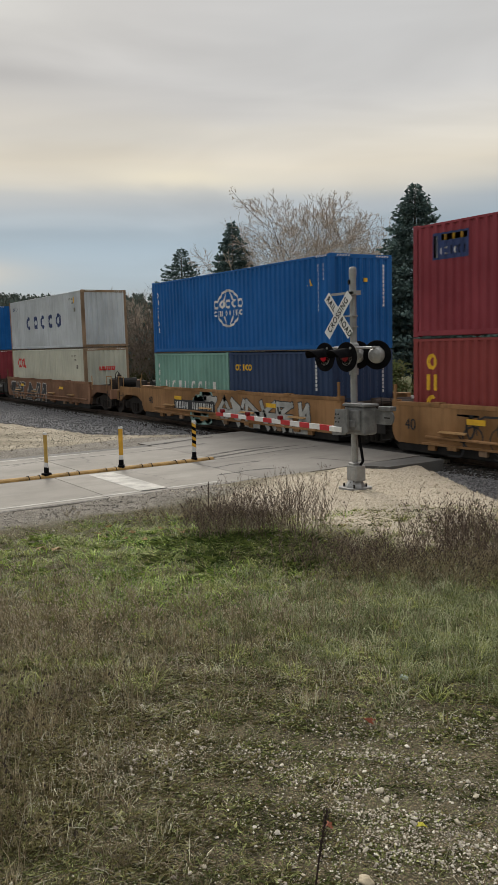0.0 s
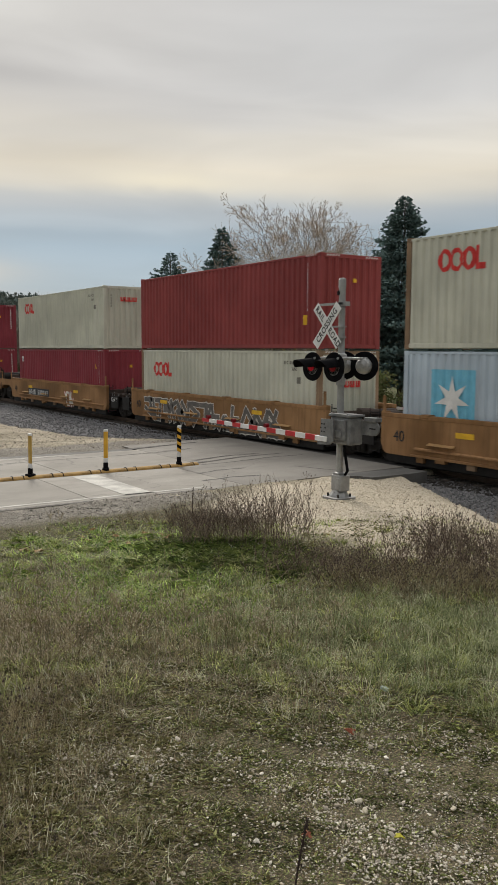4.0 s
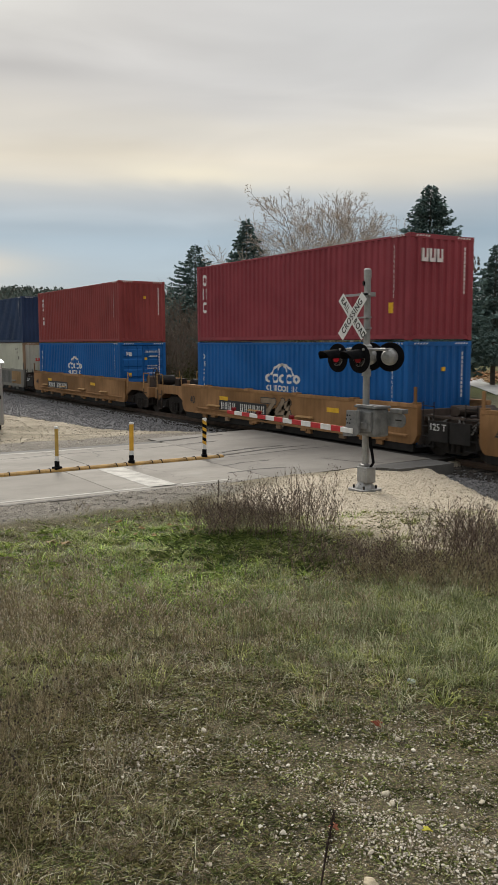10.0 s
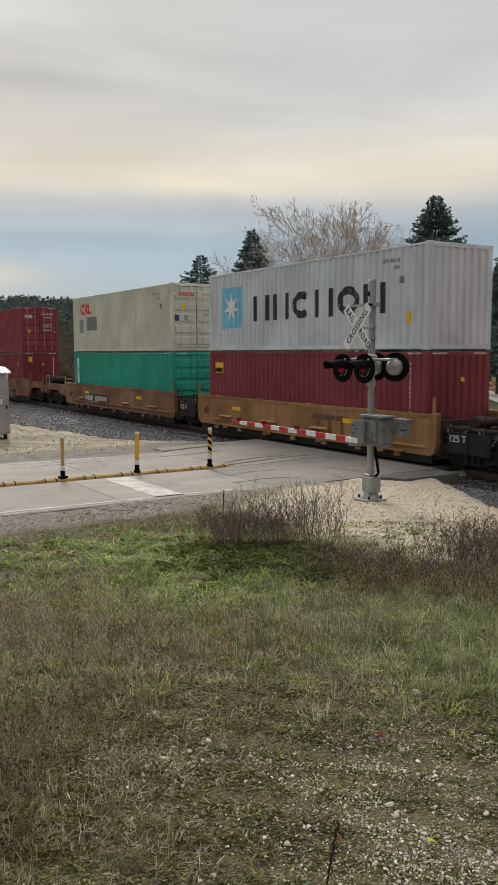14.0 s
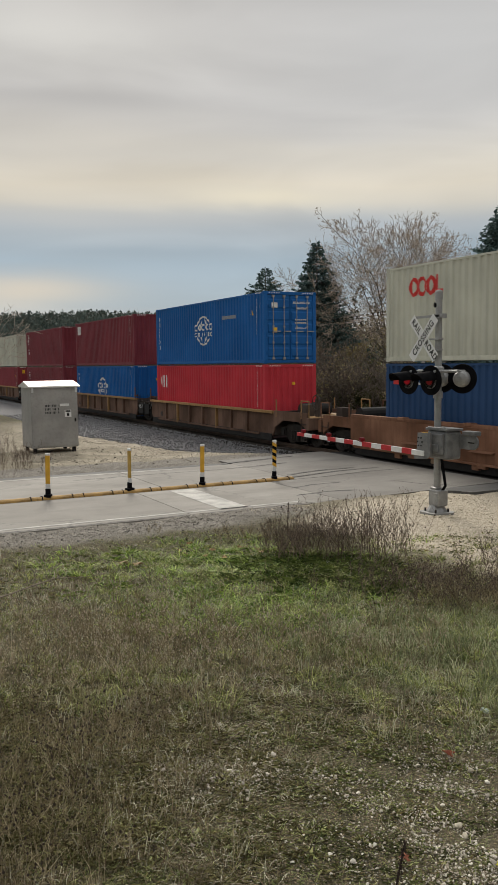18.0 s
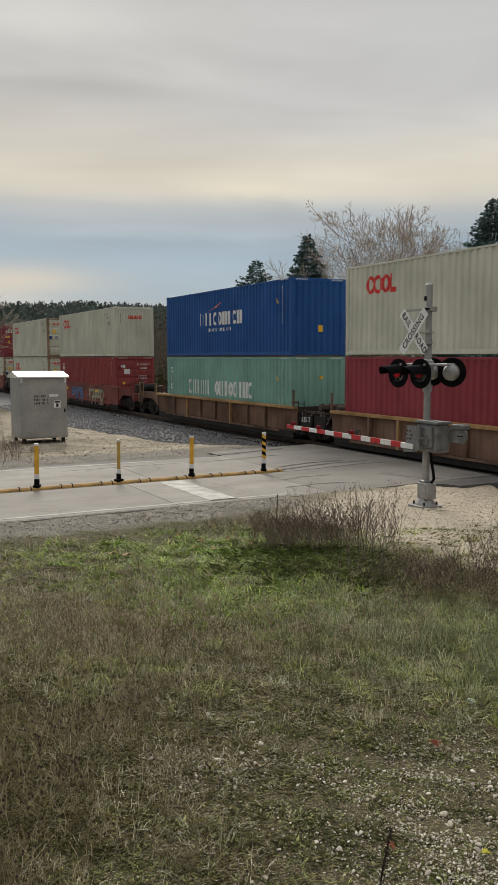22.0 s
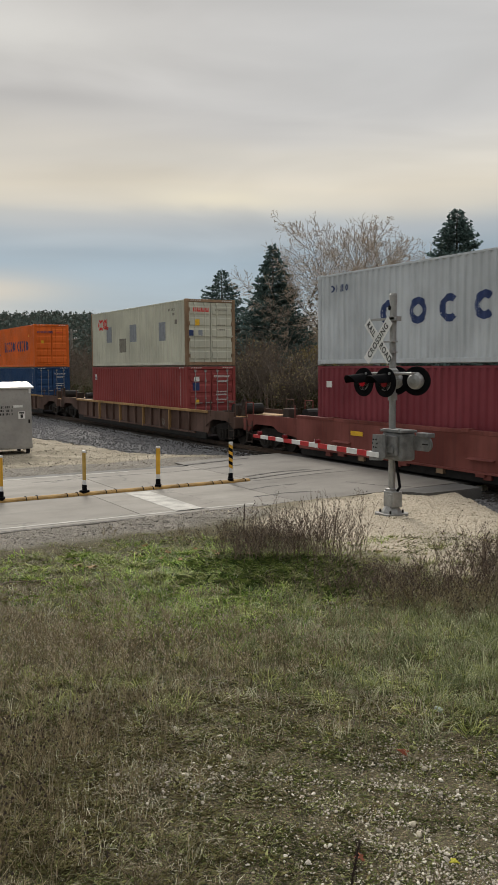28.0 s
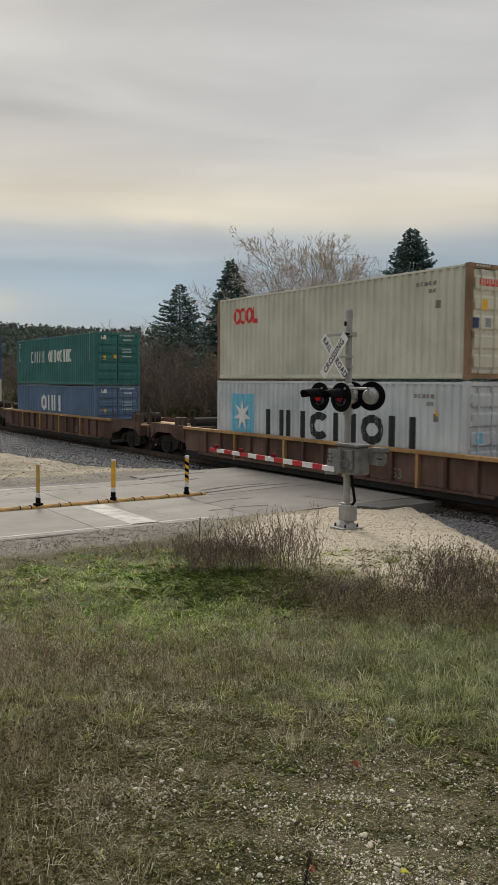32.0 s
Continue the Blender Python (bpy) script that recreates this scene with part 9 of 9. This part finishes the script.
tagged(scattered("gravel_stones", [pebbles(0), pebbles(1), stone_shape(2), stone_shape(3), stone_shape(4), stone_shape(5)], P, size, 63, PEB), "pale limestone pebbles strewn in the soil", "gravel", kind="stuff")
r66 = np.random.RandomState(66)
xx, yy = r66.uniform(0.5, 10.5, 9000), r66.uniform(14.0, 16.0, 9000)
keep = r66.rand(9000) < shoulder_share(xx, yy) + 0.15
xx, yy = xx[keep], yy[keep]
size = np.clip(r66.lognormal(-4.0, 0.5, len(xx)), 0.01, 0.06)
tagged(scattered("roadside_grit", chips, np.stack([xx, yy, ground_z(xx, yy) + size * 0.1], -1), size, 67, scatter_mat("roadside_grit_stone", [(0.10, 0.095, 0.088), (0.22, 0.205, 0.18), (0.46, 0.42, 0.35), (0.14, 0.125, 0.105)], 0.9)), "grey grit strewn along the road's edge", "gravel", kind="stuff")
r64 = np.random.RandomState(64)
xx, yy = r64.uniform(8.0, 15.0, 13000), r64.uniform(9.0, 15.8, 13000)
keep = r64.rand(13000) < gravel_share(xx, yy) * (1 - smooth(13.6, 14.6, xx - 0.25 * (yy - 12)))
xx, yy = xx[keep], yy[keep]
size = np.clip(r64.lognormal(-3.75, 0.45, len(xx)), 0.012, 0.07)
tagged(scattered("pad_gravel", chips, np.stack([xx, yy, ground_z(xx, yy) + size * 0.1], -1), size, 65, scatter_mat("pad_limestone", [(0.44, 0.38, 0.28), (0.60, 0.53, 0.41), (0.76, 0.69, 0.55), (0.50, 0.43, 0.32)], 0.9)), "pale crushed limestone round the signal mast", "gravel", kind="stuff")


r68 = np.random.RandomState(68)
xx, yy = r68.uniform(5.0, 15.5, 15000), r68.uniform(25.0, 42.0, 15000)
keep = (r68.rand(15000) < gravel_share(xx, yy)) & (xx < ballast_toe(yy) + 0.3)
xx, yy = xx[keep], yy[keep]
size = np.clip(r68.lognormal(-3.5, 0.5, len(xx)), 0.015, 0.10)
tagged(scattered("yard_gravel", chips, np.stack([xx, yy, ground_z(xx, yy) + size * 0.1], -1), size, 69, scatter_mat("yard_limestone", [(0.20, 0.17, 0.13), (0.34, 0.295, 0.235), (0.48, 0.43, 0.35), (0.25, 0.215, 0.17), (0.12, 0.105, 0.09)], 0.9)), "brownish crushed limestone round the signal case", "gravel", kind="stuff")


def stone(d, l, s, seed, mat, label, flat=0.62):
    x, y = from_view(d, l)
    bm = bmesh.new()
    bmesh.ops.create_icosphere(bm, subdivisions=3, radius=0.5)
    r = random.Random(seed)
    ax = [Vector((r.gauss(0, 1), r.gauss(0, 1), r.gauss(0, 1))) for _ in range(7)]
    for v in bm.verts:
        k = 1.0
        for n, a in enumerate(ax):
            k += 0.05 * math.sin(v.co.dot(a) * (3 + n) + n)
        # a few worn flats
        for a in ax[:4]:
            h = v.co.dot(a.normalized())
            k -= max(0.0, h - 0.30) * 1.5
        v.co = Vector((v.co.x * s * k, v.co.y * s * 0.8 * k, v.co.z * s * flat * k))
    me = bpy.data.meshes.new("stone")
    bm.to_mesh(me)
    bm.free()
    me.polygons.foreach_set("use_smooth", [True] * len(me.polygons))
    tagged(put("stone", me, mat, at=pose(x, y, float(ground_z(x, y)) + 0.25 * s * flat, 0, 0, seed * 40)), label, "stone", "larger stones in the gravel")


PALE = plain("pale_limestone", (0.50, 0.445, 0.34), 0.85, 0, 0.3, 25)
for k, (x, y) in enumerate(((12.1, 10.95), (11.3, 9.9))):
    stone(x * math.sin(HEAD) + y * math.cos(HEAD), x * math.cos(HEAD) - y * math.sin(HEAD), 0.16, 11 + k, PALE, "pale round stone at the edge of the ballast", 0.8)
stone(4.70, 0.60, 0.12, 3, plain("buff_limestone", (0.42, 0.355, 0.25), 0.85, 0, 0.3, 25), "flat buff limestone lying in the gravel", 0.38)
stone(6.57, 1.06, 0.06, 4, PALE, "white rounded stone lying in the gravel")
stone(5.75, 0.85, 0.065, 5, PALE, "pale chipped stone lying in the gravel")
stone(5.64, 0.88, 0.06, 6, PALE, "pale chipped stone lying in the gravel")
stone(5.3, 1.3, 0.05, 7, PALE, "small pale stone lying in the gravel")
stone(4.84, -0.37, 0.045, 8, PALE, "small pale stone lying in the gravel")
stone(5.6, 1.5, 0.05, 9, PALE, "small pale stone lying in the gravel")


# a fallen branch in the grass
bs = Shape()
pts = [from_view(dd, ll) for dd, ll in ((10.5, -4.6), (10.9, -4.35), (11.5, -4.1), (11.75, -3.7), (11.9, -3.3))]
bs.tube([(x, y, float(ground_z(x, y)) + 0.13 + 0.02 * k) for k, (x, y) in enumerate(pts)], [0.014, 0.012, 0.010, 0.007, 0.004], 6)
x, y = pts[2]
x1, y1 = from_view(11.95, -4.25)
bs.tube([(x, y, float(ground_z(x, y)) + 0.17), (x1, y1, float(ground_z(x1, y1)) + 0.2)], [0.006, 0.003], 5)
tagged(part("fallen_branch", bs, plain("grey_dead_branch", (0.22, 0.18, 0.14), 0.9, 0, 0.3, 12), None), "thin grey fallen branch lying in the grass", "branch")


def dead_leaf(d, l, s, col, seed, label):
    x, y = from_view(d, l)
    r = random.Random(seed)
    pts = []
    for k in range(14):
        a = 2 * math.pi * k / 14
        rad = s * (1.0 if k % 2 == 0 else 0.6) * r.uniform(0.85, 1.15)
        pts.append((rad * math.cos(a), 0.8 * rad * math.sin(a), 0.25 * rad * math.cos(2 * a + 1)))
    n = len(pts)
    vs = [(0, 0, 0.02)] + pts + [(0, 0, 0.016)] + [(p[0], p[1], p[2] - 0.004) for p in pts]
    fs = [(0, 1 + k, 1 + (k + 1) % n) for k in range(n)] + [(n + 1, n + 2 + (k + 1) % n, n + 2 + k) for k in range(n)] + [(1 + k, n + 2 + k, n + 2 + (k + 1) % n, 1 + (k + 1) % n) for k in range(n)]
    tagged(put("fallen_leaf", mesh_from("fallen_leaf", vs, fs), plain("leaf_%d" % seed, col, 0.8, vary=0.25, scale=30), at=pose(x, y, float(ground_z(x, y)) + 0.05, 12, 8, 30 * seed)), label, "leaf", "fallen leaves")


dead_leaf(6.77, 0.91, 0.065, (0.22, 0.05, 0.02), 1, "curled rust-brown oak leaf on the gravel")
dead_leaf(5.23, 0.43, 0.05, (0.25, 0.08, 0.04), 2, "orange-brown fallen leaf on the gravel")
dead_leaf(5.19, 1.04, 0.045, (0.45, 0.42, 0.04), 3, "yellow-green fallen leaf on the gravel")
dead_leaf(12.93, -3.45, 0.10, (0.40, 0.30, 0.16), 4, "pale tan fallen leaf in the grass")
dead_leaf(12.9, -3.2, 0.09, (0.38, 0.26, 0.13), 5, "pale tan fallen leaf in the grass")
leaf_r = random.Random(9)
for k in range(16):
    dead_leaf(leaf_r.uniform(13.6, 15.0), leaf_r.uniform(-3.2, -0.6), leaf_r.uniform(0.04, 0.07), leaf_r.choice(((0.34, 0.20, 0.09), (0.28, 0.13, 0.05), (0.40, 0.28, 0.14))), 20 + k, "small tan fallen leaf at the road's edge")
x, y = from_view(7.62, 1.35)
tagged(put("crumpled_bag", Shape().prism([(-0.045, -0.02), (0.0, -0.04), (0.05, -0.015), (0.035, 0.03), (-0.02, 0.04)], 0.0, 0.025, "z").mesh("crumpled_bag"), plain("clear_plastic_scrap", (0.30, 0.36, 0.33), 0.3, 0, 0.1, 20), at=pose(x, y, float(ground_z(x, y)) + 0.03, 15, 10, 30)), "crumpled scrap of pale plastic in the grass", "litter")


def motions():
    """The train rolls past; its wheels turn by the way it goes."""
    for thing, y, z in MOVERS:
        walk(thing, [(t, pose(TRACK_X, y - s, z + 0.0)) for t, s in CAR_SPEEDS])
    ts, ss = zip(*CAR_SPEEDS)
    co = np.polyfit(ts, ss, 5)
    for sy, sets in WHEELSETS.items():
        first = sets[0]
        s0 = np.polyval(co, 0)
        rows = []
        for k in range(frame(32.0)):
            t = k / FPS
            turn = (np.polyval(co, t) - s0) / WHEEL_R
            rows.append((t, Matrix.Translation((0, sy * 0.89, WHEEL_R)) @ Matrix.Rotation(turn, 4, "X")))
        walk(first, rows)
        for other in sets[1:]:
            other.rotation_mode = "QUATERNION"
            other.animation_data_create()
            other.animation_data.action = first.animation_data.action
            other.animation_data.action_slot = first.animation_data.action_slot


motions()
